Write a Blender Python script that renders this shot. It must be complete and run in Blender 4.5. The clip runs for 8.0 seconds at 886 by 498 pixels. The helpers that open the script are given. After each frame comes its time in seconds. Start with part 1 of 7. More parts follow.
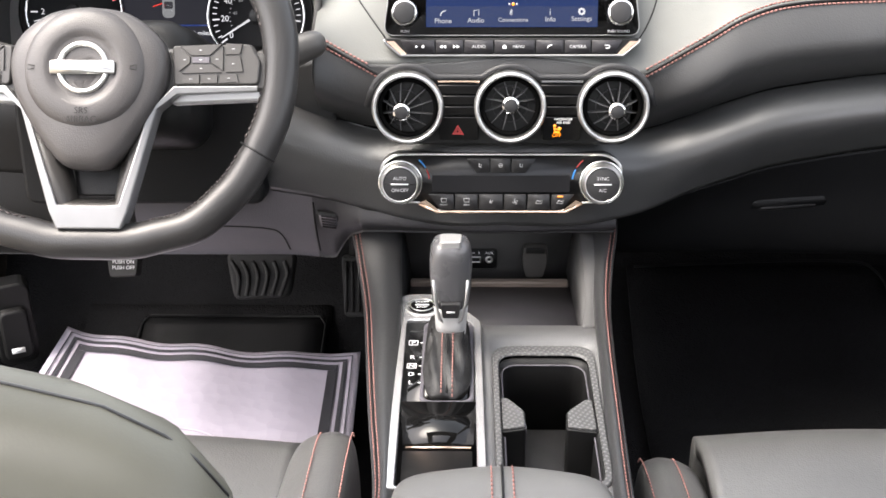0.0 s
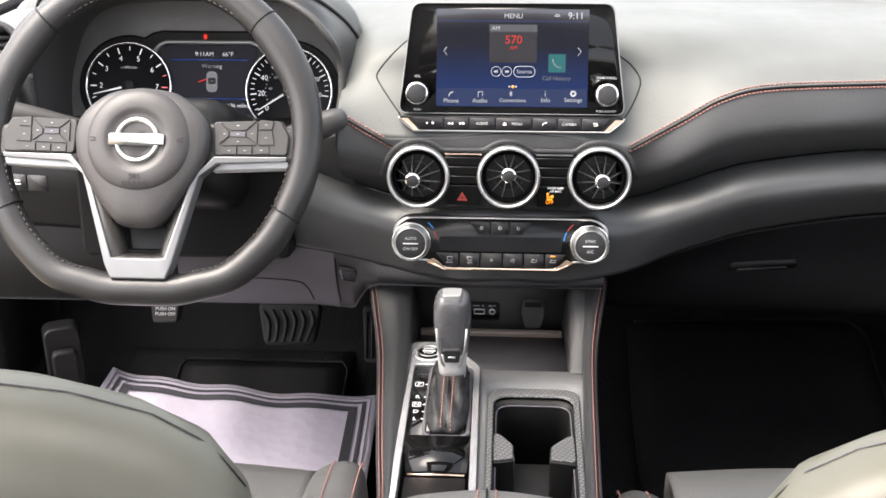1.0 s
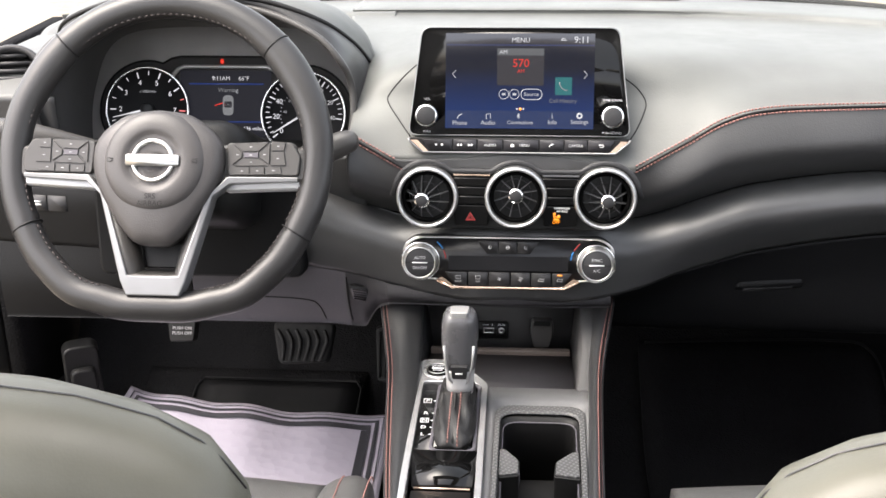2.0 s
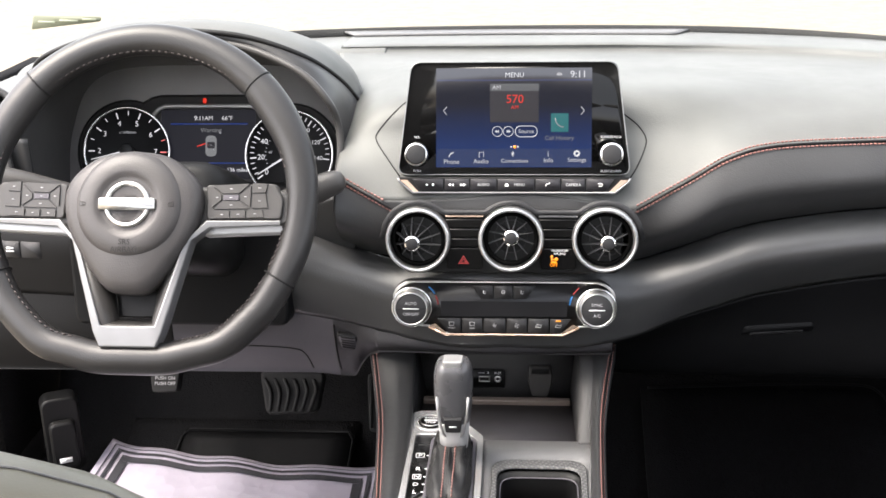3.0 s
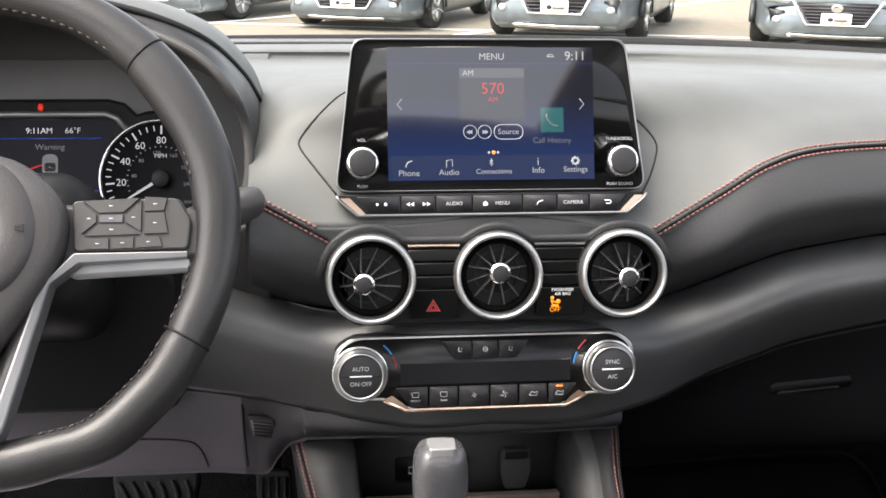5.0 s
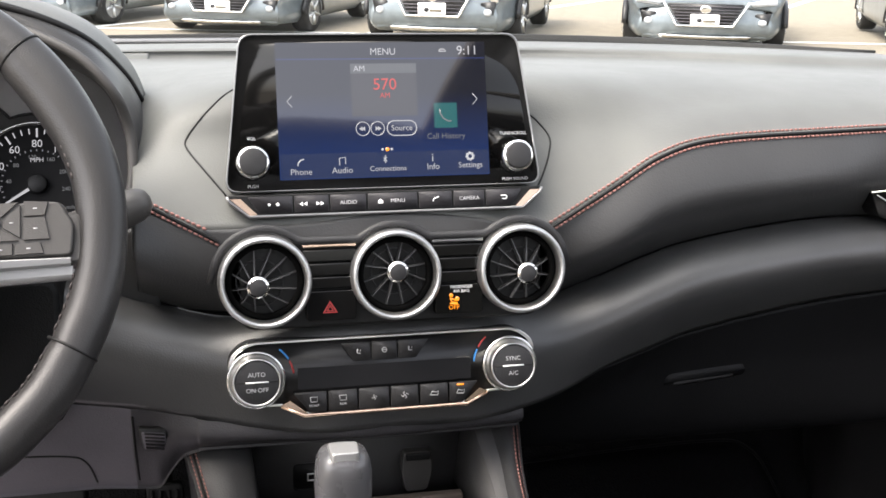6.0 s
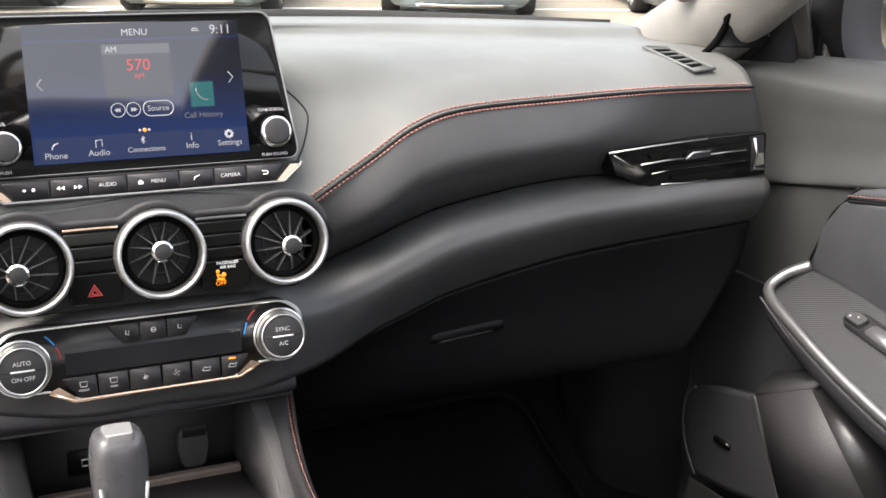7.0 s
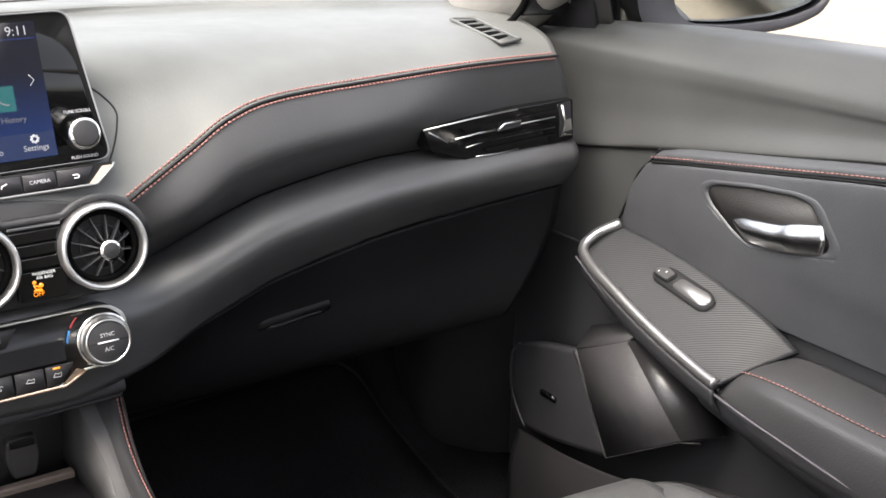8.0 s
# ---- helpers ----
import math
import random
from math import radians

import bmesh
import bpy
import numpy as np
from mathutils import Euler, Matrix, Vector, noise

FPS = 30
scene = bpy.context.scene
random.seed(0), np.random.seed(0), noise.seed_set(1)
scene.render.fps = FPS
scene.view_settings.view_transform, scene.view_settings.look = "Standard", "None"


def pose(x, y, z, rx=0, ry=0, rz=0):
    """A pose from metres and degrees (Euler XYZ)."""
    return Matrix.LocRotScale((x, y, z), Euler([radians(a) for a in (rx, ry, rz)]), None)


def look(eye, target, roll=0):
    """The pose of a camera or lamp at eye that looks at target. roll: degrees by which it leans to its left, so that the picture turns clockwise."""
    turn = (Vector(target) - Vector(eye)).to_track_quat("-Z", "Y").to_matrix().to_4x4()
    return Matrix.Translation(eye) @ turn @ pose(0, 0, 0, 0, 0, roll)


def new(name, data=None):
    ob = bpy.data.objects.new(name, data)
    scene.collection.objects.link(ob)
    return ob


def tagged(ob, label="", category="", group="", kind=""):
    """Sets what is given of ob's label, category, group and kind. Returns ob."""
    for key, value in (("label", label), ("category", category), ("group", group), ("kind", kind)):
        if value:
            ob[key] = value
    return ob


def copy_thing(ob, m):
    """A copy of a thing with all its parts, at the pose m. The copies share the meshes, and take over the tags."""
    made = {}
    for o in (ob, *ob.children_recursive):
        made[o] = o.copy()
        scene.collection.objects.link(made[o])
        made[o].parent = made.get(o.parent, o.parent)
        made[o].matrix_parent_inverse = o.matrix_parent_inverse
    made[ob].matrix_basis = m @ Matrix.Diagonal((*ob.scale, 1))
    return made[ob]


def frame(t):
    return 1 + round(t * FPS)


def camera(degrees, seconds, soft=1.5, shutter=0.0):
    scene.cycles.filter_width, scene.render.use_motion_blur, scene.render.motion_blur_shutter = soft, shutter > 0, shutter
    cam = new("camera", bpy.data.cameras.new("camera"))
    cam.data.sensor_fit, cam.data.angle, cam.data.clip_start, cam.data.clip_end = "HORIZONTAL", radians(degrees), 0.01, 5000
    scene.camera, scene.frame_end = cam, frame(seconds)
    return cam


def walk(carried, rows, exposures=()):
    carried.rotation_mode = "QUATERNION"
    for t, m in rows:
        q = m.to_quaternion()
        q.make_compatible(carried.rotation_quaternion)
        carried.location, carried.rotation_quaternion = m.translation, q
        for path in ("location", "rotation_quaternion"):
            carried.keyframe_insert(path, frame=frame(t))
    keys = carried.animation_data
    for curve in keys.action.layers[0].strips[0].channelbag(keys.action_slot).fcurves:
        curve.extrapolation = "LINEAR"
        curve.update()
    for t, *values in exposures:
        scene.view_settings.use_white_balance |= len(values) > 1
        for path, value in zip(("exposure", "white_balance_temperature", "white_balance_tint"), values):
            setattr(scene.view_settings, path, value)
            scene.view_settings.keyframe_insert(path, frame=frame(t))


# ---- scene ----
from mathutils import geometry
from mathutils.bvhtree import BVHTree

cam = camera(42.0, 8.0, soft=1.6)
PATH = [
    (0, (-0.0481, -0.0022, 0.9510), (-0.0856, 1.7936, 0.0712), -0.37),
    (0.5, (-0.0303, -0.0829, 1.0012), (-0.1026, 1.7331, 0.1662), -0.41),
    (1, (-0.0075, -0.1403, 1.0171), (-0.1105, 1.6922, 0.2225), -0.30),
    (1.5, (0.0082, -0.1690, 1.0191), (-0.1250, 1.6738, 0.2532), -0.35),
    (3, (0.0132, -0.1010, 0.9981), (-0.1278, 1.7722, 0.3118), -1.17),
    (3.5, (-0.0454, 0.0115, 0.9552), (-0.0905, 1.9107, 0.3299), -0.81),
    (4, (-0.1120, 0.1350, 0.9059), (-0.0361, 2.0357, 0.2882), -0.08),
    (4.2, (-0.1290, 0.1521, 0.8813), (-0.0148, 2.0644, 0.3068), -0.01),
    (5.3, (-0.1573, 0.2425, 0.8438), (0.1211, 2.1454, 0.2948), 1.14),
    (5.5, (-0.1590, 0.2446, 0.8409), (0.1587, 2.1431, 0.2977), 1.17),
    (6, (-0.1634, 0.2440, 0.8375), (0.2656, 2.1195, 0.2913), 1.02),
    (6.5, (-0.1707, 0.2272, 0.8381), (0.4485, 2.0461, 0.2831), 1.34),
    (7, (-0.1664, 0.2122, 0.8464), (0.6318, 1.9498, 0.2601), 1.24),
    (7.5, (-0.1629, 0.2014, 0.8612), (0.7909, 1.8458, 0.2399), 0.71),
    (8, (-0.1661, 0.2094, 0.8886), (0.8821, 1.7720, 0.2107), 0.37),
]
walk(cam, [(t, look(eye, target, roll)) for t, eye, target, roll in PATH], [(0, 3.06, 6850, 13), (1.5, 2.8, 6850, 13), (3, 2.82, 6850, 13), (4, 2.52, 6850, 13), (5.5, 2.52, 6850, 13), (6.5, 2.58, 6850, 13), (8, 2.78, 6850, 13)])

# ---- daylight ----
SUN_ELEVATION, SUN_TURN = 60, 256
world = bpy.data.worlds.new("sky")
scene.world = world
world.use_nodes = True
wn = world.node_tree.nodes
sky = wn.new("ShaderNodeTexSky")
sky.sky_type, sky.sun_disc = "NISHITA", False
sky.sun_elevation, sky.sun_rotation = radians(SUN_ELEVATION), radians(SUN_TURN)
sky.air_density, sky.dust_density = 1.0, 4.0
wn["Background"].inputs["Strength"].default_value = 0.15
haze = wn.new("ShaderNodeHueSaturation")   # a milky, thinly clouded sky
haze.inputs["Saturation"].default_value = 0.4
world.node_tree.links.new(sky.outputs[0], haze.inputs["Color"])
world.node_tree.links.new(haze.outputs[0], wn["Background"].inputs[0])
sun = new("sun", bpy.data.lights.new("sun", "SUN"))
sun.data.energy, sun.data.angle, sun.data.color = 0.4, radians(40), (1.0, 0.95, 0.88)
sun_way = Vector((math.sin(radians(SUN_TURN)) * math.cos(radians(SUN_ELEVATION)), math.cos(radians(SUN_TURN)) * math.cos(radians(SUN_ELEVATION)), math.sin(radians(SUN_ELEVATION))))
sun.matrix_basis = look(sun_way * 20, (0, 0, 0))


# ---- materials ----
def material(name, color, rough=0.5, metal=0.0, grain=0.0, grain_size=0.002, vary=0.15, coat=0.0, emit=0.0, spec=0.4):
    """A principled surface with fine relief (grain) and variation of tone at a small and a large scale."""
    m = bpy.data.materials.new(name)
    m.use_nodes = True
    nt = m.node_tree
    b = nt.nodes["Principled BSDF"]
    b.inputs["Base Color"].default_value = (*color, 1)
    b.inputs["Roughness"].default_value = rough
    b.inputs["Metallic"].default_value = metal
    b.inputs["Coat Weight"].default_value = coat
    b.inputs["Coat Roughness"].default_value = 0.05
    b.inputs["Specular IOR Level"].default_value = spec
    if emit:
        b.inputs["Emission Color"].default_value = (*color, 1)
        b.inputs["Emission Strength"].default_value = emit
        return m
    pos = nt.nodes.new("ShaderNodeNewGeometry")
    big = nt.nodes.new("ShaderNodeTexNoise")
    big.inputs["Scale"].default_value, big.inputs["Detail"].default_value = 9, 5
    nt.links.new(pos.outputs["Position"], big.inputs["Vector"])
    ramp = nt.nodes.new("ShaderNodeMapRange")
    ramp.inputs["From Min"].default_value, ramp.inputs["From Max"].default_value = 0.3, 0.7
    ramp.inputs["To Min"].default_value, ramp.inputs["To Max"].default_value = 1 - vary, 1 + vary
    nt.links.new(big.outputs["Fac"], ramp.inputs["Value"])
    tone = nt.nodes.new("ShaderNodeVectorMath")
    tone.operation = "SCALE"
    tone.inputs[0].default_value = color
    nt.links.new(ramp.outputs[0], tone.inputs["Scale"])
    nt.links.new(tone.outputs[0], b.inputs["Base Color"])
    rr = nt.nodes.new("ShaderNodeMapRange")
    rr.inputs["To Min"].default_value, rr.inputs["To Max"].default_value = max(rough - 0.05, 0.02), min(rough + 0.05, 1)
    fine = nt.nodes.new("ShaderNodeTexNoise")
    fine.inputs["Scale"].default_value, fine.inputs["Detail"].default_value = 45, 6
    nt.links.new(pos.outputs["Position"], fine.inputs["Vector"])
    nt.links.new(fine.outputs["Fac"], rr.inputs["Value"])
    nt.links.new(rr.outputs[0], b.inputs["Roughness"])
    if grain:
        cells = nt.nodes.new("ShaderNodeTexVoronoi")
        cells.inputs["Scale"].default_value = 1 / grain_size
        nt.links.new(pos.outputs["Position"], cells.inputs["Vector"])
        soft = nt.nodes.new("ShaderNodeTexNoise")
        soft.inputs["Scale"].default_value = 0.4 / grain_size
        nt.links.new(pos.outputs["Position"], soft.inputs["Vector"])
        add = nt.nodes.new("ShaderNodeMath")
        nt.links.new(cells.outputs["Distance"], add.inputs[0])
        nt.links.new(soft.outputs["Fac"], add.inputs[1])
        bump = nt.nodes.new("ShaderNodeBump")
        bump.inputs["Strength"].default_value, bump.inputs["Distance"].default_value = grain, grain_size * 0.4
        nt.links.new(add.outputs[0], bump.inputs["Height"])
        nt.links.new(bump.outputs[0], b.inputs["Normal"])
    return m


DASH_LOW = material("dash_black_grain", (0.038, 0.0386, 0.039), 0.36, grain=0.16, grain_size=0.0014, spec=0.6)
FASCIA = material("fascia_black_grain", (0.036, 0.0362, 0.0365), 0.44, grain=0.2, grain_size=0.0016, spec=0.42)
# paler than the fascia: windscreen glare put into its grey
PAD = material("soft_touch_glare_grey", (0.088, 0.090, 0.085), 0.5, grain=0.2, grain_size=0.0016)
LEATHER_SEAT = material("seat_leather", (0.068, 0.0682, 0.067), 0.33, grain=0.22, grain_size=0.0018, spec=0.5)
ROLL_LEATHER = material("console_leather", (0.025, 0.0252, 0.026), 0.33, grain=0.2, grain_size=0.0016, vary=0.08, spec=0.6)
BOOT_LEATHER = material("boot_leather", (0.014, 0.0138, 0.0138), 0.5, grain=0.25, grain_size=0.0016, spec=0.35)
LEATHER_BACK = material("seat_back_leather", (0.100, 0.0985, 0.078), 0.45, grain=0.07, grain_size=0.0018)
WHEEL_LEATHER = material("wheel_leather", (0.023, 0.0222, 0.022), 0.34, grain=0.2, grain_size=0.0012)
PLASTIC = material("charcoal_plastic", (0.02, 0.02, 0.021), 0.5, grain=0.3, grain_size=0.0012, spec=0.35)
PLASTIC_GREY = material("grey_plastic", (0.075, 0.070, 0.080), 0.55, grain=0.3, grain_size=0.0012)
DARK = material("black_plastic", (0.006, 0.006, 0.006), 0.5, grain=0.2, grain_size=0.001, spec=0.25)
DECK = material("deck_plastic", (0.10, 0.10, 0.101), 0.5, grain=0.3, grain_size=0.0012)
PANEL_BLACK = material("panel_black", (0.005, 0.005, 0.0055), 0.32, spec=0.35)
GLOSS = material("piano_black", (0.004, 0.004, 0.004), 0.08, spec=0.27)
SATIN = material("satin_chrome", (0.66, 0.65, 0.63), 0.3, metal=1.0)
CHROME = material("chrome", (0.75, 0.75, 0.74), 0.12, metal=1.0)
SILVER = material("silver_paint", (0.35, 0.35, 0.345), 0.36, metal=0.55)
THREAD = material("red_thread", (0.25, 0.12, 0.105), 0.75)
GREY_THREAD = material("grey_thread", (0.04, 0.032, 0.031), 0.7)
GREY_PRINT = material("grey_print", (0.42, 0.42, 0.43), 0.5)
PULL = material("dull_chrome", (0.42, 0.42, 0.42), 0.24, metal=1.0)
SATIN_DARK = material("satin_grey_metal", (0.24, 0.24, 0.24), 0.3, metal=0.8)
HOLLOW = material("hollow_plastic", (0.016, 0.0155, 0.015), 0.5, grain=0.2, spec=0.3)
DOOR = material("door_plastic", (0.045, 0.0462, 0.0446), 0.5, grain=0.12, grain_size=0.0014)
DOOR_LEATHER = material("door_leather", (0.0495, 0.0512, 0.0545), 0.40, grain=0.15, grain_size=0.0018)
TRAY = material("tray_plastic", (0.05, 0.049, 0.049), 0.5, grain=0.3, grain_size=0.0012)
# brown tint paints the lip's warm reflection
TRAY_LIP = material("tray_lip_plastic", (0.11, 0.088, 0.075), 0.5)
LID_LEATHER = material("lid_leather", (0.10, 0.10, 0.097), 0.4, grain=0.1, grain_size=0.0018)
ARM_LEATHER = material("arm_leather", (0.036, 0.0362, 0.037), 0.38, grain=0.2, grain_size=0.0018)
# door plastic darkened: the shade low on the door is put into it
DOOR_LOW = material("door_low_plastic", (0.027, 0.0275, 0.0295), 0.5, grain=0.3, grain_size=0.0014)
DOOR_FACE = material("door_pocket_plastic", (0.036, 0.0348, 0.0365), 0.5, grain=0.3, grain_size=0.0014)
KICK = material("kick_panel_plastic", (0.016, 0.0155, 0.016), 0.3, grain=0.15, grain_size=0.002, spec=0.5)
FIN = material("fin_plastic", (0.065, 0.065, 0.066), 0.42, spec=0.4)
RING = material("brushed_ring", (0.5, 0.5, 0.495), 0.4, metal=1.0, vary=0.1)
RAIL = material("bright_rail", (0.62, 0.62, 0.62), 0.24, metal=0.75)
STACK = material("stack_plastic", (0.024, 0.023, 0.0255), 0.5, grain=0.3, grain_size=0.0012, spec=0.35)
# near-black plastic that takes in the shade under the dash
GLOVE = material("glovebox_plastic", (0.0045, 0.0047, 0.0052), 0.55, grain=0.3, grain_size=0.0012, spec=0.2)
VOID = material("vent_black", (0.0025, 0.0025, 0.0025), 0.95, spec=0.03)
FUNNEL = material("funnel_grey", (0.085, 0.083, 0.082), 0.6, grain=0.3, grain_size=0.0016)
DIAL = material("dial_black", (0.006, 0.006, 0.007), 0.6, spec=0.2)
CARPET = material("black_carpet", (0.0092, 0.0092, 0.0098), 0.95, grain=0.9, grain_size=0.003, spec=0.05)
PAPER = material("white_paper", (0.34, 0.318, 0.372), 0.6, grain=0.15, grain_size=0.02, vary=0.04)
INK = material("black_ink", (0.03, 0.03, 0.035), 0.6)
WHITE = material("white_print", (0.75, 0.75, 0.75), 0.5)
RED = material("red_print", (0.26, 0.025, 0.025), 0.5)
BLUE = material("blue_print", (0.03, 0.2, 0.5), 0.5)
PILLAR = material("pillar_trim", (0.185, 0.176, 0.16), 0.8, grain=0.3, grain_size=0.002)
BEIGE = material("beige_trim", (0.27, 0.25, 0.22), 0.8, grain=0.3, grain_size=0.002)
STALK = material("stalk_plastic", (0.045, 0.043, 0.041), 0.42, grain=0.2, grain_size=0.001)
RUBBER = material("rubber", (0.009, 0.009, 0.009), 0.7, grain=0.2)
COPPER = material("copper_trim", (0.75, 0.55, 0.42), 0.25, metal=1.0)


def carbon(name, dark, light, size, turn=0.6, woven=False, relief=0.35, spec=0.4):
    """Woven fibre: fine diagonal bands in relief."""
    m = material(name, dark, 0.4, spec=spec)
    nt = m.node_tree
    b = nt.nodes["Principled BSDF"]
    pos = nt.nodes.new("ShaderNodeNewGeometry")
    mp = nt.nodes.new("ShaderNodeMapping")
    mp.inputs["Rotation"].default_value = (0, 0, turn)
    nt.links.new(pos.outputs["Position"], mp.inputs["Vector"])
    w = nt.nodes.new("ShaderNodeTexWave")
    w.inputs["Scale"].default_value, w.inputs["Distortion"].default_value = 0.31 / size, 0.4
    nt.links.new(mp.outputs[0], w.inputs["Vector"])
    mix = nt.nodes.new("ShaderNodeMix")
    mix.data_type = "RGBA"
    mix.inputs["A"].default_value, mix.inputs["B"].default_value = (*dark, 1), (*light, 1)
    band = w.outputs["Fac"]
    if woven:   # bands the other way break the first into a basket weave
        mp2 = nt.nodes.new("ShaderNodeMapping")
        mp2.inputs["Rotation"].default_value = (0, 0, turn + 1.57)
        nt.links.new(pos.outputs["Position"], mp2.inputs["Vector"])
        w2 = nt.nodes.new("ShaderNodeTexWave")
        w2.inputs["Scale"].default_value, w2.inputs["Distortion"].default_value = 0.31 / size, 0.4
        nt.links.new(mp2.outputs[0], w2.inputs["Vector"])
        both_ways = nt.nodes.new("ShaderNodeMath")
        both_ways.operation = "MULTIPLY"
        nt.links.new(w.outputs["Fac"], both_ways.inputs[0])
        nt.links.new(w2.outputs["Fac"], both_ways.inputs[1])
        band = both_ways.outputs[0]
    nt.links.new(band, mix.inputs["Factor"])
    nt.links.new(mix.outputs["Result"], b.inputs["Base Color"])
    bump = nt.nodes.new("ShaderNodeBump")
    bump.inputs["Strength"].default_value, bump.inputs["Distance"].default_value = relief, size * 0.4
    nt.links.new(band, bump.inputs["Height"])
    nt.links.new(bump.outputs[0], b.inputs["Normal"])
    return m


CARBON = carbon("carbon_weave", (0.055, 0.055, 0.055), (0.125, 0.125, 0.124), 0.0046, 0.6, True)
CARBON_DOOR = carbon("carbon_door_trim", (0.013, 0.0136, 0.0148), (0.026, 0.027, 0.029), 0.0022, -0.55, relief=0.3, spec=0.26)
CARBON_FINE = carbon("fine_weave", (0.026, 0.026, 0.0265), (0.032, 0.032, 0.0325), 0.0016, 0.5, relief=0.08, spec=0.25)


def glow(name, color, strength):
    """A lit mark on a display: dark glass that gives off its colour."""
    m = material(name, color, 0.05, emit=strength, spec=0.7)
    m.node_tree.nodes["Principled BSDF"].inputs["Base Color"].default_value = (0.01, 0.01, 0.011, 1)
    return m


LIT_WHITE = glow("lit_white", (0.85, 0.88, 0.95), 0.11)
LIT_GREY = glow("lit_grey", (0.35, 0.37, 0.4), 0.09)
LIT_RED = glow("lit_red", (0.9, 0.05, 0.03), 0.13)
LIT_ORANGE = glow("lit_orange", (1.0, 0.30, 0.01), 0.3)
LIT_TEAL = glow("lit_teal", (0.02, 0.22, 0.24), 0.11)
LIT_BLUE = glow("lit_blue", (0.02, 0.06, 0.30), 0.09)
LIT_FOOT = glow("lit_footer", (0.02, 0.05, 0.17), 0.10)
LIT_BAR = glow("lit_bar", (0.10, 0.11, 0.12), 0.16)
LIT_PANEL = glow("lit_panel", (0.05, 0.05, 0.06), 0.1)


def screen_material(name, low, high, z0, z1, gloss=0.04, spec=0.7):
    """A lit display whose picture fades from one blue to a darker one upwards."""
    m = bpy.data.materials.new(name)
    m.use_nodes = True
    nt = m.node_tree
    b = nt.nodes["Principled BSDF"]
    b.inputs["Base Color"].default_value = (0.004, 0.004, 0.005, 1)
    b.inputs["Roughness"].default_value = gloss
    b.inputs["Specular IOR Level"].default_value = spec
    pos = nt.nodes.new("ShaderNodeNewGeometry")
    sep = nt.nodes.new("ShaderNodeSeparateXYZ")
    nt.links.new(pos.outputs["Position"], sep.inputs[0])
    r = nt.nodes.new("ShaderNodeMapRange")
    r.inputs["From Min"].default_value, r.inputs["From Max"].default_value = z0, z1
    nt.links.new(sep.outputs["Z"], r.inputs["Value"])
    ramp = nt.nodes.new("ShaderNodeValToRGB")
    ramp.color_ramp.elements[0].color, ramp.color_ramp.elements[1].color = (*low, 1), (*high, 1)
    nt.links.new(r.outputs[0], ramp.inputs[0])
    nt.links.new(ramp.outputs[0], b.inputs["Emission Color"])
    b.inputs["Emission Strength"].default_value = 0.2
    return m


DISPLAY = screen_material("display", (0.008, 0.03, 0.13), (0.010, 0.012, 0.02), 0.635, 0.70)
CLUSTER_DISPLAY = screen_material("cluster_display", (0.003, 0.003, 0.007), (0.004, 0.004, 0.007), 0.58, 0.68, 0.5, 0.2)


def pane_material():
    m = bpy.data.materials.new("clear_glass")
    m.use_nodes = True
    nt = m.node_tree
    nt.nodes.remove(nt.nodes["Principled BSDF"])
    out = nt.nodes["Material Output"]
    clear = nt.nodes.new("ShaderNodeBsdfTransparent")
    clear.inputs[0].default_value = (0.93, 0.96, 0.94, 1)
    gloss = nt.nodes.new("ShaderNodeBsdfGlossy")
    gloss.inputs["Roughness"].default_value = 0.02
    mix = nt.nodes.new("ShaderNodeMixShader")
    mix.inputs[0].default_value = 0.03
    nt.links.new(clear.outputs[0], mix.inputs[1])
    nt.links.new(gloss.outputs[0], mix.inputs[2])
    nt.links.new(mix.outputs[0], out.inputs["Surface"])
    return m


PANE = pane_material()


# ---- building helpers ----
def thing(name, at=(0, 0, 0), label="", category="", group="", kind=""):
    """An Empty at a thing's base, which its parts hang under."""
    ob = new(name)
    ob.empty_display_size = 0.05
    ob.matrix_basis = Matrix.Translation(at)
    return tagged(ob, label, category, group, kind)


def link_mesh(name, me, mat, parent=None, label="", smooth=True):
    if mat is not None:
        me.materials.append(mat)
    ob = new(name, me)
    if smooth:
        me.shade_smooth()
    if parent is not None:
        ob.parent = parent
        if parent.type == "EMPTY":
            ob.matrix_parent_inverse = parent.matrix_basis.inverted()
    return tagged(ob, label)


def part(name, bm, mat, parent=None, label="", bevel=0.0, thick=0.0, smooth=True, segments=2):
    bmesh.ops.recalc_face_normals(bm, faces=bm.faces)
    if thick:   # skins face the cabin and thicken away from it
        if sum(f.calc_area() * f.normal.dot(Vector((-0.05, 0.2, 0.95)) - f.calc_center_median()) for f in bm.faces) < 0:
            bmesh.ops.reverse_faces(bm, faces=bm.faces)
    me = bpy.data.meshes.new(name)
    bm.to_mesh(me)
    bm.free()
    ob = link_mesh(name, me, mat, parent, label, smooth)
    if thick:
        s = ob.modifiers.new("thick", "SOLIDIFY")
        s.thickness, s.offset = abs(thick), -1
    if bevel:
        v = ob.modifiers.new("round", "BEVEL")
        v.width, v.segments, v.limit_method, v.angle_limit = bevel, segments, "ANGLE", radians(35)
        v.harden_normals = False
    if smooth and (bevel or thick):
        me.set_sharp_from_angle(angle=radians(40))
    return ob


def plane_frame(o, tilt, turn=0.0):
    """A panel's own axes: x to the right, y up the panel, z out of it towards the cabin; tilt leans its top forwards."""
    return Matrix.Translation(o) @ Euler((radians(90 - tilt), 0, radians(turn))).to_matrix().to_4x4()


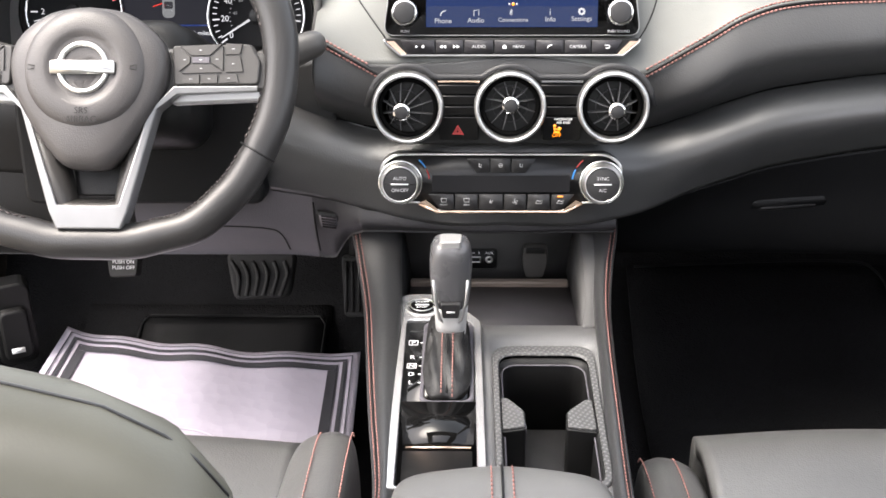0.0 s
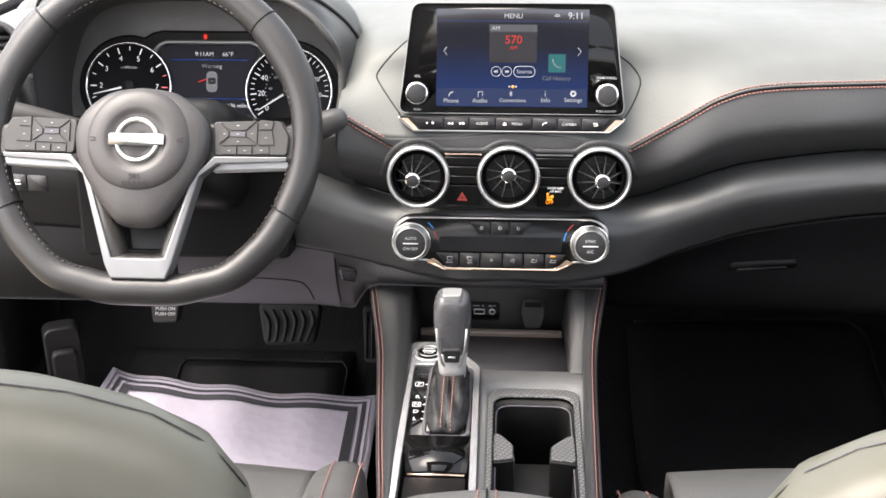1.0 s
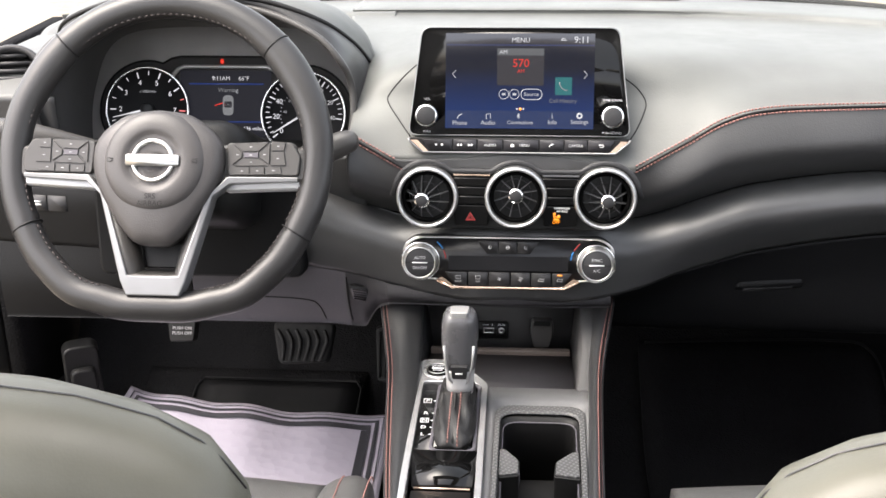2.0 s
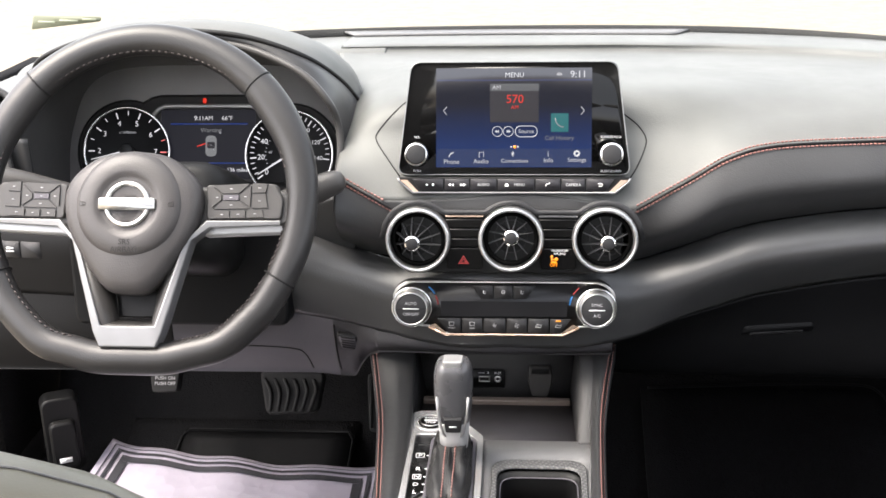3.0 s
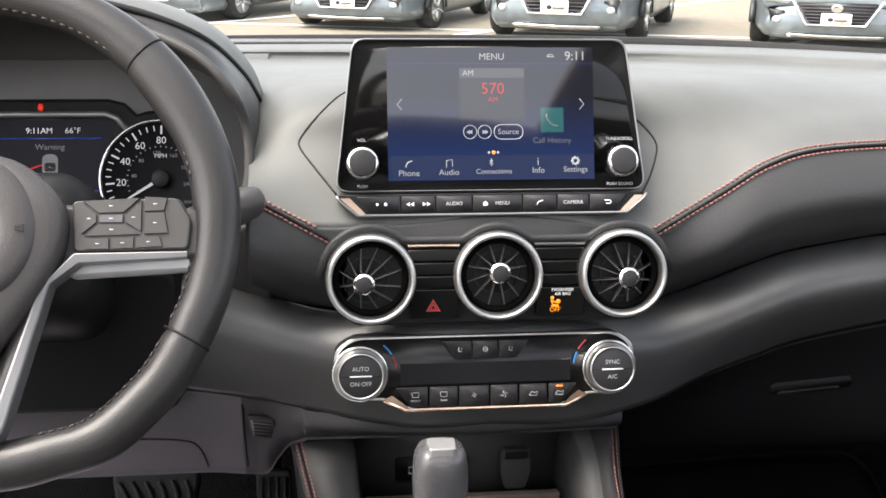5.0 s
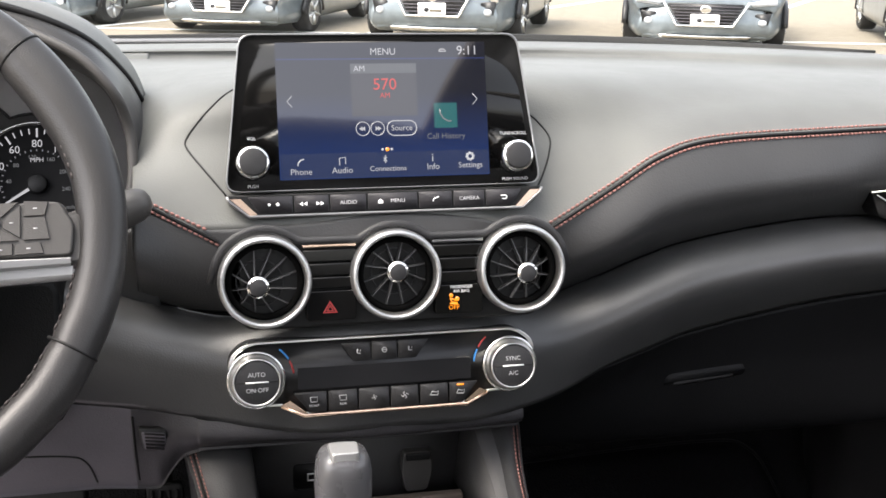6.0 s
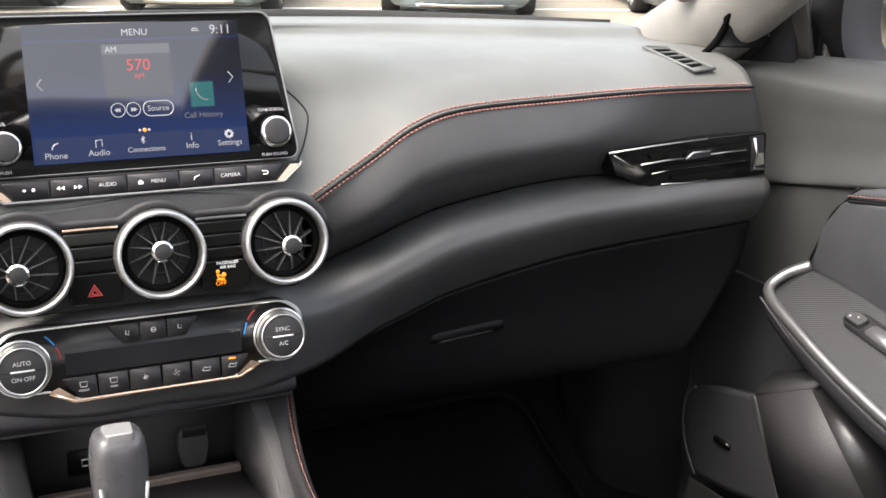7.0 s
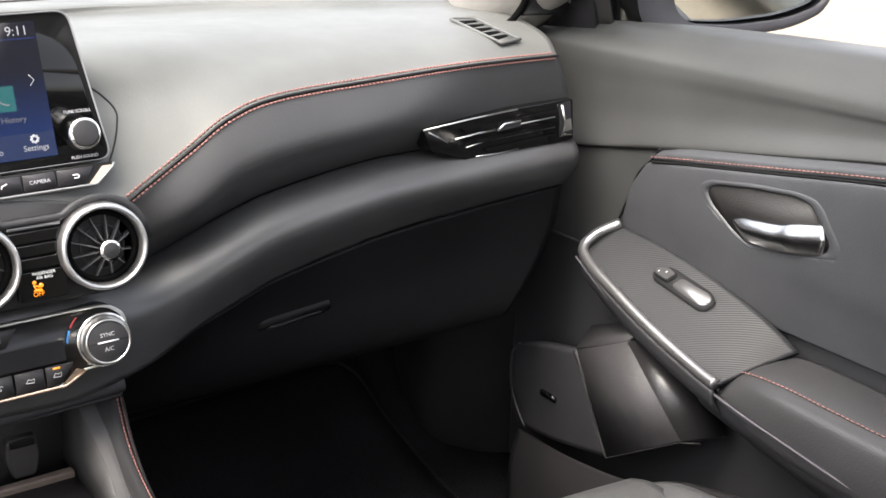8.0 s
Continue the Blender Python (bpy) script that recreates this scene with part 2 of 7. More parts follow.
def spline(pts, n):
    """n points evenly by index along a smooth curve through pts."""
    p = [Vector(q) for q in pts]
    if len(p) == 2:
        return [p[0].lerp(p[1], i / (n - 1)) for i in range(n)]
    out = []
    for i in range(n):
        u = i / (n - 1) * (len(p) - 1)
        k = min(int(u), len(p) - 2)
        f = u - k
        a, b, c, d = p[max(k - 1, 0)], p[k], p[k + 1], p[min(k + 2, len(p) - 1)]
        out.append(0.5 * ((2 * b) + (c - a) * f + (2 * a - 5 * b + 4 * c - d) * f * f + (3 * b - a - 3 * c + d) * f ** 3))
    return out


def grid(rows, close_u=False, close_v=False, caps=False):
    """A bmesh of quads over rows of points."""
    bm = bmesh.new()
    vs = [[bm.verts.new(p) for p in r] for r in rows]
    nr, nc = len(vs), len(vs[0])
    for i in range(nr if close_v else nr - 1):
        for j in range(nc if close_u else nc - 1):
            bm.faces.new((vs[i][j], vs[i][(j + 1) % nc], vs[(i + 1) % nr][(j + 1) % nc], vs[(i + 1) % nr][j]))
    if caps:
        bm.faces.new(vs[0]), bm.faces.new(vs[-1])
    return bm


def loft(rows, across=40, along=6):
    """A smooth skin over a few feature curves, each a list of points."""
    curves = [spline(r, across) for r in rows]
    cols = [spline([c[j] for c in curves], (len(rows) - 1) * along + 1) for j in range(across)]
    return grid([[cols[j][i] for j in range(across)] for i in range(len(cols[0]))])


def tube(path, radius, sides=12, closed=False, flat=1.0, up=(0, 0, 1)):
    """A rod along a path; radius may be a list, one for each point."""
    p = [Vector(q) for q in path]
    n = len(p)
    rows = []
    for i in range(n):
        a, b = (p[i - 1], p[(i + 1) % n]) if closed else (p[max(i - 1, 0)], p[min(i + 1, n - 1)])
        t = (b - a).normalized()
        s = t.cross(Vector(up)).normalized()
        w = s.cross(t)
        r = radius[i] if hasattr(radius, "__len__") else radius
        rows.append([p[i] + r * (math.cos(k * math.tau / sides) * s + flat * math.sin(k * math.tau / sides) * w) for k in range(sides)])
    return grid(rows, close_u=True, close_v=closed, caps=not closed)


def prism(outline, z0, z1, m=Matrix(), inset=0.0):
    """A plate of that outline (x, y) from height z0 to z1 in the frame m; inset narrows its face."""
    bm = bmesh.new()
    cx, cy = sum(p[0] for p in outline) / len(outline), sum(p[1] for p in outline) / len(outline)
    lo = [bm.verts.new(m @ Vector((x, y, z0))) for x, y in outline]
    hi = []
    for x, y in outline:
        d = Vector((x - cx, y - cy))
        k = max(1 - inset / max(d.length, 1e-6), 0.2)
        hi.append(bm.verts.new(m @ Vector((cx + d.x * k, cy + d.y * k, z1))))
    n = len(outline)
    for i in range(n):
        bm.faces.new((lo[i], lo[(i + 1) % n], hi[(i + 1) % n], hi[i]))
    bm.faces.new(hi)
    bm.faces.new(lo)
    return bm


def frame_plate(outer, inner, z0, z1, m=Matrix()):
    """A plate with a hole; both outlines have as many points."""
    rows = [[m @ Vector((x, y, z)) for x, y in o] for o, z in ((outer, z0), (outer, z1), (inner, z1), (inner, z0))]
    return grid(rows, close_u=True, close_v=True)


def rounded(x0, y0, x1, y1, r, n=5):
    """The outline of a rectangle with round corners."""
    pts = []
    for cx, cy, a in ((x1 - r, y1 - r, 0), (x0 + r, y1 - r, 90), (x0 + r, y0 + r, 180), (x1 - r, y0 + r, 270)):
        for i in range(n):
            t = radians(a + 90 * i / (n - 1))
            pts.append((cx + r * math.cos(t), cy + r * math.sin(t)))
    return pts


def round_poly(corners, r, n=4):
    """An outline with its corners rounded."""
    out, k = [], len(corners)
    for i in range(k):
        p, q, s = Vector(corners[i - 1]), Vector(corners[i]), Vector(corners[(i + 1) % k])
        a, b = (p - q), (s - q)
        ra = min(r, a.length * 0.45, b.length * 0.45)
        a, b = q + a.normalized() * ra, q + b.normalized() * ra
        for j in range(n):
            f = j / (n - 1)
            out.append(tuple(a * (1 - f) ** 2 + q * 2 * f * (1 - f) + b * f ** 2))
    return out


def circle(cx, cy, r, n=32):
    return [(cx + r * math.cos(i * math.tau / n), cy + r * math.sin(i * math.tau / n)) for i in range(n)]


def lathe(profile, m, n=40, cap=True):
    """A turned body: profile of (radius, height) about the z axis of m."""
    rows = [[m @ Vector((r * math.cos(i * math.tau / n), r * math.sin(i * math.tau / n), z)) for i in range(n)] for r, z in profile]
    return grid(rows, close_u=True, caps=cap)


def block(x0, y0, z0, x1, y1, z1, m=Matrix()):
    return prism([(x0, y0), (x1, y0), (x1, y1), (x0, y1)], z0, z1, m)


def join(*bms):
    """Several bmeshes as one."""
    out = bmesh.new()
    for b in bms:
        me = bpy.data.meshes.new("tmp")
        b.to_mesh(me)
        b.free()
        out.from_mesh(me)
        bpy.data.meshes.remove(me)
    return out


def lettering(words, x, y, size, m, mat, parent, z=0.0, align="CENTER", name="lettering"):
    """Printed words on a panel, as thin mesh letters."""
    cu = bpy.data.curves.new("letters", "FONT")
    cu.body, cu.size, cu.align_x, cu.align_y, cu.extrude = words, size * 1.38, align, "CENTER", 0.00005
    cu.resolution_u = 3
    tmp = bpy.data.objects.new("letters", cu)
    me = bpy.data.meshes.new_from_object(tmp)
    bpy.data.objects.remove(tmp)
    me.transform(m @ Matrix.Translation((x, y, z + 0.0001)))
    me.materials.clear()
    return link_mesh(name, me, mat, parent, smooth=False)


def stroke(points, width, m, mat, parent, z=0.0, name="mark", closed=False):
    """A thin raised line on a panel."""
    path = [m @ Vector((x, y, z)) for x, y in points]
    return part(name, tube(path, width / 2, 6, closed, up=m.to_3x3() @ Vector((0, 0, 1))), mat, parent)


def dashes(path, length, gap, radius, mat, parent, name="stitching", lift=(0, 0, 0)):
    """A row of stitches along a path, as one seam."""
    p = [Vector(q) + Vector(lift) for q in path]
    bm = bmesh.new()
    carry, on, seg = 0.0, True, [p[0]]
    pieces = []
    for a, b in zip(p, p[1:]):
        d, t = (b - a).length, 0.0
        while d - t > 1e-9:
            need = (length if on else gap) - carry
            if d - t >= need:
                t += need
                pt = a.lerp(b, t / d)
                if on:
                    pieces.append((seg[0], pt))
                seg, on, carry = [pt], not on, 0.0
            else:
                carry += d - t
                t = d
    for a, b in pieces:
        t = (b - a).normalized()
        s = t.orthogonal().normalized()
        w = t.cross(s)
        ring = [[bm.verts.new(q + radius * k * (math.cos(i * math.tau / 5) * s + math.sin(i * math.tau / 5) * w)) for i in range(5)] for q, k in ((a, 0.6), (a.lerp(b, 0.5), 1.1), (b, 0.6))]
        for r0, r1 in zip(ring, ring[1:]):
            for i in range(5):
                bm.faces.new((r0[i], r0[(i + 1) % 5], r1[(i + 1) % 5], r1[i]))
        bm.faces.new(ring[0]), bm.faces.new(ring[-1])
    return part(name, bm, mat, parent)


def drape(ob, points, way, lift=0.0008):
    """Points dropped along a direction onto a part's own skin."""
    bm = bmesh.new()
    bm.from_mesh(ob.data)
    tree = BVHTree.FromBMesh(bm)
    bm.free()
    way = Vector(way).normalized()
    out = []
    for p in points:
        hit = tree.ray_cast(Vector(p) - way * 0.08, way, 0.3)
        if hit[0]:
            out.append(hit[0] - way * lift)
    return out


# ---- setting: ground, floor, body shell ----
def asphalt():
    return material("sunlit_concrete", (0.19, 0.165, 0.126), 0.9, grain=0.4, grain_size=0.03, vary=0.12)


LOT = asphalt()
GROUND_Z, FALL = -0.38, 0.0085   # the lot falls away gently in front of the car


def make_ground():
    bm = bmesh.new()
    s = 600
    bm.faces.new([bm.verts.new(v) for v in ((x, y, GROUND_Z - FALL * y) for x, y in ((-s, -s), (s, -s), (s, s), (-s, s)))])
    part("ground", bm, LOT, None, smooth=False)
    tagged(bpy.data.objects["ground"], "pale tan concrete of a car park", "ground", kind="structure")
    lines = thing("parking_lines", (0, 14, GROUND_Z), "white painted bay lines on the concrete", "road marking", kind="structure")
    paint = material("white_line_paint", (0.75, 0.74, 0.7), 0.8, vary=0.2)
    for x0, y0, x1, y1 in ((-9, 17.6, 9, 12.4), (-5.2, 10.5, 5.5, 24), (-1, 10.5, 9.7, 24), (-9.4, 10.5, 1.3, 24), (3.5, 10.5, 14, 24)):
        d = Vector((x1 - x0, y1 - y0, 0))
        n = Vector((-d.y, d.x, 0)).normalized() * 0.07
        bm = bmesh.new()
        a, b = Vector((x0, y0, GROUND_Z - FALL * y0 + 0.006)), Vector((x1, y1, GROUND_Z - FALL * y1 + 0.006))
        bm.faces.new([bm.verts.new(v) for v in (a - n, b - n, b + n, a + n)])
        part("painted_line", bm, paint, lines, smooth=False)


def make_shell():
    """Floor pan, firewall, sides and roof of the car round the cabin."""
    # carpeted floor that climbs to the firewall
    rows = [[(-0.76, y, z), (-0.2, y, z), (0.2, y, z), (0.76, y, z)] for y, z in ((-1.0, -0.02), (0.9, 0.0), (1.3, 0.02), (1.5, 0.07), (1.62, 0.2), (1.68, 0.45), (1.72, 0.62))]
    ob = part("floor", loft(rows, 12, 3), CARPET, None, thick=0.02)
    tagged(ob, "black carpet over the car floor and firewall", "floor", kind="structure")
    # kick panels beside the footwells
    for name, x in (("wall_west", -0.775), ("wall_east", 0.775)):
        # rear stretch is unseen, raised to hold back side light
        hull = join(block(x - 0.012, -1.2, -0.1, x + 0.012, 0.25, 0.68), block(x - 0.012, 0.25, -0.1, x + 0.012, 1.72, 0.10), block(x - 0.012, 1.38, 0.10, x + 0.012, 1.72, 0.66))
        ob = part(name, hull, CARPET, None)
        tagged(ob, "dark lower side of the car body", "wall", kind="structure")
    # unseen panel, added to cut the light from behind
    ob = part("wall_south", block(-0.78, -1.2, -0.1, 0.78, -1.16, 0.72), PLASTIC, None)
    tagged(ob, "unseen dark panel closing the cabin's rear", "wall", kind="structure")
    # roof lining
    def lining(x0, x1, stops):
        return loft([[(x, y, z - 0.09 * (x / 0.56) ** 2) for x in (x0, (2 * x0 + x1) / 3, (x0 + 2 * x1) / 3, x1)] for y, z in stops], 10, 4)

    stops = ((0.75, 1.10), (0.62, 1.12), (0.50, 1.138), (0.2, 1.165), (-0.06, 1.17), (-0.45, 1.16), (-0.9, 1.11))
    spans = [lining(-0.56, 0.56, stops[:3]), lining(-0.56, -0.37, stops[2:5]), lining(0.30, 0.56, stops[2:5]), lining(-0.56, 0.56, stops[4:])]   # unseen sunroof opening between, assumed to let skylight in
    ob = part("ceiling", join(*spans), BEIGE, None, thick=-0.03)
    tagged(ob, "pale beige roof lining with an assumed sunroof opening", "ceiling", kind="structure")
    # windscreen and its black band along the foot
    ob = part("window_1", loft([[(-0.72, 1.62, 0.665), (-0.4, 1.78, 0.668), (0, 1.82, 0.67), (0.4, 1.78, 0.668), (0.72, 1.62, 0.665)],
                                [(-0.64, 1.16, 0.9), (-0.35, 1.26, 0.92), (0, 1.29, 0.925), (0.35, 1.26, 0.92), (0.64, 1.16, 0.9)],
                                [(-0.56, 0.72, 1.06), (-0.3, 0.76, 1.10), (0, 0.78, 1.105), (0.3, 0.76, 1.10), (0.56, 0.72, 1.06)]], 24, 6), PANE, None)
    ob.visible_shadow = False
    tagged(ob, "clear curved windscreen glass above the dashboard", "window", kind="structure")
    rows = [[(-0.72, 1.60, 0.660 + h), (-0.4, 1.765, 0.664 + h), (0, 1.80, 0.666 + h), (0.4, 1.765, 0.664 + h), (0.72, 1.60, 0.660 + h)] for h in (0.0, 0.025)]
    part("seal", loft(rows, 24, 2), RUBBER, ob, "black rubber seal", thick=0.008)


make_ground()
make_shell()


def make_driver_door():
    """The driver's door, swung wide open on its front hinges."""
    d = thing("door_2", (-.80, 1.44, .1), "driver's door standing wide open", "door", kind="structure")
    f = Matrix.Translation((-.80, 1.44, 0)) @ Euler((0, 0, radians(-62))).to_matrix().to_4x4()   # y runs back along the closed door
    skin = [[f @ Vector((x, -y, z)) for y in (.02, .35, .70, 1.06)] for x, z in ((-.07, .10), (-.02, .14), (.0, .30), (-.012, .42), (.0, .52), (-.03, .66), (-.09, .67))]
    part("panel", loft(skin, 20, 4), DOOR_LOW, d, "dark inner door panel", thick=.004)
    part("outer_skin", loft([[f @ Vector((x, -y, z)) for y in (.0, .35, .70, 1.08)] for x, z in ((-.08, .08), (-.15, .30), (-.14, .50), (-.10, .67))], 20, 4), PLASTIC, d, "outer door skin", thick=.004)
    part("armrest", prism(rounded(.30, .37, .90, .43, .02), 0, .05, f @ Euler((radians(90), 0, radians(90))).to_matrix().to_4x4() @ Matrix.Scale(-1, 4, (1, 0, 0))), DOOR_LOW, d, bevel=.01)


make_driver_door()


# ---- dashboard ----
XS = (0.0, 0.07, 0.14, 0.20, 0.245, 0.30, 0.42, 0.54)
dashboard = thing("dashboard", (0, 1.3, 0.5), "charcoal soft-touch dashboard with red double stitching", "dashboard")


def row(end, *yz):
    return [(x, y, z) for x, (y, z) in zip(XS, yz)] + [end]


COWL = row((0.72, 1.60, 0.682), (1.80, .682), (1.80, .682), (1.798, .682), (1.79, .682), (1.785, .682), (1.775, .682), (1.745, .682), (1.70, .682))
REAR = row((0.72, 1.52, 0.676), (1.66, .680), (1.66, .680), (1.66, .680), (1.655, .680), (1.65, .680), (1.645, .680), (1.62, .679), (1.58, .678))
LEDGE = [(x, y + .012, z + .006) for x, y, z in REAR]
LEDGE_FOOT = [(x, y - .030, z - .004) for x, y, z in REAR]
CREST = row((0.71, 1.37, 0.676), (1.285, .702), (1.285, .702), (1.285, .702), (1.30, .700), (1.32, .697), (1.345, .693), (1.36, .688), (1.365, .684))
FACE = row((0.69, 1.275, 0.668), (1.220, .655), (1.220, .655), (1.214, .655), (1.210, .659), (1.216, .668), (1.232, .674), (1.25, .678), (1.262, .676))
STITCH = row((0.668, 1.222, 0.652), (1.160, .604), (1.160, .598), (1.159, .585), (1.167, .618), (1.172, .643), (1.180, .6545), (1.19, .6575), (1.205, .657))
BELLY = row((0.69, 1.225, 0.605), (1.150, .565), (1.150, .56), (1.165, .55), (1.174, .575), (1.178, .598), (1.182, .61), (1.192, .615), (1.207, .612))
BELLY = [(x, y - .022 * min(max((x - .14) / .06, 0), 1) * min(max((.53 - x) / .13, 0), 1), z - .004) for x, y, z in BELLY]
CREASE = row((0.694, 1.232, 0.553), (1.16, .522), (1.16, .52), (1.19, .512), (1.20, .527), (1.202, .543), (1.205, .557), (1.215, .569), (1.225, .565))
LIP = row((0.692, 1.211, 0.549), (1.135, .515), (1.137, .512), (1.165, .505), (1.172, .520), (1.177, .536), (1.18, .550), (1.19, .561), (1.198, .558))
ROLL = row((0.690, 1.203, 0.530), (1.122, .480), (1.124, .480), (1.145, .482), (1.152, .495), (1.157, .510), (1.162, .523), (1.172, .535), (1.182, .534))
SEAM = row((0.690, 1.206, 0.500), (1.130, .425), (1.130, .425), (1.146, .432), (1.160, .450), (1.166, .462), (1.172, .475), (1.180, .492), (1.188, .499))


SEAM = [(x, y + .022 * min(max((x - .14) / .2, 0), 1), z - .004 * min(max((x - .14) / .2, 0), 1)) for x, y, z in SEAM]   # the roll turns under


def mirrored(r):
    return [(-x, y, z) for x, y, z in reversed(r)]


def both(r):
    return mirrored(r)[:-1] + r


def make_dashboard():
    # the middle and the passenger's side; the driver's part lies behind the cluster hood
    def main(r, dip=0.0, reach=1.1):
        """Beside the cluster hood the pad dips into a valley."""
        a, b = Vector(r[2]), Vector(r[3])
        q = a.lerp(b, reach)
        p = a.lerp(b, .35)
        return [(-q.x, q.y, q.z - dip), (-p.x, p.y, p.z - dip * .3)] + [(-r[1][0], r[1][1], r[1][2])] + r

    top = loft([main(r, d, e) for r, d, e in ((COWL, 0, 2.1), (LEDGE, 0, 2.1), (LEDGE_FOOT, 0, 2.1), (CREST, .036, 1.1), (FACE, .022, 1.1), (STITCH, 0, 1.1))], 101, 8)
    part("rear_pad", loft([[(x, y, z - .003) for x, y, z in mirrored(r)[:-3]] for r in (COWL, LEDGE, LEDGE_FOOT)] + [[(x, 1.47, .671) for x, y, z in mirrored(REAR)[:-3]]], 50, 6), PAD, dashboard, thick=0.004)
    part("valley_pad", loft([[(-.30, y, z), (-.24, y, z), (-.185, y, z)] for y, z in ((1.50, .672), (1.47, .669), (1.435, .665))], 8, 4), PAD, dashboard, thick=0.004)
    part("side_pad", loft([[(-.72, y, z - .004), (-.66, y, z), (-.615, y, z)] for y, z in ((1.50, .678), (1.37, .680), (1.28, .670), (1.222, .652))], 12, 5), PAD, dashboard, thick=0.006)
    part("side_fascia", loft([[(-.72, y, z - .004), (-.66, y, z), (-.59, y, z)] for y, z in ((1.222, .652), (1.225, .605), (1.232, .553))], 12, 5), FASCIA, dashboard, thick=0.006)
    tree = BVHTree.FromBMesh(top)
    part("upper_pad", top, PAD, dashboard, "grained soft-touch top, windscreen glare put into its grey", thick=0.006)
    fascia = loft([main(r) for r in (STITCH, BELLY, CREASE)], 101, 8)
    low_tree = BVHTree.FromBMesh(fascia)
    part("driver_fascia", loft([[(-.190, 1.172, .60), (-.24, 1.188, .585), (-.31, 1.21, .58)], [(-.190, 1.180, .56), (-.24, 1.192, .55), (-.31, 1.21, .545)], [(-.190, 1.195, .515), (-.24, 1.203, .505), (-.31, 1.21, .49)]], 16, 5), FASCIA, dashboard, thick=0.004)
    part("fascia", fascia, FASCIA, dashboard, "black padded fascia", thick=0.006)
    def sided(r, drop):
        left = [(-x, y - (.022 * min(max((x - .14) / .2, 0), 1) if r is SEAM else 0), z - drop * min(max((x - .14) / .28, 0), 1)) for x, y, z in reversed(r)]
        return left[:-1] + r

    lower = [sided(r, d) for r, d in ((CREASE, 0), (LIP, 0), (ROLL, .010), (SEAM, .035))]
    part("lower_pad", loft([[q for q in r if q[0] > -.43] for r in lower], 121, 6), DASH_LOW, dashboard, "dark grey leather roll", thick=0.006)
    # roll's driver end in near black: dark plastic plus painted shade
    part("driver_end_panel", loft([[q for q in r if q[0] < -.41] for r in lower], 30, 6), GLOVE, dashboard, "black plastic panel behind the wheel, partly painted shade", thick=0.006)
    # dark skin that paints the shadow gap between the dash end and the door
    ends = [Vector(r[-1]) for r in (REAR, CREST, FACE, STITCH, BELLY, CREASE, LIP, ROLL, SEAM)] + [Vector((.66, 1.225, .43)), Vector((.62, 1.24, .36))]
    part("end_shadow_gap", loft([spline([p + Vector((dx, dy, -.002)) for p in ends], 24) for dx, dy in ((-.004, .006), (.006, .010), (.014, .024))], 60, 3), DARK, dashboard, "dark skin painting the shadow gap beside the door", thick=.002)
    # raised rear strip along the windscreen
    part("demister_strip", loft([[(-.285, 1.790, .6865), (0, 1.796, .6865), (.275, 1.784, .6865)], [(-.262, 1.748, .6872), (0, 1.755, .6872), (.250, 1.744, .6872)]], 24, 3), DECK, dashboard, "grey demister grille strip", thick=0.003)
    # double red stitching with a seam between, on the passenger's and driver's side
    for side in (1, -1):
        r = [(side * x, y, z) for x, y, z in STITCH[2:]] if side > 0 else [(side * x, y, z) for x, y, z in STITCH[2:4]]
        c = spline(r, 160)
        for d in (0.0026, -0.0034):
            run = [p + Vector((0, 0.004 + (0.001 if d > 0 else -0.001), d + 0.0006)) for p in c]
            pts = []
            for p in run:
                if d > 0:
                    hit = tree.ray_cast(p + Vector((0, -0.06, 0.03)), Vector((0, 1, -0.5)).normalized(), 0.2)[0]
                else:
                    hit = low_tree.ray_cast(p + Vector((0, -0.06, 0)), Vector((0, 1, 0)), 0.2)[0]
                if hit:
                    pts.append(hit + Vector((0, -0.0008, 0.0004)))
            dashes(pts, 0.0036, 0.0011, 0.0012, THREAD, dashboard)
        part("seam", tube([p + Vector((0, -0.0006, 0.0004)) for p in c], 0.0016, 6), DARK, dashboard)
    # panel lines of the wings beside the display
    for pts in ([(-.120, .694), (-.131, .689), (-.146, .677), (-.161, .660), (-.162, .652), (-.150, .638), (-.132, .618)],
                [(.120, .684), (.131, .678), (.144, .668), (.153, .655), (.150, .643), (.141, .626), (.132, .614)]):
        path = []
        for x, _, z in spline([(x, 0, z) for x, z in pts], 30):
            hit = tree.ray_cast(Vector((x, 1.0, z)), Vector((0, 1, 0)), 0.5)[0]
            if hit:
                path.append(hit)
        part("groove", tube(path, 0.0009, 6), DARK, dashboard)
    # body of the centre stack and the driver's knee panel, which meet in a panel line
    edge_rows = sorted(sided(SEAM, .035))

    def head_at(x):
        for p, q in zip(edge_rows, edge_rows[1:]):
            if p[0] <= x <= q[0]:
                return Vector(p).lerp(Vector(q), (x - p[0]) / (q[0] - p[0])) + Vector((0, -.0003, .001))

    def skin(xs, feet):
        head = [head_at(x) for x in xs]
        mid = [(a + Vector(b)) / 2 + Vector((0, -.0085, -.001)) for a, b in zip(head, feet)]
        return loft([head, mid, feet, [(x, y + .006, z - .004) for x, y, z in feet], [(x, y + .07, z - .004) for x, y, z in feet]], 70, 6)

    foot = [(-.2165, 1.194, .359), (-.205, 1.192, .359), (-.196, 1.188, .362), (-.188, 1.180, .377), (-.177, 1.170, .395), (-.164, 1.160, .4045), (-.145, 1.154, .4085), (-.02, 1.150, .4085), (.116, 1.154, .4085)]
    body = part("stack_body", skin((-.2165, -.206, -.199, -.190, -.180, -.166, -.145, -.02, .116), foot), STACK, dashboard, "charcoal centre stack body")
    # knee panel split in two tones: bounced light paler, column shade black
    kx = (-.42, -.38, -.34, -.3, -.25, -.2165)
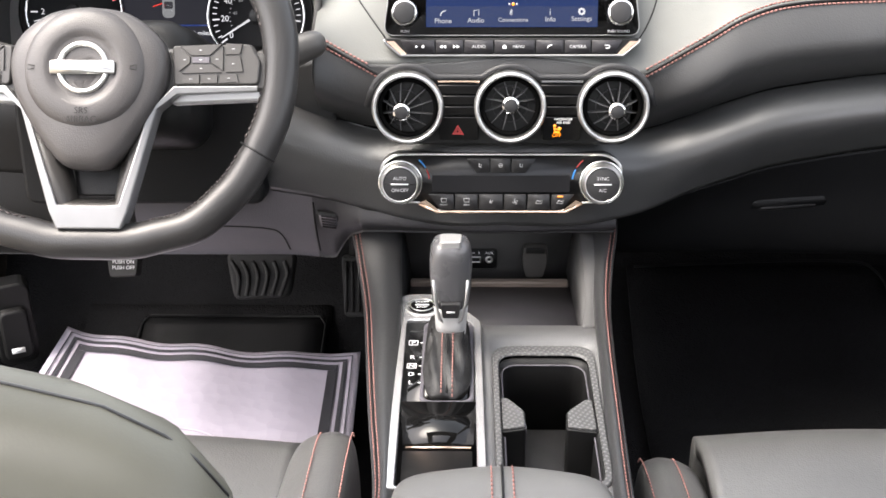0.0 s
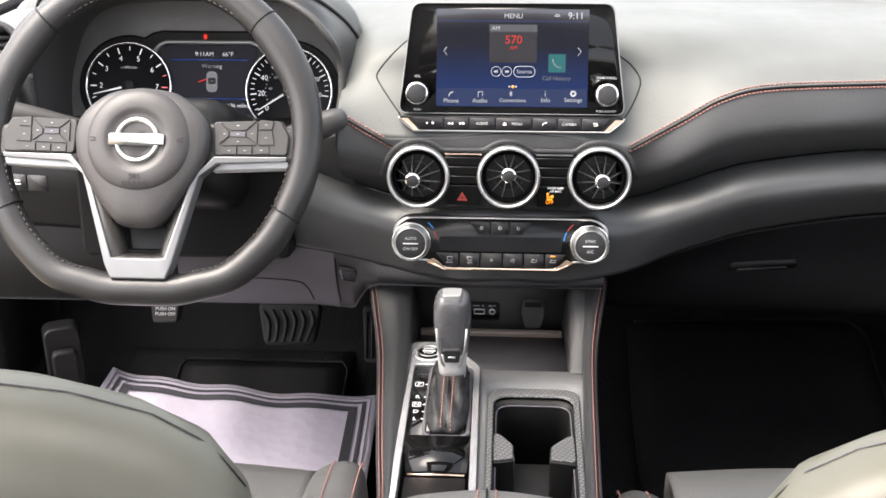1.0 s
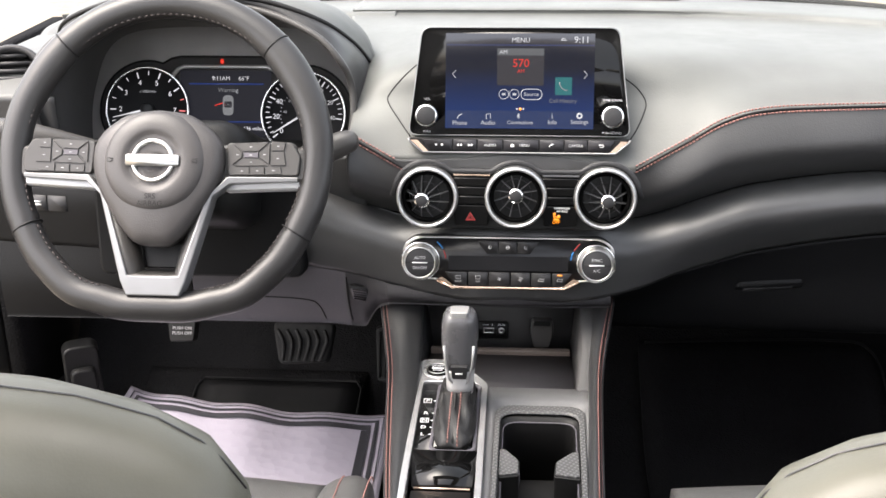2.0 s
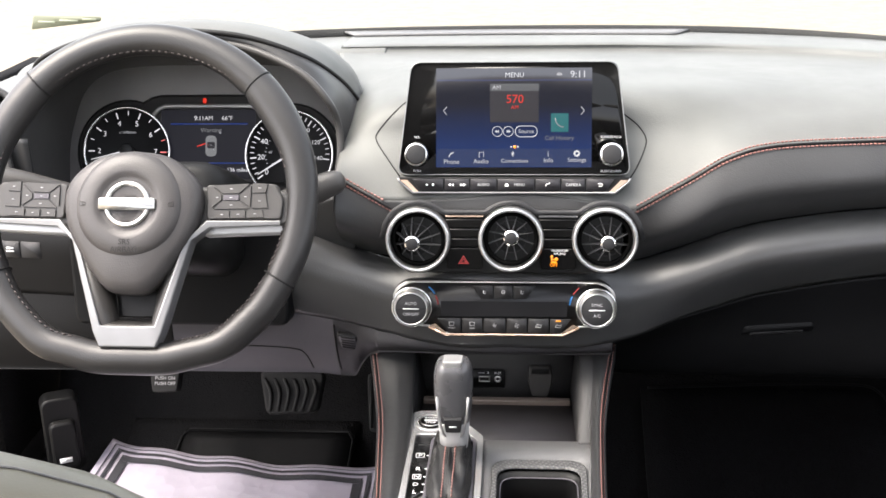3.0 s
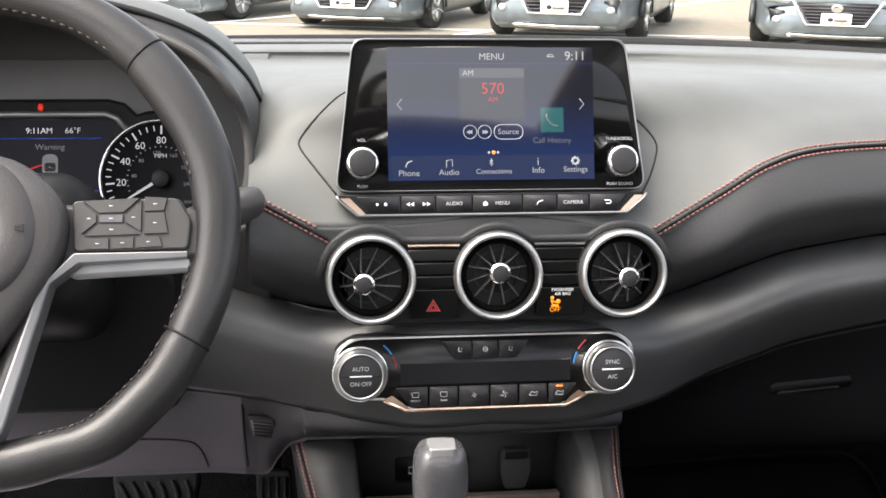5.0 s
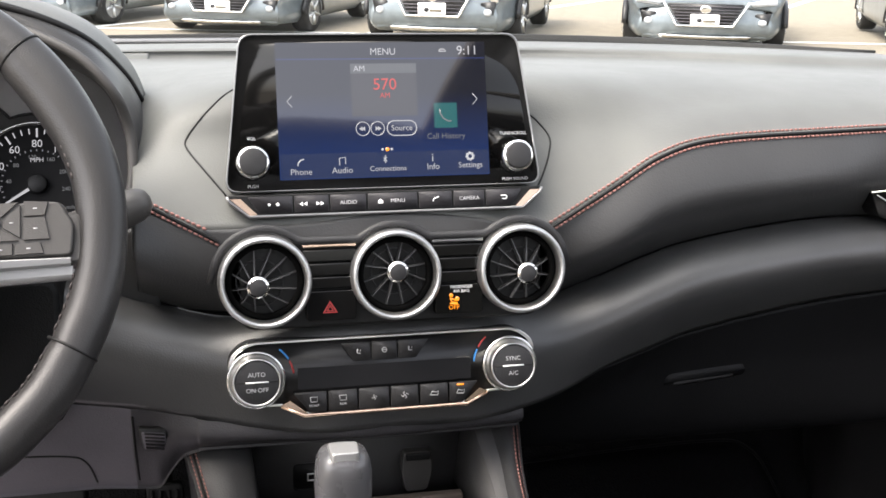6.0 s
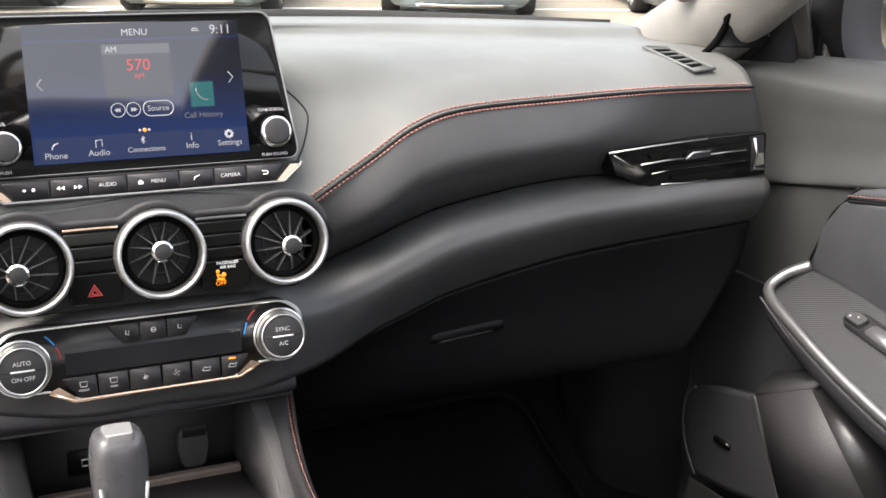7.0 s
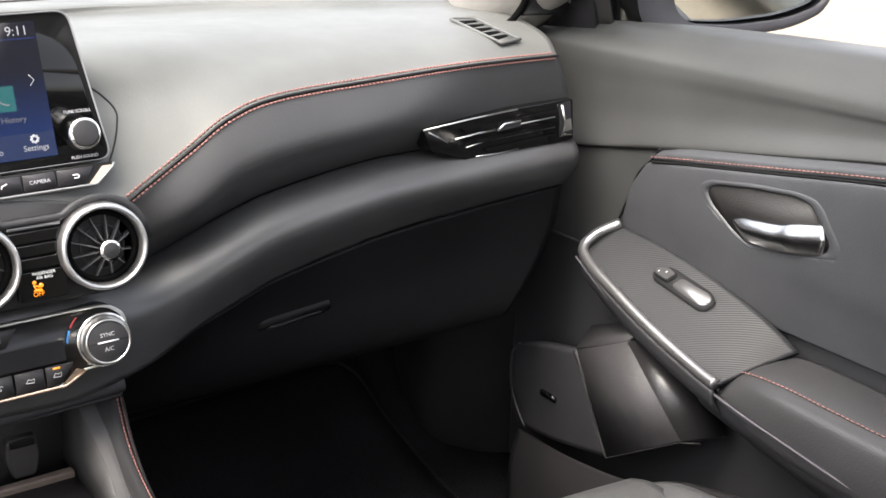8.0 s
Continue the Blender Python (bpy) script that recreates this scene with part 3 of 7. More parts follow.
    ox = (-.685, -.62, -.55, -.48, -.422)
    part("outer_knee_panel", skin(ox, [(x, 1.196, .361) for x in ox]), GLOVE, dashboard, "outer knee panel, the column's shade put into black plastic")
    knee_foot = [(x, 1.196, .361) for x in kx[:-1]] + [foot[0]]
    knee = part("knee_panel", skin(kx, knee_foot), PLASTIC_GREY, dashboard, "knee panel, bounced light put into paler lilac-grey plastic")

    def on(ob, pts):
        return drape(ob, spline([(x, 1.16, z) for x, z in pts], 40), (0, 1, 0), 0.0)
    part("panel_line", tube(on(knee, [(-.41, .399), (-.33, .401), (-.272, .399), (-.256, .390), (-.250, .364)]), .0010, 6), DARK, dashboard)
    part("panel_line", tube(on(body, [(-.2160, .437), (-.2155, .42), (-.2150, .40), (-.2145, .365)]), .0012, 6), DARK, dashboard)
    # small slotted vent beside the console
    f = plane_frame(drape(body, [(-.1985, 1.16, .4155)], (0, 1, 0), 0.004)[0], -24, 4)
    o = [(-.0128, .0145), (.0102, .0095), (.0112, -.0145), (-.0098, -.0095)]
    g = part("foot_vent", prism(round_poly(o, .003, 4), -.006, .0, f), DARK, dashboard, "small slotted vent")
    part("vent_plate", prism(round_poly([(x * .88, y * .9) for x, y in o], .002, 4), -.004, .0010, f, .0004), PLASTIC_GREY, g)
    for i in range(5):
        y = -.0085 + i * .0043
        part("slot", prism([(-.0078 - y * .06, y + .0016), (.0080 + y * .02, y - .0022), (.0080 + y * .02, y - .0002), (-.0078 - y * .06, y + .0036)], .0006, .0014, f), DARK, g, smooth=False)
    # switch plate and round outlet at the driver's outer end
    f = plane_frame((-.602, 1.192, .521), 4, -6)
    sp = part("switch_plate", prism(rounded(-.030, -.0125, .030, .0125, .003), -.02, 0, f), DARK, dashboard)
    for x0, x1 in ((-.028, -.002), (-.001, .026)):
        part("blank_key", prism(rounded(x0, -.0105, x1, .0105, .002), 0, .003, f, .0006), PLASTIC, sp)
    part("mark", block(-.020, -.003, .003, -.010, -.001, .0034, f), WHITE, sp)
    part("mark", block(-.020, .001, .003, -.010, .003, .0034, f), WHITE, sp)
    return tree


make_dashboard()


def make_glovebox():
    box = thing("glovebox", (0.40, 1.22, 0.40), "closed black glovebox with a recessed pull handle", "glovebox")
    e = [(x, y + 0.004 * min(max((x - .2) / .08, 0), 1), z - 0.003 * min(max((x - .2) / .08, 0), 1)) for x, y, z in SEAM[2:]]
    e[0] = (0.112, 1.150, 0.427)
    mid = [(x - 0.016 * i / 6, 1.185 + 0.045 * i / 6, 0.405 + (z - 0.43) * 0.45) for i, (x, y, z) in enumerate(e)]
    low = [(0.118 + (0.61 - 0.118) * i / 6, 1.225, 0.350) for i in range(7)]
    back = [(0.125 + (0.60 - 0.125) * i / 6, 1.60, 0.34) for i in range(7)]
    low2 = [(x, 1.32, .338) for x, y, z in low]
    # lid far darker than the roll above: shade put into its colour
    lid = part("lid", loft([e, mid, low, [(x, 1.262, .336) for x, y, z in low], [(x, 1.33, .335) for x, y, z in low]], 50, 8), GLOVE, box, "grained black lid, darkened for the shade under the dash", thick=0.006)
    part("underside", loft([low2, back], 20, 2), DARK, box, thick=0.01)
    # handle: a dished pocket, the highlight on its lower lip put into paler plastic
    m = plane_frame(drape(lid, [(0.320, 1.16, 0.413)], (0, 1, 0), 0.0)[0], -30, 5)
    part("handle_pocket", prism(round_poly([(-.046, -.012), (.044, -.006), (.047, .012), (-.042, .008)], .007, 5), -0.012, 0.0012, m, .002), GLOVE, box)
    part("handle", prism(round_poly([(-.034, -.007), (.032, -.003), (.034, .003), (-.032, .000)], .003, 5), -0.006, 0.0018, m, 0.001), PLASTIC, box, "paler pull edge with its highlight put into the grey")


make_glovebox()


# ---- infotainment unit ----
def make_screen():
    unit = thing("infotainment_screen", (0, 1.19, 0.62), "lit touchscreen in a black bezel with two chrome knobs", "car display")
    m = plane_frame((0, 1.1765, 0.6455), 16)
    outer = round_poly([(-.1325, -.023), (.1325, -.023), (.1165, .1045), (-.1165, .1045)], .011, 6)
    part("housing", prism([(x * 1.0, y) for x, y in outer], -0.03, -0.002, m), PLASTIC, unit, bevel=0.002)
    part("rim", frame_plate([(x * 1.006, y + (.0008 if y > 0 else -.0004)) for x, y in outer], [(x * .997, y - (.0005 if y > 0 else -.0003)) for x, y in outer], -0.008, 0.0015, m), SATIN_DARK, unit, "satin silver edge")
    part("bezel", prism(outer, -0.004, 0.0, m), GLOSS, unit, "gloss black glass face")
    part("display", prism([(-.0885, -.0145), (.0885, -.0145), (.0885, .098), (-.0885, .098)], -0.001, 0.0004, m), DISPLAY, unit, "lit blue menu page", smooth=False)
    d = unit

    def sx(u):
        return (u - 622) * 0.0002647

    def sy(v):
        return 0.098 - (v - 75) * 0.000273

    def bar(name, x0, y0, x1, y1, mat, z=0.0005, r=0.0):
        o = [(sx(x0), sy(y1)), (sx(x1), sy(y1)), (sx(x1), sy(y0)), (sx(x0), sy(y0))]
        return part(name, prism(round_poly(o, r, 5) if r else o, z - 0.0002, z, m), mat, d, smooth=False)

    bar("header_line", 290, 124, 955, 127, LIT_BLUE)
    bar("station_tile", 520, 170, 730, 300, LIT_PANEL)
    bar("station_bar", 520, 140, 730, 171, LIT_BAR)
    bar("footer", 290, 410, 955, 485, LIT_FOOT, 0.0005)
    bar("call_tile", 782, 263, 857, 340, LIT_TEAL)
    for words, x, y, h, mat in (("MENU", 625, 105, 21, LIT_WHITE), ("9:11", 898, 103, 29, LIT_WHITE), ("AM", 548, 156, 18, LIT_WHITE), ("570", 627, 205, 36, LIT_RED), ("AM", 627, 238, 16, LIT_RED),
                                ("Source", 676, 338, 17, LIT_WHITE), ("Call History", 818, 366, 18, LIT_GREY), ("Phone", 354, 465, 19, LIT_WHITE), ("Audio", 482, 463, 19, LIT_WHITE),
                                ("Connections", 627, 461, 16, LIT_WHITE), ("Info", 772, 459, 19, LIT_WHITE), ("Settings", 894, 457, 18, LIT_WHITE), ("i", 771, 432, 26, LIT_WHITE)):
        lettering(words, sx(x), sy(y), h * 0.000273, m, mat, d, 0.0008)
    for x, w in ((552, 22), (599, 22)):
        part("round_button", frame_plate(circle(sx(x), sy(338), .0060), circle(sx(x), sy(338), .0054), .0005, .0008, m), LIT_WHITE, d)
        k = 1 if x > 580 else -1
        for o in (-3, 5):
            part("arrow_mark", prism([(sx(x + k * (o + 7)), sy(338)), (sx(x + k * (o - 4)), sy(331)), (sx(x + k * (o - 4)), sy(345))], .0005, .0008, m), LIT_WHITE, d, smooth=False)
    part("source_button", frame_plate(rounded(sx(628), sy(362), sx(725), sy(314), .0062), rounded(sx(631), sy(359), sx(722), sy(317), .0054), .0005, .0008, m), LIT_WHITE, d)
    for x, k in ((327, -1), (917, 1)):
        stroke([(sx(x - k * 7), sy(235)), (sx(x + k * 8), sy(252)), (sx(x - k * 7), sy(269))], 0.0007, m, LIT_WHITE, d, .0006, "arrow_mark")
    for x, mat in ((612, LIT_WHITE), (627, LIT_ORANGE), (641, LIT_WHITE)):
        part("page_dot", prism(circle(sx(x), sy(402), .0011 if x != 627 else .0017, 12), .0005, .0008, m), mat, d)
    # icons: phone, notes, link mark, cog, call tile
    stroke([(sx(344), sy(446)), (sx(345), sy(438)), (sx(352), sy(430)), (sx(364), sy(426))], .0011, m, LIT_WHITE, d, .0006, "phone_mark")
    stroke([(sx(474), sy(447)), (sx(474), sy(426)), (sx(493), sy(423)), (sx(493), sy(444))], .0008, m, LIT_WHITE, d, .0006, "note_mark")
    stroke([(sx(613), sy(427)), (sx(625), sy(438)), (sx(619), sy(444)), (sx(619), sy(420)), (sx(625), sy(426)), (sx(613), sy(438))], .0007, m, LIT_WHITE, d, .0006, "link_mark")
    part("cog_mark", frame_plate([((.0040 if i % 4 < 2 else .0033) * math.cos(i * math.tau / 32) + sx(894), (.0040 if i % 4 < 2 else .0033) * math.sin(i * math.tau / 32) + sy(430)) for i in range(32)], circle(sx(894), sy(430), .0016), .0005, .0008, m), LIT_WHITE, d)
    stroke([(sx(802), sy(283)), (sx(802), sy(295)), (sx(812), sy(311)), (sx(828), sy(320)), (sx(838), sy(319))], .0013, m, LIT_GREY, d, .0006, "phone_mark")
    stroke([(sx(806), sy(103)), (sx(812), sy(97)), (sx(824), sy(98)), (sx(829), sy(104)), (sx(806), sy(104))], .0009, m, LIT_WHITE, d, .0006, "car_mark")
    # knobs and their prints
    for x, y, up, dn in ((-.1105, 0, "VOL", "PUSH"), (.1105, 0, "TUNE\u00b7SCROLL", "PUSH SOUND")):
        k = m @ Matrix.Translation((x, y, 0))
        knob = part("knob", lathe([(.0145, 0), (.0145, .004), (.0135, .010), (.0132, .014), (.0118, .0152)], k), CHROME, unit, "bright ribbed knob")
        part("knob_face", lathe([(.0112, .0148), (.0112, .0154), (.0098, .0160)], k), PLASTIC, knob)
        lettering(up, x, .0198, .0027, m, GREY_PRINT, unit, .0007)
        lettering(dn, x, -.0190, .0027, m, GREY_PRINT, unit, .0007)
    # strip of keys under the glass
    b = plane_frame((0, 1.1765 - .0125, 0.6455 - .0255), 16)
    part("key_tray", prism(round_poly([(-.1325, .002), (.1325, .002), (.1330, -.001), (.1155, -.0165), (-.1155, -.0165), (-.1330, -.001)], .004), -0.012, 0.0005, b), DARK, unit, "black key surround", bevel=0.001)
    part("tray_edge", tube([b @ Vector(p) for p in ((-.1322, .001, .001), (-.1305, -.003, .001), (-.1150, -.0158, .001), (.1150, -.0158, .001), (.1305, -.003, .001), (.1322, .001, .001))], .0014, 8), SATIN_DARK, unit, "satin metal edge")
    for k in (-1, 1):
        part("tray_end", prism([(k * .1300, -.001), (k * .1215, -.001), (k * .1085, -.0142), (k * .1140, -.0150)], .0005, .0018, b), COPPER, unit, "copper-toned end piece", smooth=False)
    xs = [-.1165, -.0790, -.0495, -.0185, .0245, .0540, .0820, .1150]
    for i, words in enumerate(("", "", "AUDIO", "MENU", "", "CAMERA", "")):
        x0, x1 = xs[i] + .0006, xs[i + 1] - .0006
        o = [(x0 + (.009 if i == 0 else 0), -.0132), (x1 - (.009 if i == 6 else 0), -.0132), (x1, .0002), (x0, .0002)]
        key = part("key", prism(round_poly(o, .0012, 3), 0, .0022, b, 0.0004), STACK, unit, "dark grey key")
        c = (x0 + x1) / 2
        if words:
            lettering(words, c + (.004 if words == "MENU" else 0), -.0066, .0032, b, GREY_PRINT, key, .0023)
        if i == 0:
            part("mark", prism(circle(c - .001, -.0066, .0012, 12), .0022, .0024, b), WHITE, key)
            part("mark", prism(circle(c + .006, -.0066, .0015, 12), .0022, .0024, b), WHITE, key)
        if i == 1:
            for o in (-.0085, -.005, .005, .0085):
                s = 1 if o > 0 else -1
                part("mark", prism([(c + o + s * .0017, -.0066), (c + o - s * .0013, -.0049), (c + o - s * .0013, -.0083)], .0022, .0024, b), WHITE, key, smooth=False)
        if i == 3:
            part("mark", prism([(c - .0125, -.0084), (c - .0085, -.0084), (c - .0085, -.0062), (c - .0105, -.0046), (c - .0125, -.0062)], .0022, .0024, b), WHITE, key, smooth=False)
        if i == 4:
            stroke([(c - .0025, -.0084), (c - .0018, -.0062), (c + .0025, -.0046)], .001, b, WHITE, key, .0023)
        if i == 6:
            stroke([(c - .003, -.0052), (c + .0015, -.0052), (c + .0025, -.0066), (c + .0015, -.0080), (c - .002, -.0080)], .0008, b, WHITE, key, .0023)


make_screen()


# ---- round air vents ----
def make_vent(x, z, knob_x, knob_z, label):
    v = thing("air_vent", (x, 1.12, z), label, "air vent", "round vents of the centre stack")
    m = plane_frame((x, 1.113, z), 10)
    part("ring", lathe([(.0368, -.012), (.0368, -.002), (.0360, .003), (.0342, .0052), (.0322, .004), (.0312, -.002), (.0310, -.016)], m, 56, cap=False), RING, v, "brushed satin chrome ring")
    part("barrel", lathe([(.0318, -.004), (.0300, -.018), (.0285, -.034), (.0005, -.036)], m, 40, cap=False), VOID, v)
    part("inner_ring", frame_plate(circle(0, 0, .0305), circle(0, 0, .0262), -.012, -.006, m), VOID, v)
    k = m @ Matrix.Translation((knob_x, knob_z, 0))
    for i in range(12):
        a = i * math.tau / 12 + 0.25
        c, s = math.cos(a), math.sin(a)
        p, q = Vector((knob_x + c * .008, knob_z + s * .008, -.006)), Vector((c * .0285, s * .0285, -.012))
        d = (q - p).normalized()
        n = Vector((-d.y, d.x, 0)) * .0005
        w = Vector((0, 0, -.012))
        bm = bmesh.new()
        lo = [bm.verts.new(m @ t) for t in (p - n, q - n, q + n, p + n)]
        hi = [bm.verts.new(m @ (t + w)) for t in (p - n, q - n, q + n, p + n)]
        for j in range(4):
            bm.faces.new((lo[j], lo[(j + 1) % 4], hi[(j + 1) % 4], hi[j]))
        bm.faces.new(lo), bm.faces.new(hi)
        part("fin", bm, FIN, v, smooth=False)
    part("fin_ring", frame_plate([(knob_x * .6 + .0190 * math.cos(i * math.tau / 32), knob_z * .6 + .0190 * math.sin(i * math.tau / 32)) for i in range(32)],
                                 [(knob_x * .6 + .0180 * math.cos(i * math.tau / 32), knob_z * .6 + .0180 * math.sin(i * math.tau / 32)) for i in range(32)], -.018, -.013, m), PLASTIC, v)
    knob = part("knob", lathe([(.0070, -.012), (.0086, -.004), (.0091, .003), (.0084, .0065)], k, 28), CHROME, v, "chrome centre knob")
    part("knob_face", lathe([(.0068, .006), (.0068, .0070), (.0061, .0074)], k, 24), PLASTIC, knob)


make_vent(-.1065, .5635, -.006, -.003, "round vent with satin chrome ring, fins turned aside")
make_vent(-.0020, .5645, .000, .003, "round vent with satin chrome ring, fins turned upwards")
make_vent(.1025, .5645, .003, -.003, "round vent with satin chrome ring beside the passenger's fascia")


def make_stack():
    """Black trim between the vents, with hazard key and air bag lamp."""
    s = thing("vent_panel", (0, 1.135, .56), "gloss black trim with hazard key and airbag lamp", "trim panel")
    m = plane_frame((-.002, 1.122, .5625), 10)
    part("backing", prism(rounded(-.125, -.0405, .125, .030, .012), -.03, -.006, m), DARK, s, bevel=.002)
    for x0, x1 in ((-.074, -.031), (.031, .074)):
        # left top slat is copper: a warm reflection put into its colour
        for y0, y1, mat in ((.024, .0275, COPPER if x0 < 0 else SATIN_DARK), (.0125, .0225, GLOSS), (.0015, .0115, GLOSS), (-.009, .0005, GLOSS)):
            part("slat", block(x0, y0, -.006, x1, y1, .0015 if mat is GLOSS else .0005, m), mat, s, bevel=.0012)
        part("key", prism(rounded(x0 + .001, -.035, x1 - .001, -.0105, .003), -.006, .0015, m, .0006), GLOSS, s, bevel=.0006)
    # dark tube hugging the three rings, drawn for the shadow gap above them
    pts = []
    for i in range(61):
        x = -.1465 + .293 * i / 60
        z = max((math.sqrt(max(.0410 ** 2 - (x - c) ** 2, 0)) for c in (-.1045, 0, .1045)), default=0)
        pts.append((x, max(z, .030) if abs(x) < .125 else z))
    path = [m @ Vector((x, z, .000)) for x, z in pts]
    part("brow", tube(path, .0034, 8), PLASTIC, s, "dark tube drawing the shadow gap over the rings")
    tri = [(-.0595, -.0285), (-.0475, -.0285), (-.0535, -.0185)]
    part("hazard_mark", frame_plate(tri, [(-.0577, -.0276), (-.0493, -.0276), (-.0535, -.0206)], .0014, .0019, m), RED, s, smooth=False)
    part("hazard_mark", frame_plate([(-.0567, -.0271), (-.0503, -.0271), (-.0535, -.0218)], [(-.0553, -.0264), (-.0517, -.0264), (-.0535, -.0234)], .0014, .0019, m), RED, s, smooth=False)
    lettering("PASSENGER", .0545, -.0128, .0026, m, WHITE, s, .0018)
    lettering("AIR BAG", .0545, -.0163, .0026, m, WHITE, s, .0018)
    # orange lamp: a seated outline of plain bars and the word OFF
    lettering("OFF", .0480, -.0295, .0038, m, LIT_ORANGE, s, .0018, name="lamp_lettering")
    part("lamp_mark", prism(circle(.0458, -.0195, .0016, 14), .0014, .0019, m), LIT_ORANGE, s)
    part("lamp_mark", prism(circle(.0508, -.0225, .0019, 14), .0014, .0019, m), LIT_ORANGE, s)
    for pts in ([(.0450, -.0215), (.0462, -.0252), (.0510, -.0258)], [(.0462, -.0222), (.0496, -.0238)], [(.0446, -.0262), (.0512, -.0268)]):
        stroke(pts, .0012, m, LIT_ORANGE, s, .0018, "lamp_mark")


make_stack()


# ---- climate panel ----
def make_climate():
    c = thing("climate_panel", (-.0125, 1.12, .483), "gloss black climate panel with two chrome dials", "climate control")
    m = plane_frame((-.0103, 1.118, .4802), 12)
    out = round_poly([(-.127, .020), (-.112, .031), (.112, .031), (.127, .020), (.127, -.012), (.115, -.022), (.083, -.022), (.066, -.0325), (-.066, -.0325), (-.083, -.022), (-.115, -.022), (-.127, -.012)], .012, 5)
    inn = [(x * .977, y * .925 + .0002) for x, y in out]
    part("body", prism(out, -.02, -.001, m), PLASTIC, c)
    part("rim", frame_plate(out, inn, -.004, .0025, m), SATIN, c, "satin chrome surround", bevel=.0008)
    part("face", prism(inn, -.003, .0006, m), PANEL_BLACK, c, "gloss black face")
    part("lower_rim", tube([m @ Vector(p) for p in ((-.086, -.0225, .002), (-.068, -.0312, .002), (.068, -.0312, .002), (.086, -.0225, .002))], .0016, 8), COPPER, c)
    for k in (-1, 1):
        part("rim_chamfer", prism([(k * .0870, -.0215), (k * .0690, -.0318), (k * .0640, -.0300), (k * .0790, -.0180)], .0006, .0028, m, .0004), COPPER, c, "pale copper-toned chamfer", smooth=False)
    part("display", prism([(-.072, -.010), (.072, -.010), (.072, .0075), (-.072, .0075)], 0, .0009, m), DIAL, c, "unlit display window", smooth=False)
    xs = [-.077, -.0485, -.0235, .003, .0275, .0525, .078]
    for i in range(6):
        lean0, lean1 = (.013 if i == 0 else 0), (.013 if i == 5 else 0)
        o = [(xs[i] + .0006 + lean0, -.0292), (xs[i + 1] - .0006 - lean1, -.0292), (xs[i + 1] - .0006, -.0122), (xs[i] + .0006, -.0122)]
        key = part("key", prism(round_poly(o, .0012, 3), .0004, .0030, m, .0005), PLASTIC, c, "dark grey key")
        x = (xs[i] + xs[i + 1]) / 2 + (.003 if i == 0 else -.003 if i == 5 else 0)
        if i < 2:
            stroke([(x - .0030, -.0165), (x + .0030, -.0165), (x + .0024, -.0205), (x - .0024, -.0205), (x - .0030, -.0165)], .0005, m, GREY_PRINT, key, .0031)
            lettering("FRONT" if i == 0 else "REAR", x, -.0235, .0018, m, GREY_PRINT, key, .0031)
        elif i < 4:
            for a in range(4):
                b = a * math.tau / 4 + .4
                r = .0017 if i == 2 else .0024
                stroke([(x + r * .15 * math.cos(b), -.0200 + r * .15 * math.sin(b)), (x + r * math.cos(b + .3), -.0200 + r * math.sin(b + .3)), (x + r * 1.2 * math.cos(b - .4), -.0200 + r * 1.2 * math.sin(b - .4))], .0005, m, GREY_PRINT, key, .0031)
        else:
            stroke([(x - .0035, -.0215), (x - .0015, -.0185), (x + .0012, -.0195), (x + .0035, -.0185), (x + .0028, -.0220), (x - .0035, -.0215)], .0006, m, GREY_PRINT, key, .0031)
        if i == 5:
            part("lamp", block(x - .003, -.0150, .003, x + .003, -.0135, .0034, m), LIT_ORANGE, key)
    # heated seat and wheel keys
    for x0, x1, l0, l1 in ((-.036, -.012, .010, 0), (-.011, .010, 0, 0), (.011, .037, 0, .011)):
        o = [(x0 + l0, .0105), (x1 - l1, .0105), (x1, .0258), (x0, .0258)]
        key = part("key", prism(round_poly(o, .001, 3), .0004, .0020, m, .0004), PLASTIC, c)
        x = (x0 + x1) / 2 + (l0 - l1) * .25
        if l0 or l1:
            stroke([(x - .0012, .0205), (x - .0016, .0172), (x + .0012, .0168)], .0009, m, GREY_PRINT, key, .0021)
            stroke([(x + .0008, .0180), (x + .0012, .0200)], .0005, m, GREY_PRINT, key, .0021)
        else:
            stroke(circle(x, .0185, .0019, 16), .0006, m, GREY_PRINT, key, .0021, closed=True)
            stroke([(x - .0018, .0185), (x + .0018, .0185)], .0006, m, GREY_PRINT, key, .0021)
    # dials
    for x, up, dn, hot in ((-.1054, "AUTO", "ON\u00b7OFF", 1), (.1054, "SYNC", "A/C", -1)):
        k = m @ Matrix.Translation((x, .0005, 0))
        part("dial_ring", lathe([(.0236, 0), (.0236, .003), (.0230, .0042), (.0218, .0042), (.0208, .001)], k, 48, cap=False), CHROME, c)
        dial = part("dial", lathe([(.0206, 0), (.0206, .006), (.0196, .0120), (.0190, .0145), (.0181, .0150), (.0176, .0138)], k, 48, cap=False), SATIN, c, "bright chrome dial")
        part("dial_face", lathe([(.0178, .0110), (.0178, .0136), (.0168, .0142)], k, 40), PLASTIC, dial, "dark grey dial face")
        part("bar", block(-.0090, -.0006, .0140, .0090, .0006, .0146, k), WHITE, dial)
        part("split_line", block(-.0168, -.0003, .0138, .0168, .0003, .0143, k), DARK, dial)
        lettering(up, 0, .0060, .0036, k, GREY_PRINT, dial, .0143)
        lettering(dn, 0, -.0064, .0036, k, GREY_PRINT, dial, .0143)
        for lo, hi, mat in ((6, 26, RED), (30, 50, BLUE)):
            a0, a1 = (lo, hi) if hot > 0 else (180 - lo, 180 - hi)
            if hot < 0:
                mat = BLUE if mat is RED else RED
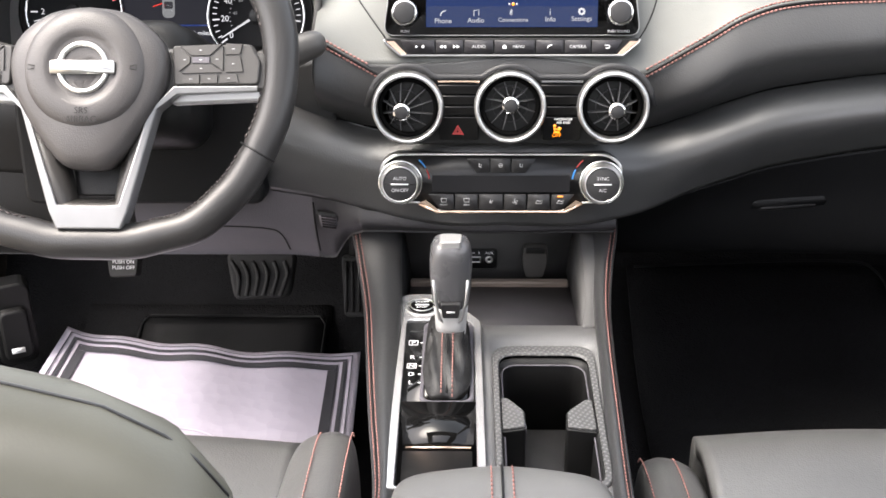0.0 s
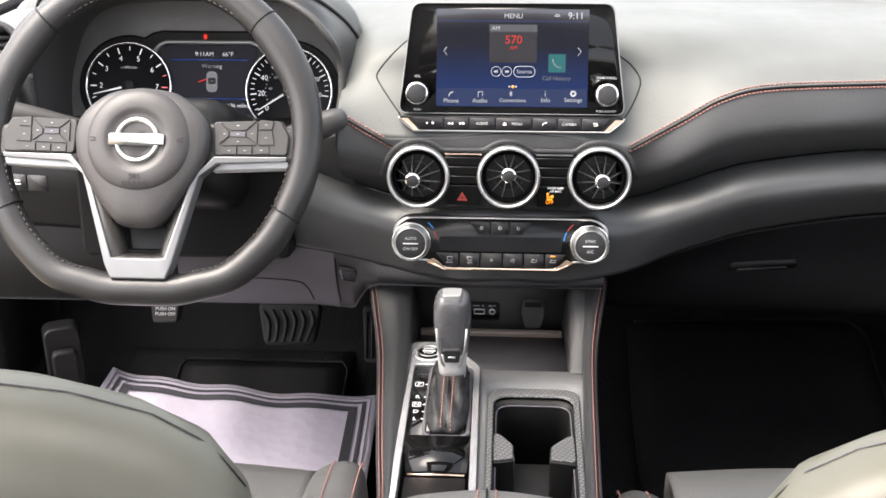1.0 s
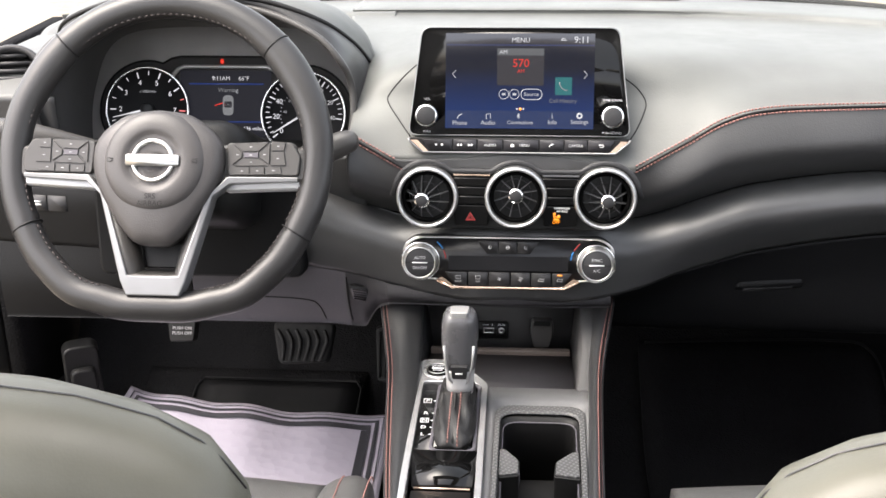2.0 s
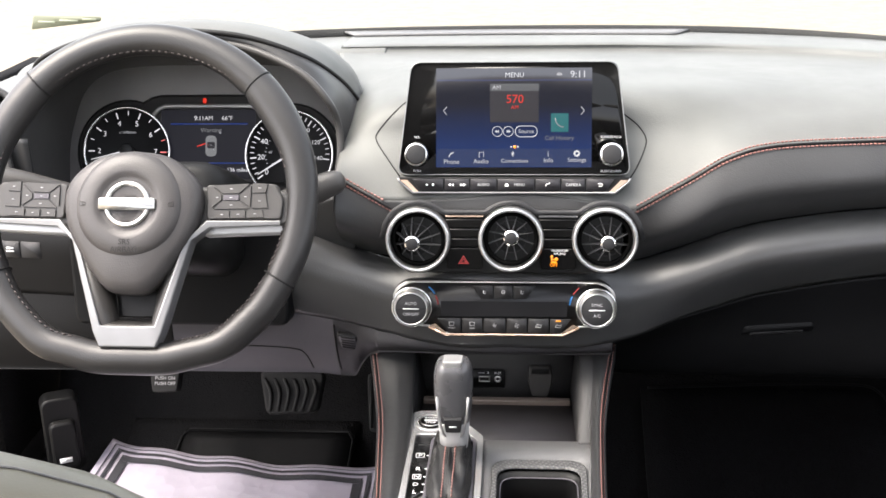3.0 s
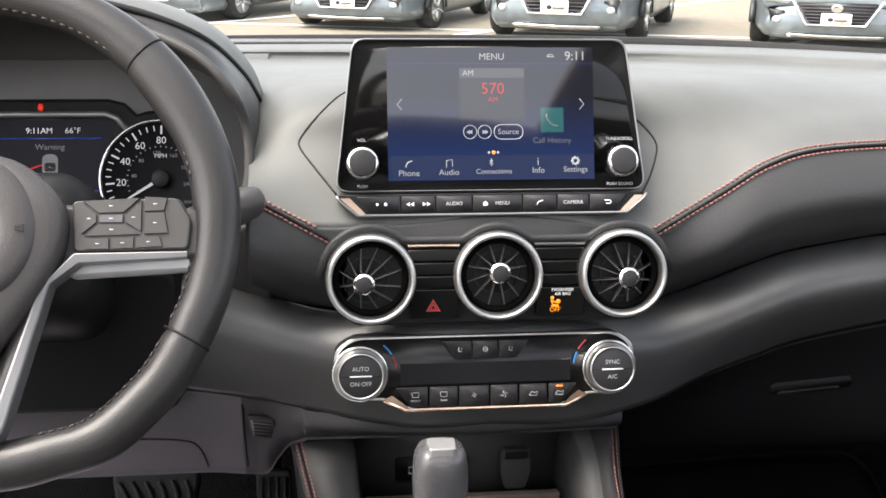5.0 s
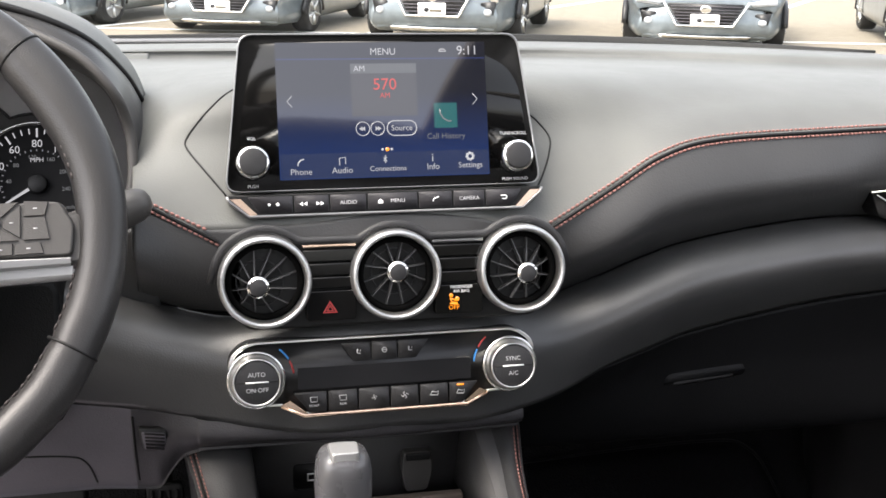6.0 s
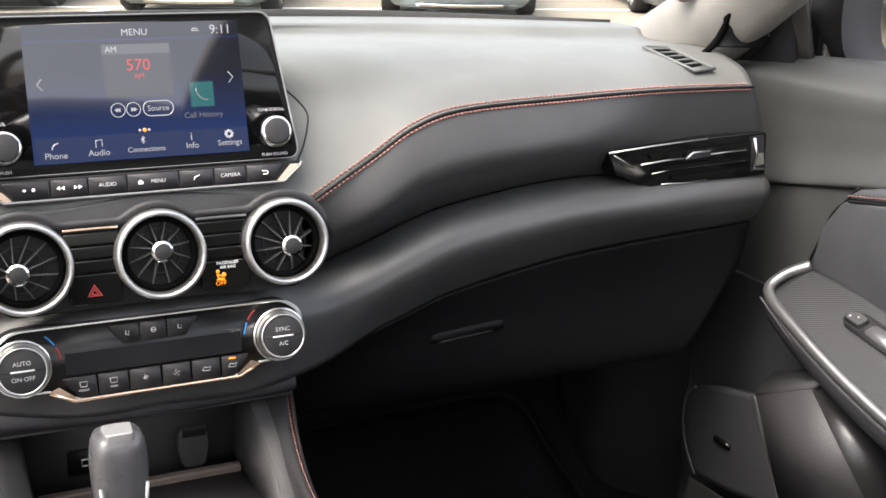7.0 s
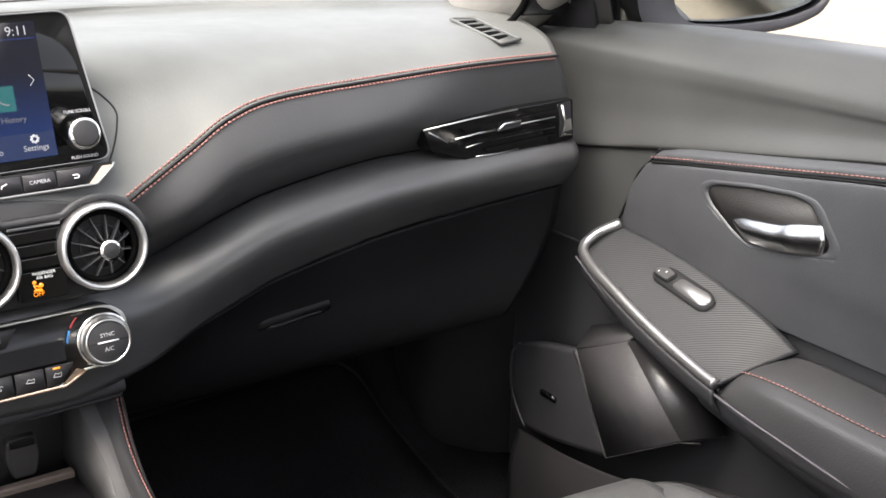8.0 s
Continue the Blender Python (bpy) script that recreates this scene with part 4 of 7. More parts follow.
            pts = [(x + .0305 * math.cos(radians(a0 + (a1 - a0) * i / 8)), .0005 + .0305 * math.sin(radians(a0 + (a1 - a0) * i / 8))) for i in range(9)]
            stroke(pts, .0016, m, mat, c, .0008, "temperature_mark")


make_climate()


# ---- centre console ----
def make_console():
    c = thing("center_console", (-.02, .95, 0.0), "charcoal centre console with leather side rolls and cupholders", "console")
    ys = (.70, .78, .88, .98, 1.06, 1.12, 1.17, 1.20)
    left_in = (-.104, -.106, -.109, -.112, -.114, -.117, -.119, -.121)
    left_out = (-.122, -.125, -.136, -.146, -.154, -.164, -.174, -.180)
    right_in = (.072, .075, .080, .085, .088, .090, .094, .097)
    right_out = (.091, .093, .097, .101, .1055, .113, .1225, .126)
    top = (.352, .352, .354, .358, .366, .381, .402, .416)
    for side, xin, xout in ((-1, left_in, left_out), (1, right_in, right_out)):
        rows = []
        for y, a, b, z in zip(ys, xin, xout, top):
            w = b - a
            rows.append([(a + .003 * side, y, z - .03), (a, y, z - .006), (a + .3 * w, y, z + .003), (a + .62 * w, y, z + .003), (b - .003 * side, y, z - .004), (b, y, z - .014), (b - .010 * side, y, z - .10), (b - .02 * side, y, 0.0)])
        roll = part("side_roll", loft(rows, 40, 6), ROLL_LEATHER, c, "black leather roll with red seam")
        for off, r in ((.0068, .0007), (.0014, .0007), (.0041, 0)):
            run = drape(roll, spline([(b - off * side, y, z) for y, a, b, z in zip(ys, xin, xout, top)], 120), (-.35 * side, 0, -1), .0006)
            if r:
                dashes(run, .0036, .0012, r, THREAD, roll)
            else:
                part("seam", tube(run, .0011, 6), DARK, roll)
    # deck round the cupholders
    hole_o = round_poly([(-.0205, .770), (.0775, .770), (.0815, 1.002), (-.0205, 1.002)], .022, 6)
    hole_i = round_poly([(-.0145, .776), (.0715, .776), (.0740, .985), (-.0145, .985)], .020, 6)
    big = round_poly([(-.032, .72), (.084, .72), (.092, 1.046), (-.030, 1.046)], .002, 6)
    part("deck", frame_plate(big, hole_o, .335, .349, Matrix()), DECK, c, "grey plastic deck")
    part("cup_trim", frame_plate(hole_o, hole_i, .3475, .3515, Matrix()), CARBON, c, "carbon-look rim round the cupholders", bevel=.002)
    well = [[(.029 + (x - .029) * u, .88 + (y - .88) * v, z) for x, y in hole_i] for u, v, z in ((.992, .996, .3465), (.965, .972, .3420), (.930, .952, .3405), (.915, .945, .3360), (.87, .91, .265))]
    part("cup_well", grid(well, close_u=True), DARK, c, "black cup well", thick=-.003)
    # block in paler grey, painting the lit stretch of the dark floor
    part("lit_cup_floor", block(.006, .785, .262, .046, .858, .300), DECK, c, "paler block painting the lit floor between the cup dividers", bevel=.004)
    part("cup_floor", prism([(.029 + (x - .029) * .95, .88 + (y - .88) * .96) for x, y in hole_i], .262, .267), PLASTIC, c, "dark cup well floor")
    # pale tube laid on the ledge paints its edge highlight
    part("well_highlight", tube([(x, y, z + .0004) for x, y, z in well[2]], .0009, 6, closed=True), PLASTIC_GREY, c, "pale tube painting the highlight on the well's edge")
    for o in ([(-.0145, .913), (-.008, .913), (.008, .890), (.008, .862), (-.0145, .857)], [(.0725, .911), (.066, .911), (.046, .889), (.044, .862), (.0725, .857)]):
        tab = part("cup_divider", prism(round_poly(o, .003, 4), .270, .3465), DARK, c, bevel=.002)
        cx, cy = sum(p[0] for p in o) / 5, sum(p[1] for p in o) / 5
        part("divider_cap", prism(round_poly([(cx + (x - cx) * .9, cy + (y - cy) * .9) for x, y in o], .003, 4), .3455, .3485), CARBON, tab, "carbon-look cap", bevel=.001)
    part("fillet", tube([(-.014, .905, .3475), (.0045, .884, .3475), (.0075, .866, .346), (.0065, .864, .30)], .0012, 6), PLASTIC_GREY, c)
    # tray under the stack
    part("tray_floor", prism([(-.118, 1.040), (.080, 1.040), (.070, 1.167), (-.110, 1.167)], .320, .332), STACK, c, "black rubber tray floor")
    part("tray_lip", block(-.110, 1.163, .318, .070, 1.173, .3385), TRAY_LIP, c, bevel=.002)
    part("tray_side", grid([[(.0745, 1.042, .3475), (.0800, 1.10, .372), (.0785, 1.21, .412)], [(.0735, 1.042, .331), (.0725, 1.10, .331), (.0705, 1.21, .331)]]), TRAY, c, "dark side wall of the tray", thick=-.003)
    part("deck_return", loft([[(.0745, 1.040, .3488), (.0800, 1.10, .3725), (.0785, 1.21, .4125)], [(.082, 1.040, .3495), (.0875, 1.10, .3745), (.089, 1.21, .4145)], [(.092, 1.040, .3490), (.095, 1.10, .3735), (.099, 1.21, .4130)]], 16, 4), TRAY, c, "deck rising beside the tray", thick=.003)
    part("tray_side", grid([[(-.121, 1.10, .372), (-.121, 1.21, .41)], [(-.116, 1.10, .33), (-.108, 1.21, .315)]]), PLASTIC, c, thick=.003)
    p = plane_frame((0, 1.205, .35), 0)
    part("back_panel", prism([(-.118, -.04), (.078, -.04), (.083, .062), (-.124, .062)], -.01, 0, p), TRAY, c, "grained black back panel")
    port = part("port_module", frame_plate(rounded(-.080, -.016, -.010, .0105, .004), rounded(-.079, -.015, -.011, .0095, .0035), 0, .0015, p), DARK, c)
    part("port_face", prism(rounded(-.079, -.015, -.011, .0095, .0035), -.002, .001, p), DARK, port)
    for x0 in (-.0675, -.0435):
        part("usb_port", frame_plate(rounded(x0, -.0075, x0 + .0145, .0005, .0008), rounded(x0 + .0015, -.006, x0 + .013, -.001, .0005), .0008, .0016, p), SATIN, port)
    part("jack", lathe([(.0045, .0008), (.0045, .0018), (.0022, .0018), (.0020, .0)], p @ Matrix.Translation((-.0195, -.0035, 0)), 20, cap=False), SATIN, port)
    lettering("AUX", -.0195, .005, .0032, p, WHITE, port, .0011)
    lettering("2", -.0315, .005, .0032, p, WHITE, port, .0011)
    stroke([(-.0445, .005), (-.036, .005)], .0006, p, WHITE, port, .0011)
    sock = part("socket_cover", prism(round_poly([(.018, .004), (.020, .018), (.047, .018), (.049, .004), (.049, -.006), (.044, -.024), (.023, -.024), (.018, -.006)], .004, 4), 0, .010, p, .001), STALK, c, "grey flip cover of the power socket", bevel=.0015)
    part("pull", block(.0225, .0095, .009, .0445, .0165, .0125, p), DARK, sock, bevel=.001)
    return c


make_console()


def make_armrest():
    a = thing("armrest", (-.018, .60, .30), "grey leather armrest lid with double red stitching", "armrest")
    rows = []
    for y, w, z in ((.40, .088, .385), (.60, .093, .392), (.70, .092, .391), (.742, .088, .388), (.761, .080, .378), (.767, .068, .362), (.765, .06, .33)):
        rows.append([(-.018 - w, y - .012, z - .045), (-.018 - w * .985, y - .010, z - .014), (-.018 - w * .85, y - .006, z - .003), (-.018 - w * .4, y, z), (-.018, y + .002, z + .001), (-.018 + w * .4, y, z), (-.018 + w * .85, y - .006, z - .003), (-.018 + w * .985, y - .010, z - .014), (-.018 + w, y - .012, z - .045)])
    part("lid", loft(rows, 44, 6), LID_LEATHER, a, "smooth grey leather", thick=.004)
    for dx in (-.0085, .0085):
        run = spline([(-.018 + dx, y + .002, z + .0012) for y, z in ((.45, .387), (.60, .393), (.70, .392), (.742, .389), (.759, .380))], 60)
        dashes(run, .0042, .0014, .0009, THREAD, a)
    part("seam", tube(spline([(-.018, y + .002, z + .0012) for y, z in ((.45, .387), (.60, .393), (.70, .392), (.742, .389), (.761, .379), (.7685, .362))], 30), .001, 6), DARK, a)
    part("box", block(-.095, .30, 0.0, .062, .735, .352), PLASTIC, a, bevel=.006)


make_armrest()


def make_shifter():
    s = thing("gear_shifter", (-.06, .98, .345), "gear lever with stitched boot in chrome-edged black panel", "gear lever")
    outline = [(-.116, .765), (-.117, 1.060), (-.1165, 1.096), (-.108, 1.102), (-.070, 1.102), (-.060, 1.086), (-.0315, 1.044), (-.029, .765)]
    inner = [(-.1065, .767), (-.1080, 1.038), (-.1075, 1.044), (-.1030, 1.046), (-.0500, 1.046), (-.0440, 1.042), (-.0385, 1.034), (-.0365, .767)]
    part("panel_rim", frame_plate(round_poly(outline, .006, 4), round_poly(inner, .004, 4), .338, .3555), RAIL, s, "bright satin silver panel edge", bevel=.0028, segments=3)
    part("panel", prism([(-.109, .885), (-.109, 1.048), (-.036, 1.048), (-.036, .885)], .338, .3520), GLOSS, s, "gloss black panel")
    # start button on the bright head of the panel
    k = Matrix.Translation((-.0930, 1.0720, .3550))
    part("button_ring", lathe([(.0185, -.002), (.0180, .0015), (.0165, .0015), (.0160, -.001)], k, 40, cap=False), SILVER, s)
    btn = part("start_button", lathe([(.0140, -.001), (.0138, .0030), (.0130, .0036)], k, 40), GLOSS, s, "black start button")
    part("button_trim", frame_plate(circle(0, 0, .0132), circle(0, 0, .0122), .003, .004, k), SATIN, btn)
    for w, y in (("START", .0052), ("STOP", -.0052)):
        lettering(w, 0, y, .0036, k, WHITE, btn, .0038)
    part("bar", block(-.0075, -.0012, .0037, .0075, .0012, .0041, k), WHITE, btn)
    # positions
    t = Matrix.Translation((0, 0, .3521))
    for w, y, framed in (("P", 1.004, 1), ("R", .976, 0), ("N", .960, 1), ("D", .945, 0), ("L", .930, 0)):
        lettering(w, -.0995, y, .0062, t, WHITE, s)
        part("tick", block(-.0925, y - .0007, 0, -.0885, y + .0007, .0003, t), WHITE, s)
        if framed:
            part("letter_frame", frame_plate(rounded(-.1042, y - .0046, -.0948, y + .0046, .001), rounded(-.1036, y - .0040, -.0954, y + .0040, .001), 0, .0003, t), WHITE, s)
    part("slot_mark", block(-.1035, 1.0260, 0, -.0900, 1.0272, .0004, t), PLASTIC, s)
    # sloping black plate and coin tray behind the boot
    part("rear_plate", grid([[(-.107, .893, .3555), (-.036, .893, .3555)], [(-.105, .864, .3535), (-.038, .864, .3535)], [(-.102, .835, .3495), (-.040, .835, .3495)]]), GLOSS, s, "flat gloss black plate", thick=.003)
    part("plate_edge", tube([(-.100, .833, .347), (-.042, .833, .347)], .0014, 8), COPPER, s)
    part("coin_tray", grid([[(-.102, .828, .347), (-.102, .745, .347), (-.041, .745, .347), (-.041, .828, .347)], [(-.098, .824, .318), (-.098, .745, .318), (-.045, .745, .318), (-.045, .824, .318)]], close_u=True, caps=True), DARK, s, "black coin tray")
    # gathered leather boot
    rows = []
    for i, (f, z, cy) in enumerate(((1.0, .353, .972), (.97, .358, .972), (.92, .362, .973), (.86, .366, .975), (.79, .370, .979), (.73, .3725, .983), (.68, .3745, .988), (.64, .3765, .992))):
        ring = []
        for j in range(48):
            a = j * math.tau / 48
            c, n = math.cos(a), math.sin(a)
            r = (abs(c) ** 4 + abs(n) ** 4) ** -.25
            fold = 1 + .09 * math.sin(i * 2.3 + 2.2 * n) * (1 if 0 < i < 7 else 0)
            ring.append((-.0645 + .0225 * f * r * c * fold, cy + .074 * (f if i < 4 else f * (1 - .14 * (i - 3))) * r * n, z + .0030 * math.sin(7 * a + 1.3 * i) * (1 if 0 < i < 7 else .2)))
        rows.append(ring)
    part("boot_seam", tube([(-.0645, .902, .3590), (-.0645, .920, .3665), (-.0645, .940, .3730), (-.0645, .960, .3770), (-.0645, .975, .379)], .0012, 6), DARK, s)
    boot = part("boot", grid(rows, close_u=True, caps=True), BOOT_LEATHER, s, "gathered black leather boot")
    part("boot_frame", frame_plate([(-.0645 + x, .972 + y) for x, y in rounded(-.0255, -.0785, .0255, .0725, .010)], [(-.0645 + x, .972 + y) for x, y in rounded(-.0215, -.0745, .0215, .0685, .008)], .350, .3540), PLASTIC_GREY, s, bevel=.001)
    for dx in (-.0052, .0052):
        run = drape(boot, [(-.0645 + dx, .900 + .082 * i / 50, .42) for i in range(51)], (0, 0, -1), .0010)
        dashes(run, .0034, .0011, .0008, THREAD, boot)
    # lever: chrome neck, grey knob with a bright cap
    rings = ((.372, .0150, .0150, 1.000), (.382, .0156, .0154, 1.001), (.393, .0163, .0158, 1.002), (.402, .0175, .0165, 1.003), (.414, .0190, .0180, 1.004), (.428, .0203, .0195, 1.005), (.442, .0208, .0205, 1.006), (.454, .0205, .0208, 1.006), (.462, .0193, .0195, 1.006), (.468, .0165, .0165, 1.006), (.471, .010, .010, 1.006))
    rows = []
    for z, a, b, cy in rings:
        rows.append([(-.0615 + a * math.copysign(abs(math.cos(t)) ** .75, math.cos(t)), cy - .004 + b * math.copysign(abs(math.sin(t)) ** .75, math.sin(t)), z) for t in (i * math.tau / 40 for i in range(40))])
    knob_mat = material("knob_grey", (0.07, 0.07, 0.073), 0.28, coat=.3)
    part("knob", grid(rows[3:], close_u=True, caps=True), knob_mat, s, "smooth dark grey knob")
    part("neck", grid(rows[:4], close_u=True, caps=True), material("neck_silver", (0.42, 0.42, 0.415), 0.3, metal=0.25, spec=0.5), s, "chrome neck")
    part("cap", prism([(-.0615 + x, 1.0 + y) for x, y in round_poly([(-.0115, -.0150), (.0115, -.0150), (.0125, .008), (-.0125, .008)], .004, 4)], .460, .4735, Matrix(), .002), SILVER, s, "silver top insert", bevel=.002)
    f = plane_frame((-.0615, .9815, .4015), -8)
    part("release_button", prism(round_poly([(-.0105, .010), (.0105, .010), (.0085, -.008), (-.0085, -.008)], .002, 4), -.004, .0022, f, .001), PLASTIC, s, "dark release button", bevel=.001)
    part("button_mark", block(-.0040, -.0006, .0022, .0040, .0012, .0027, f), WHITE, s)
    for k in (-1, 1):
        part("neck_wing", tube([f @ Vector(p) for p in ((k * .0165, .034, -.004), (k * .0150, .012, -.001), (k * .0110, -.010, .000), (k * .006, -.016, -.001))], .0015, 8), SILVER, s)


make_shifter()


# ---- steering wheel, column, cluster ----
def make_wheel():
    w = thing("steering_wheel", (-.397, 1.06, .633), "leather steering wheel with flat bottom and silver spokes", "steering wheel")
    m = plane_frame((-.397, 1.0587, .6325), 28, -1)
    knots = ((0, 0.1926), (30, 0.1905), (60, 0.1895), (90, 0.1895), (120, 0.1895), (150, 0.1905), (180, 0.1926), (205, 0.1954), (225, 0.2), (238, 0.2023), (252, 0.1963), (270, 0.1922), (288, 0.1963), (302, 0.2023), (315, 0.2), (335, 0.1954), (360, 0.1926))

    def r_at(a):
        a %= 360
        for (a0, r0), (a1, r1) in zip(knots, knots[1:]):
            if a0 <= a <= a1:
                f = (a - a0) / (a1 - a0)
                f = f * f * (3 - 2 * f)
                return r0 + (r1 - r0) * f
        return .1926

    n = 144
    rows = []
    for i in range(n):
        a = i * 360 / n
        c, s = math.cos(radians(a)), math.sin(radians(a))
        grip = .0172 + .0022 * math.exp(-((a - 35) / 16) ** 2) + .0022 * math.exp(-((a - 145) / 16) ** 2)
        seam = min(abs(a - q) for q in (45, 135, 210, 330))
        grip *= .955 if seam < 1.3 else 1
        r = r_at(a) - grip
        rows.append([m @ Vector(((r + grip * math.cos(t)) * c, (r + grip * math.cos(t)) * s, .0155 * math.sin(t) + .004)) for t in (k * math.tau / 20 for k in range(20))])
    part("rim", grid(rows, close_u=True, close_v=True), WHEEL_LEATHER, w, "grained dark leather rim")
    for q in (45, 135, 210, 330):
        grip = .0176
        r = r_at(q) - grip
        c, s = math.cos(radians(q)), math.sin(radians(q))
        part("rim_seam", tube([m @ Vector(((r + grip * math.cos(t)) * c, (r + grip * math.cos(t)) * s, .0155 * math.sin(t) + .004)) for t in (k * math.tau / 24 for k in range(24))], .0011, 6, closed=True, up=m.to_3x3() @ Vector((-s, c, 0))), DARK, w)
    for lo, hi in ((47, 133), (137, 170), (192, 208), (212, 250), (290, 328), (332, 350), (10, 43)):
        run = []
        for i in range(60):
            a = lo + (hi - lo) * i / 59
            r = r_at(a) - .0325
            run.append(m @ Vector((r * math.cos(radians(a)), r * math.sin(radians(a)), .0122)))
        dashes(run, .0046, .0026, .0009, GREY_THREAD, w)
    # spokes behind the pad
    part("spoke_body", prism(round_poly([(-.165, .004), (-.060, .008), (.060, .008), (.165, .004), (.166, -.034), (.075, -.036), (.055, -.060), (.0, -.095), (-.055, -.060), (-.075, -.036), (-.166, -.034)], .010, 4), -.006, .014, m), STALK, w, bevel=.004)
    # airbag pad, domed
    o = spline([(0, .043, 0), (.036, .037, 0), (.064, .016, 0), (.0735, -.008, 0), (.068, -.040, 0), (.050, -.072, 0), (.024, -.104, 0), (0, -.109, 0), (-.024, -.104, 0), (-.050, -.072, 0), (-.068, -.040, 0), (-.0735, -.008, 0), (-.064, .016, 0), (-.036, .037, 0), (0, .043, 0)], 57)[:-1]
    rows = [[m @ Vector((p.x * k, -.018 + (p.y + .018) * k, z)) for p in o] for k, z in ((1.0, .010), (1.0, .024), (.985, .029), (.94, .0335), (.86, .0365), (.7, .0395), (.45, .0415), (.2, .042))]
    pad_mat = material("pad_grey", (.047, .0435, .0425), .42, grain=.3, grain_size=.0012)
    part("airbag_pad", grid(rows, close_u=True, caps=True), pad_mat, w, "domed dark grey airbag pad")
    # maker's badge as a plain ring and bar
    b = m @ Matrix.Translation((0, -.017, .0418))
    part("pad_dome", lathe([(.0580, .0290), (.0575, .0345), (.0550, .0395), (.0500, .0430), (.0430, .0448), (.0365, .0454), (.0325, .0448), (.0300, .0425), (.0270, .0420), (.0005, .0420)], m @ Matrix.Translation((0, -.017, 0)), 64, cap=False), pad_mat, w, "round domed pad centre with a badge dish")
    part("badge", join(lathe([(.0245, 0), (.0240, .003), (.0215, .0036), (.0195, .002), (.0195, 0)], b, 48, cap=False), prism(round_poly([(-.0305, -.0062), (.0305, -.0062), (.0305, .0062), (-.0305, .0062)], .002, 4), .001, .0048, b, .001)), SATIN, w, "satin chrome ring and bar badge")
    lettering("SRS", 0, -.0570, .0060, m, DARK, w, .0458)
    lettering("AIRBAG", 0, -.0650, .0060, m, DARK, w, .0458)
    for k in (-1, 1):
        stroke([(k * .044, -.016), (k * .050, -.0145), (k * .050, -.0195), (k * .044, -.018)], .0008, m, DARK, w, .0452, "horn_mark")
    # silver V
    outer = [(-.1560, -.0335), (-.0820, -.0375), (-.0640, -.0520), (-.0370, -.1480), (-.0300, -.1640), (.0300, -.1640), (.0370, -.1480), (.0640, -.0520), (.0820, -.0375), (.1560, -.0335)]
    inner = [(-.1560, -.0290), (-.0790, -.0305), (-.0500, -.0580), (-.0215, -.1360), (-.0170, -.1410), (.0170, -.1410), (.0215, -.1360), (.0500, -.0580), (.0790, -.0305), (.1560, -.0290)]
    z0 = [.018, .023, .026, .022, .020, .020, .022, .026, .023, .018]
    mid = [(xo + (xi - xo) * f, yo + (yi - yo) * f) for (xo, yo), (xi, yi), f in zip(outer, inner, (1, 1, .55, .52, .95, .95, .52, .55, 1, 1))]
    rows = [[m @ Vector((x * .985, y * .985, z - .024)) for (x, y), z in zip(outer, z0)], [m @ Vector((x, y, z)) for (x, y), z in zip(outer, z0)], [m @ Vector((x, y, z + .002)) for (x, y), z in zip(mid, z0)], [m @ Vector((x, y, z - .004)) for (x, y), z in zip(mid, z0)]]
    part("spoke_trim", grid(rows, close_v=True), material("spoke_silver", (0.24, 0.24, 0.242), 0.38, metal=0.55), w, "satin silver V-shaped spoke trim", bevel=.0025, segments=3)
    sill = [(x * .60, y) for x, y in mid[2:8]]
    # flank greyed: the silver's shaded side is put into its colour
    part("spoke_flank", grid([[m @ Vector((x, y, z - .001)) for (x, y), z in zip(mid[2:8], z0[2:8])], [m @ Vector((x * .80, y + .003, z - .009)) for (x, y), z in zip(mid[2:8], z0[2:8])], [m @ Vector((x, y + .008, z - .024)) for (x, y), z in zip(sill, z0[2:8])]]), STALK, w, "inner flank of the spoke, silver's shade put into grey", thick=.002)
    part("spoke_recess", prism([(-.030, -.080), (.030, -.080), (.022, -.131), (-.022, -.131)], -.014, -.008, m), DARK, w, bevel=.002)
    for k in (-1, 1):
        face = [(k * .160, -.030), (k * .082, -.034), (k * .072, -.044), (k * .078, -.046), (k * .158, -.042)]
        part("spoke_underside", prism(face, .002, .012, m), SILVER, w, bevel=.003)
        # key pods
        pod = part("key_pod", prism(round_poly([(k * .074, .009), (k * .150, .0115), (k * .160, -.006), (k * .158, -.028), (k * .076, -.029)], .004, 4), .010, .0185, m, .002), STALK, w, bevel=.001)
        for pts in ([(.083, .008), (.123, .010), (.112, -.0005), (.094, -.001)], [(.083, .006), (.093, -.002), (.093, -.008), (.083, -.016)], [(.124, .008), (.124, -.015), (.113, -.008), (.113, -.002)], [(.085, -.0175), (.123, -.0165), (.112, -.0090), (.094, -.0090)], [(.0945, -.0022), (.1115, -.0022), (.1115, -.0078), (.0945, -.0078)], [(.126, .011), (.142, .010), (.140, .0005), (.126, .000)], [(.126, -.001), (.140, -.0005), (.143, -.016), (.126, -.0165)], [(.086, -.0195), (.102, -.0190), (.102, -.0270), (.086, -.0270)], [(.1035, -.019), (.119, -.0185), (.119, -.0265), (.1035, -.0270)], [(.1205, -.0185), (.137, -.018), (.139, -.0255), (.1205, -.0265)]):
            key = part("key", prism([(k * x, y) for x, y in pts], .0180, .0202, m, .0005), PLASTIC_GREY if abs(pts[0][0] - .0945) < .0001 else STALK, pod, smooth=False)
            cx, cy = sum(p[0] for p in pts) / 4, sum(p[1] for p in pts) / 4
            part("mark", block(k * cx - .0014, cy - .0004, .0202, k * cx + .0014, cy + .0004, .0204, m), GREY_PRINT, key)


make_wheel()


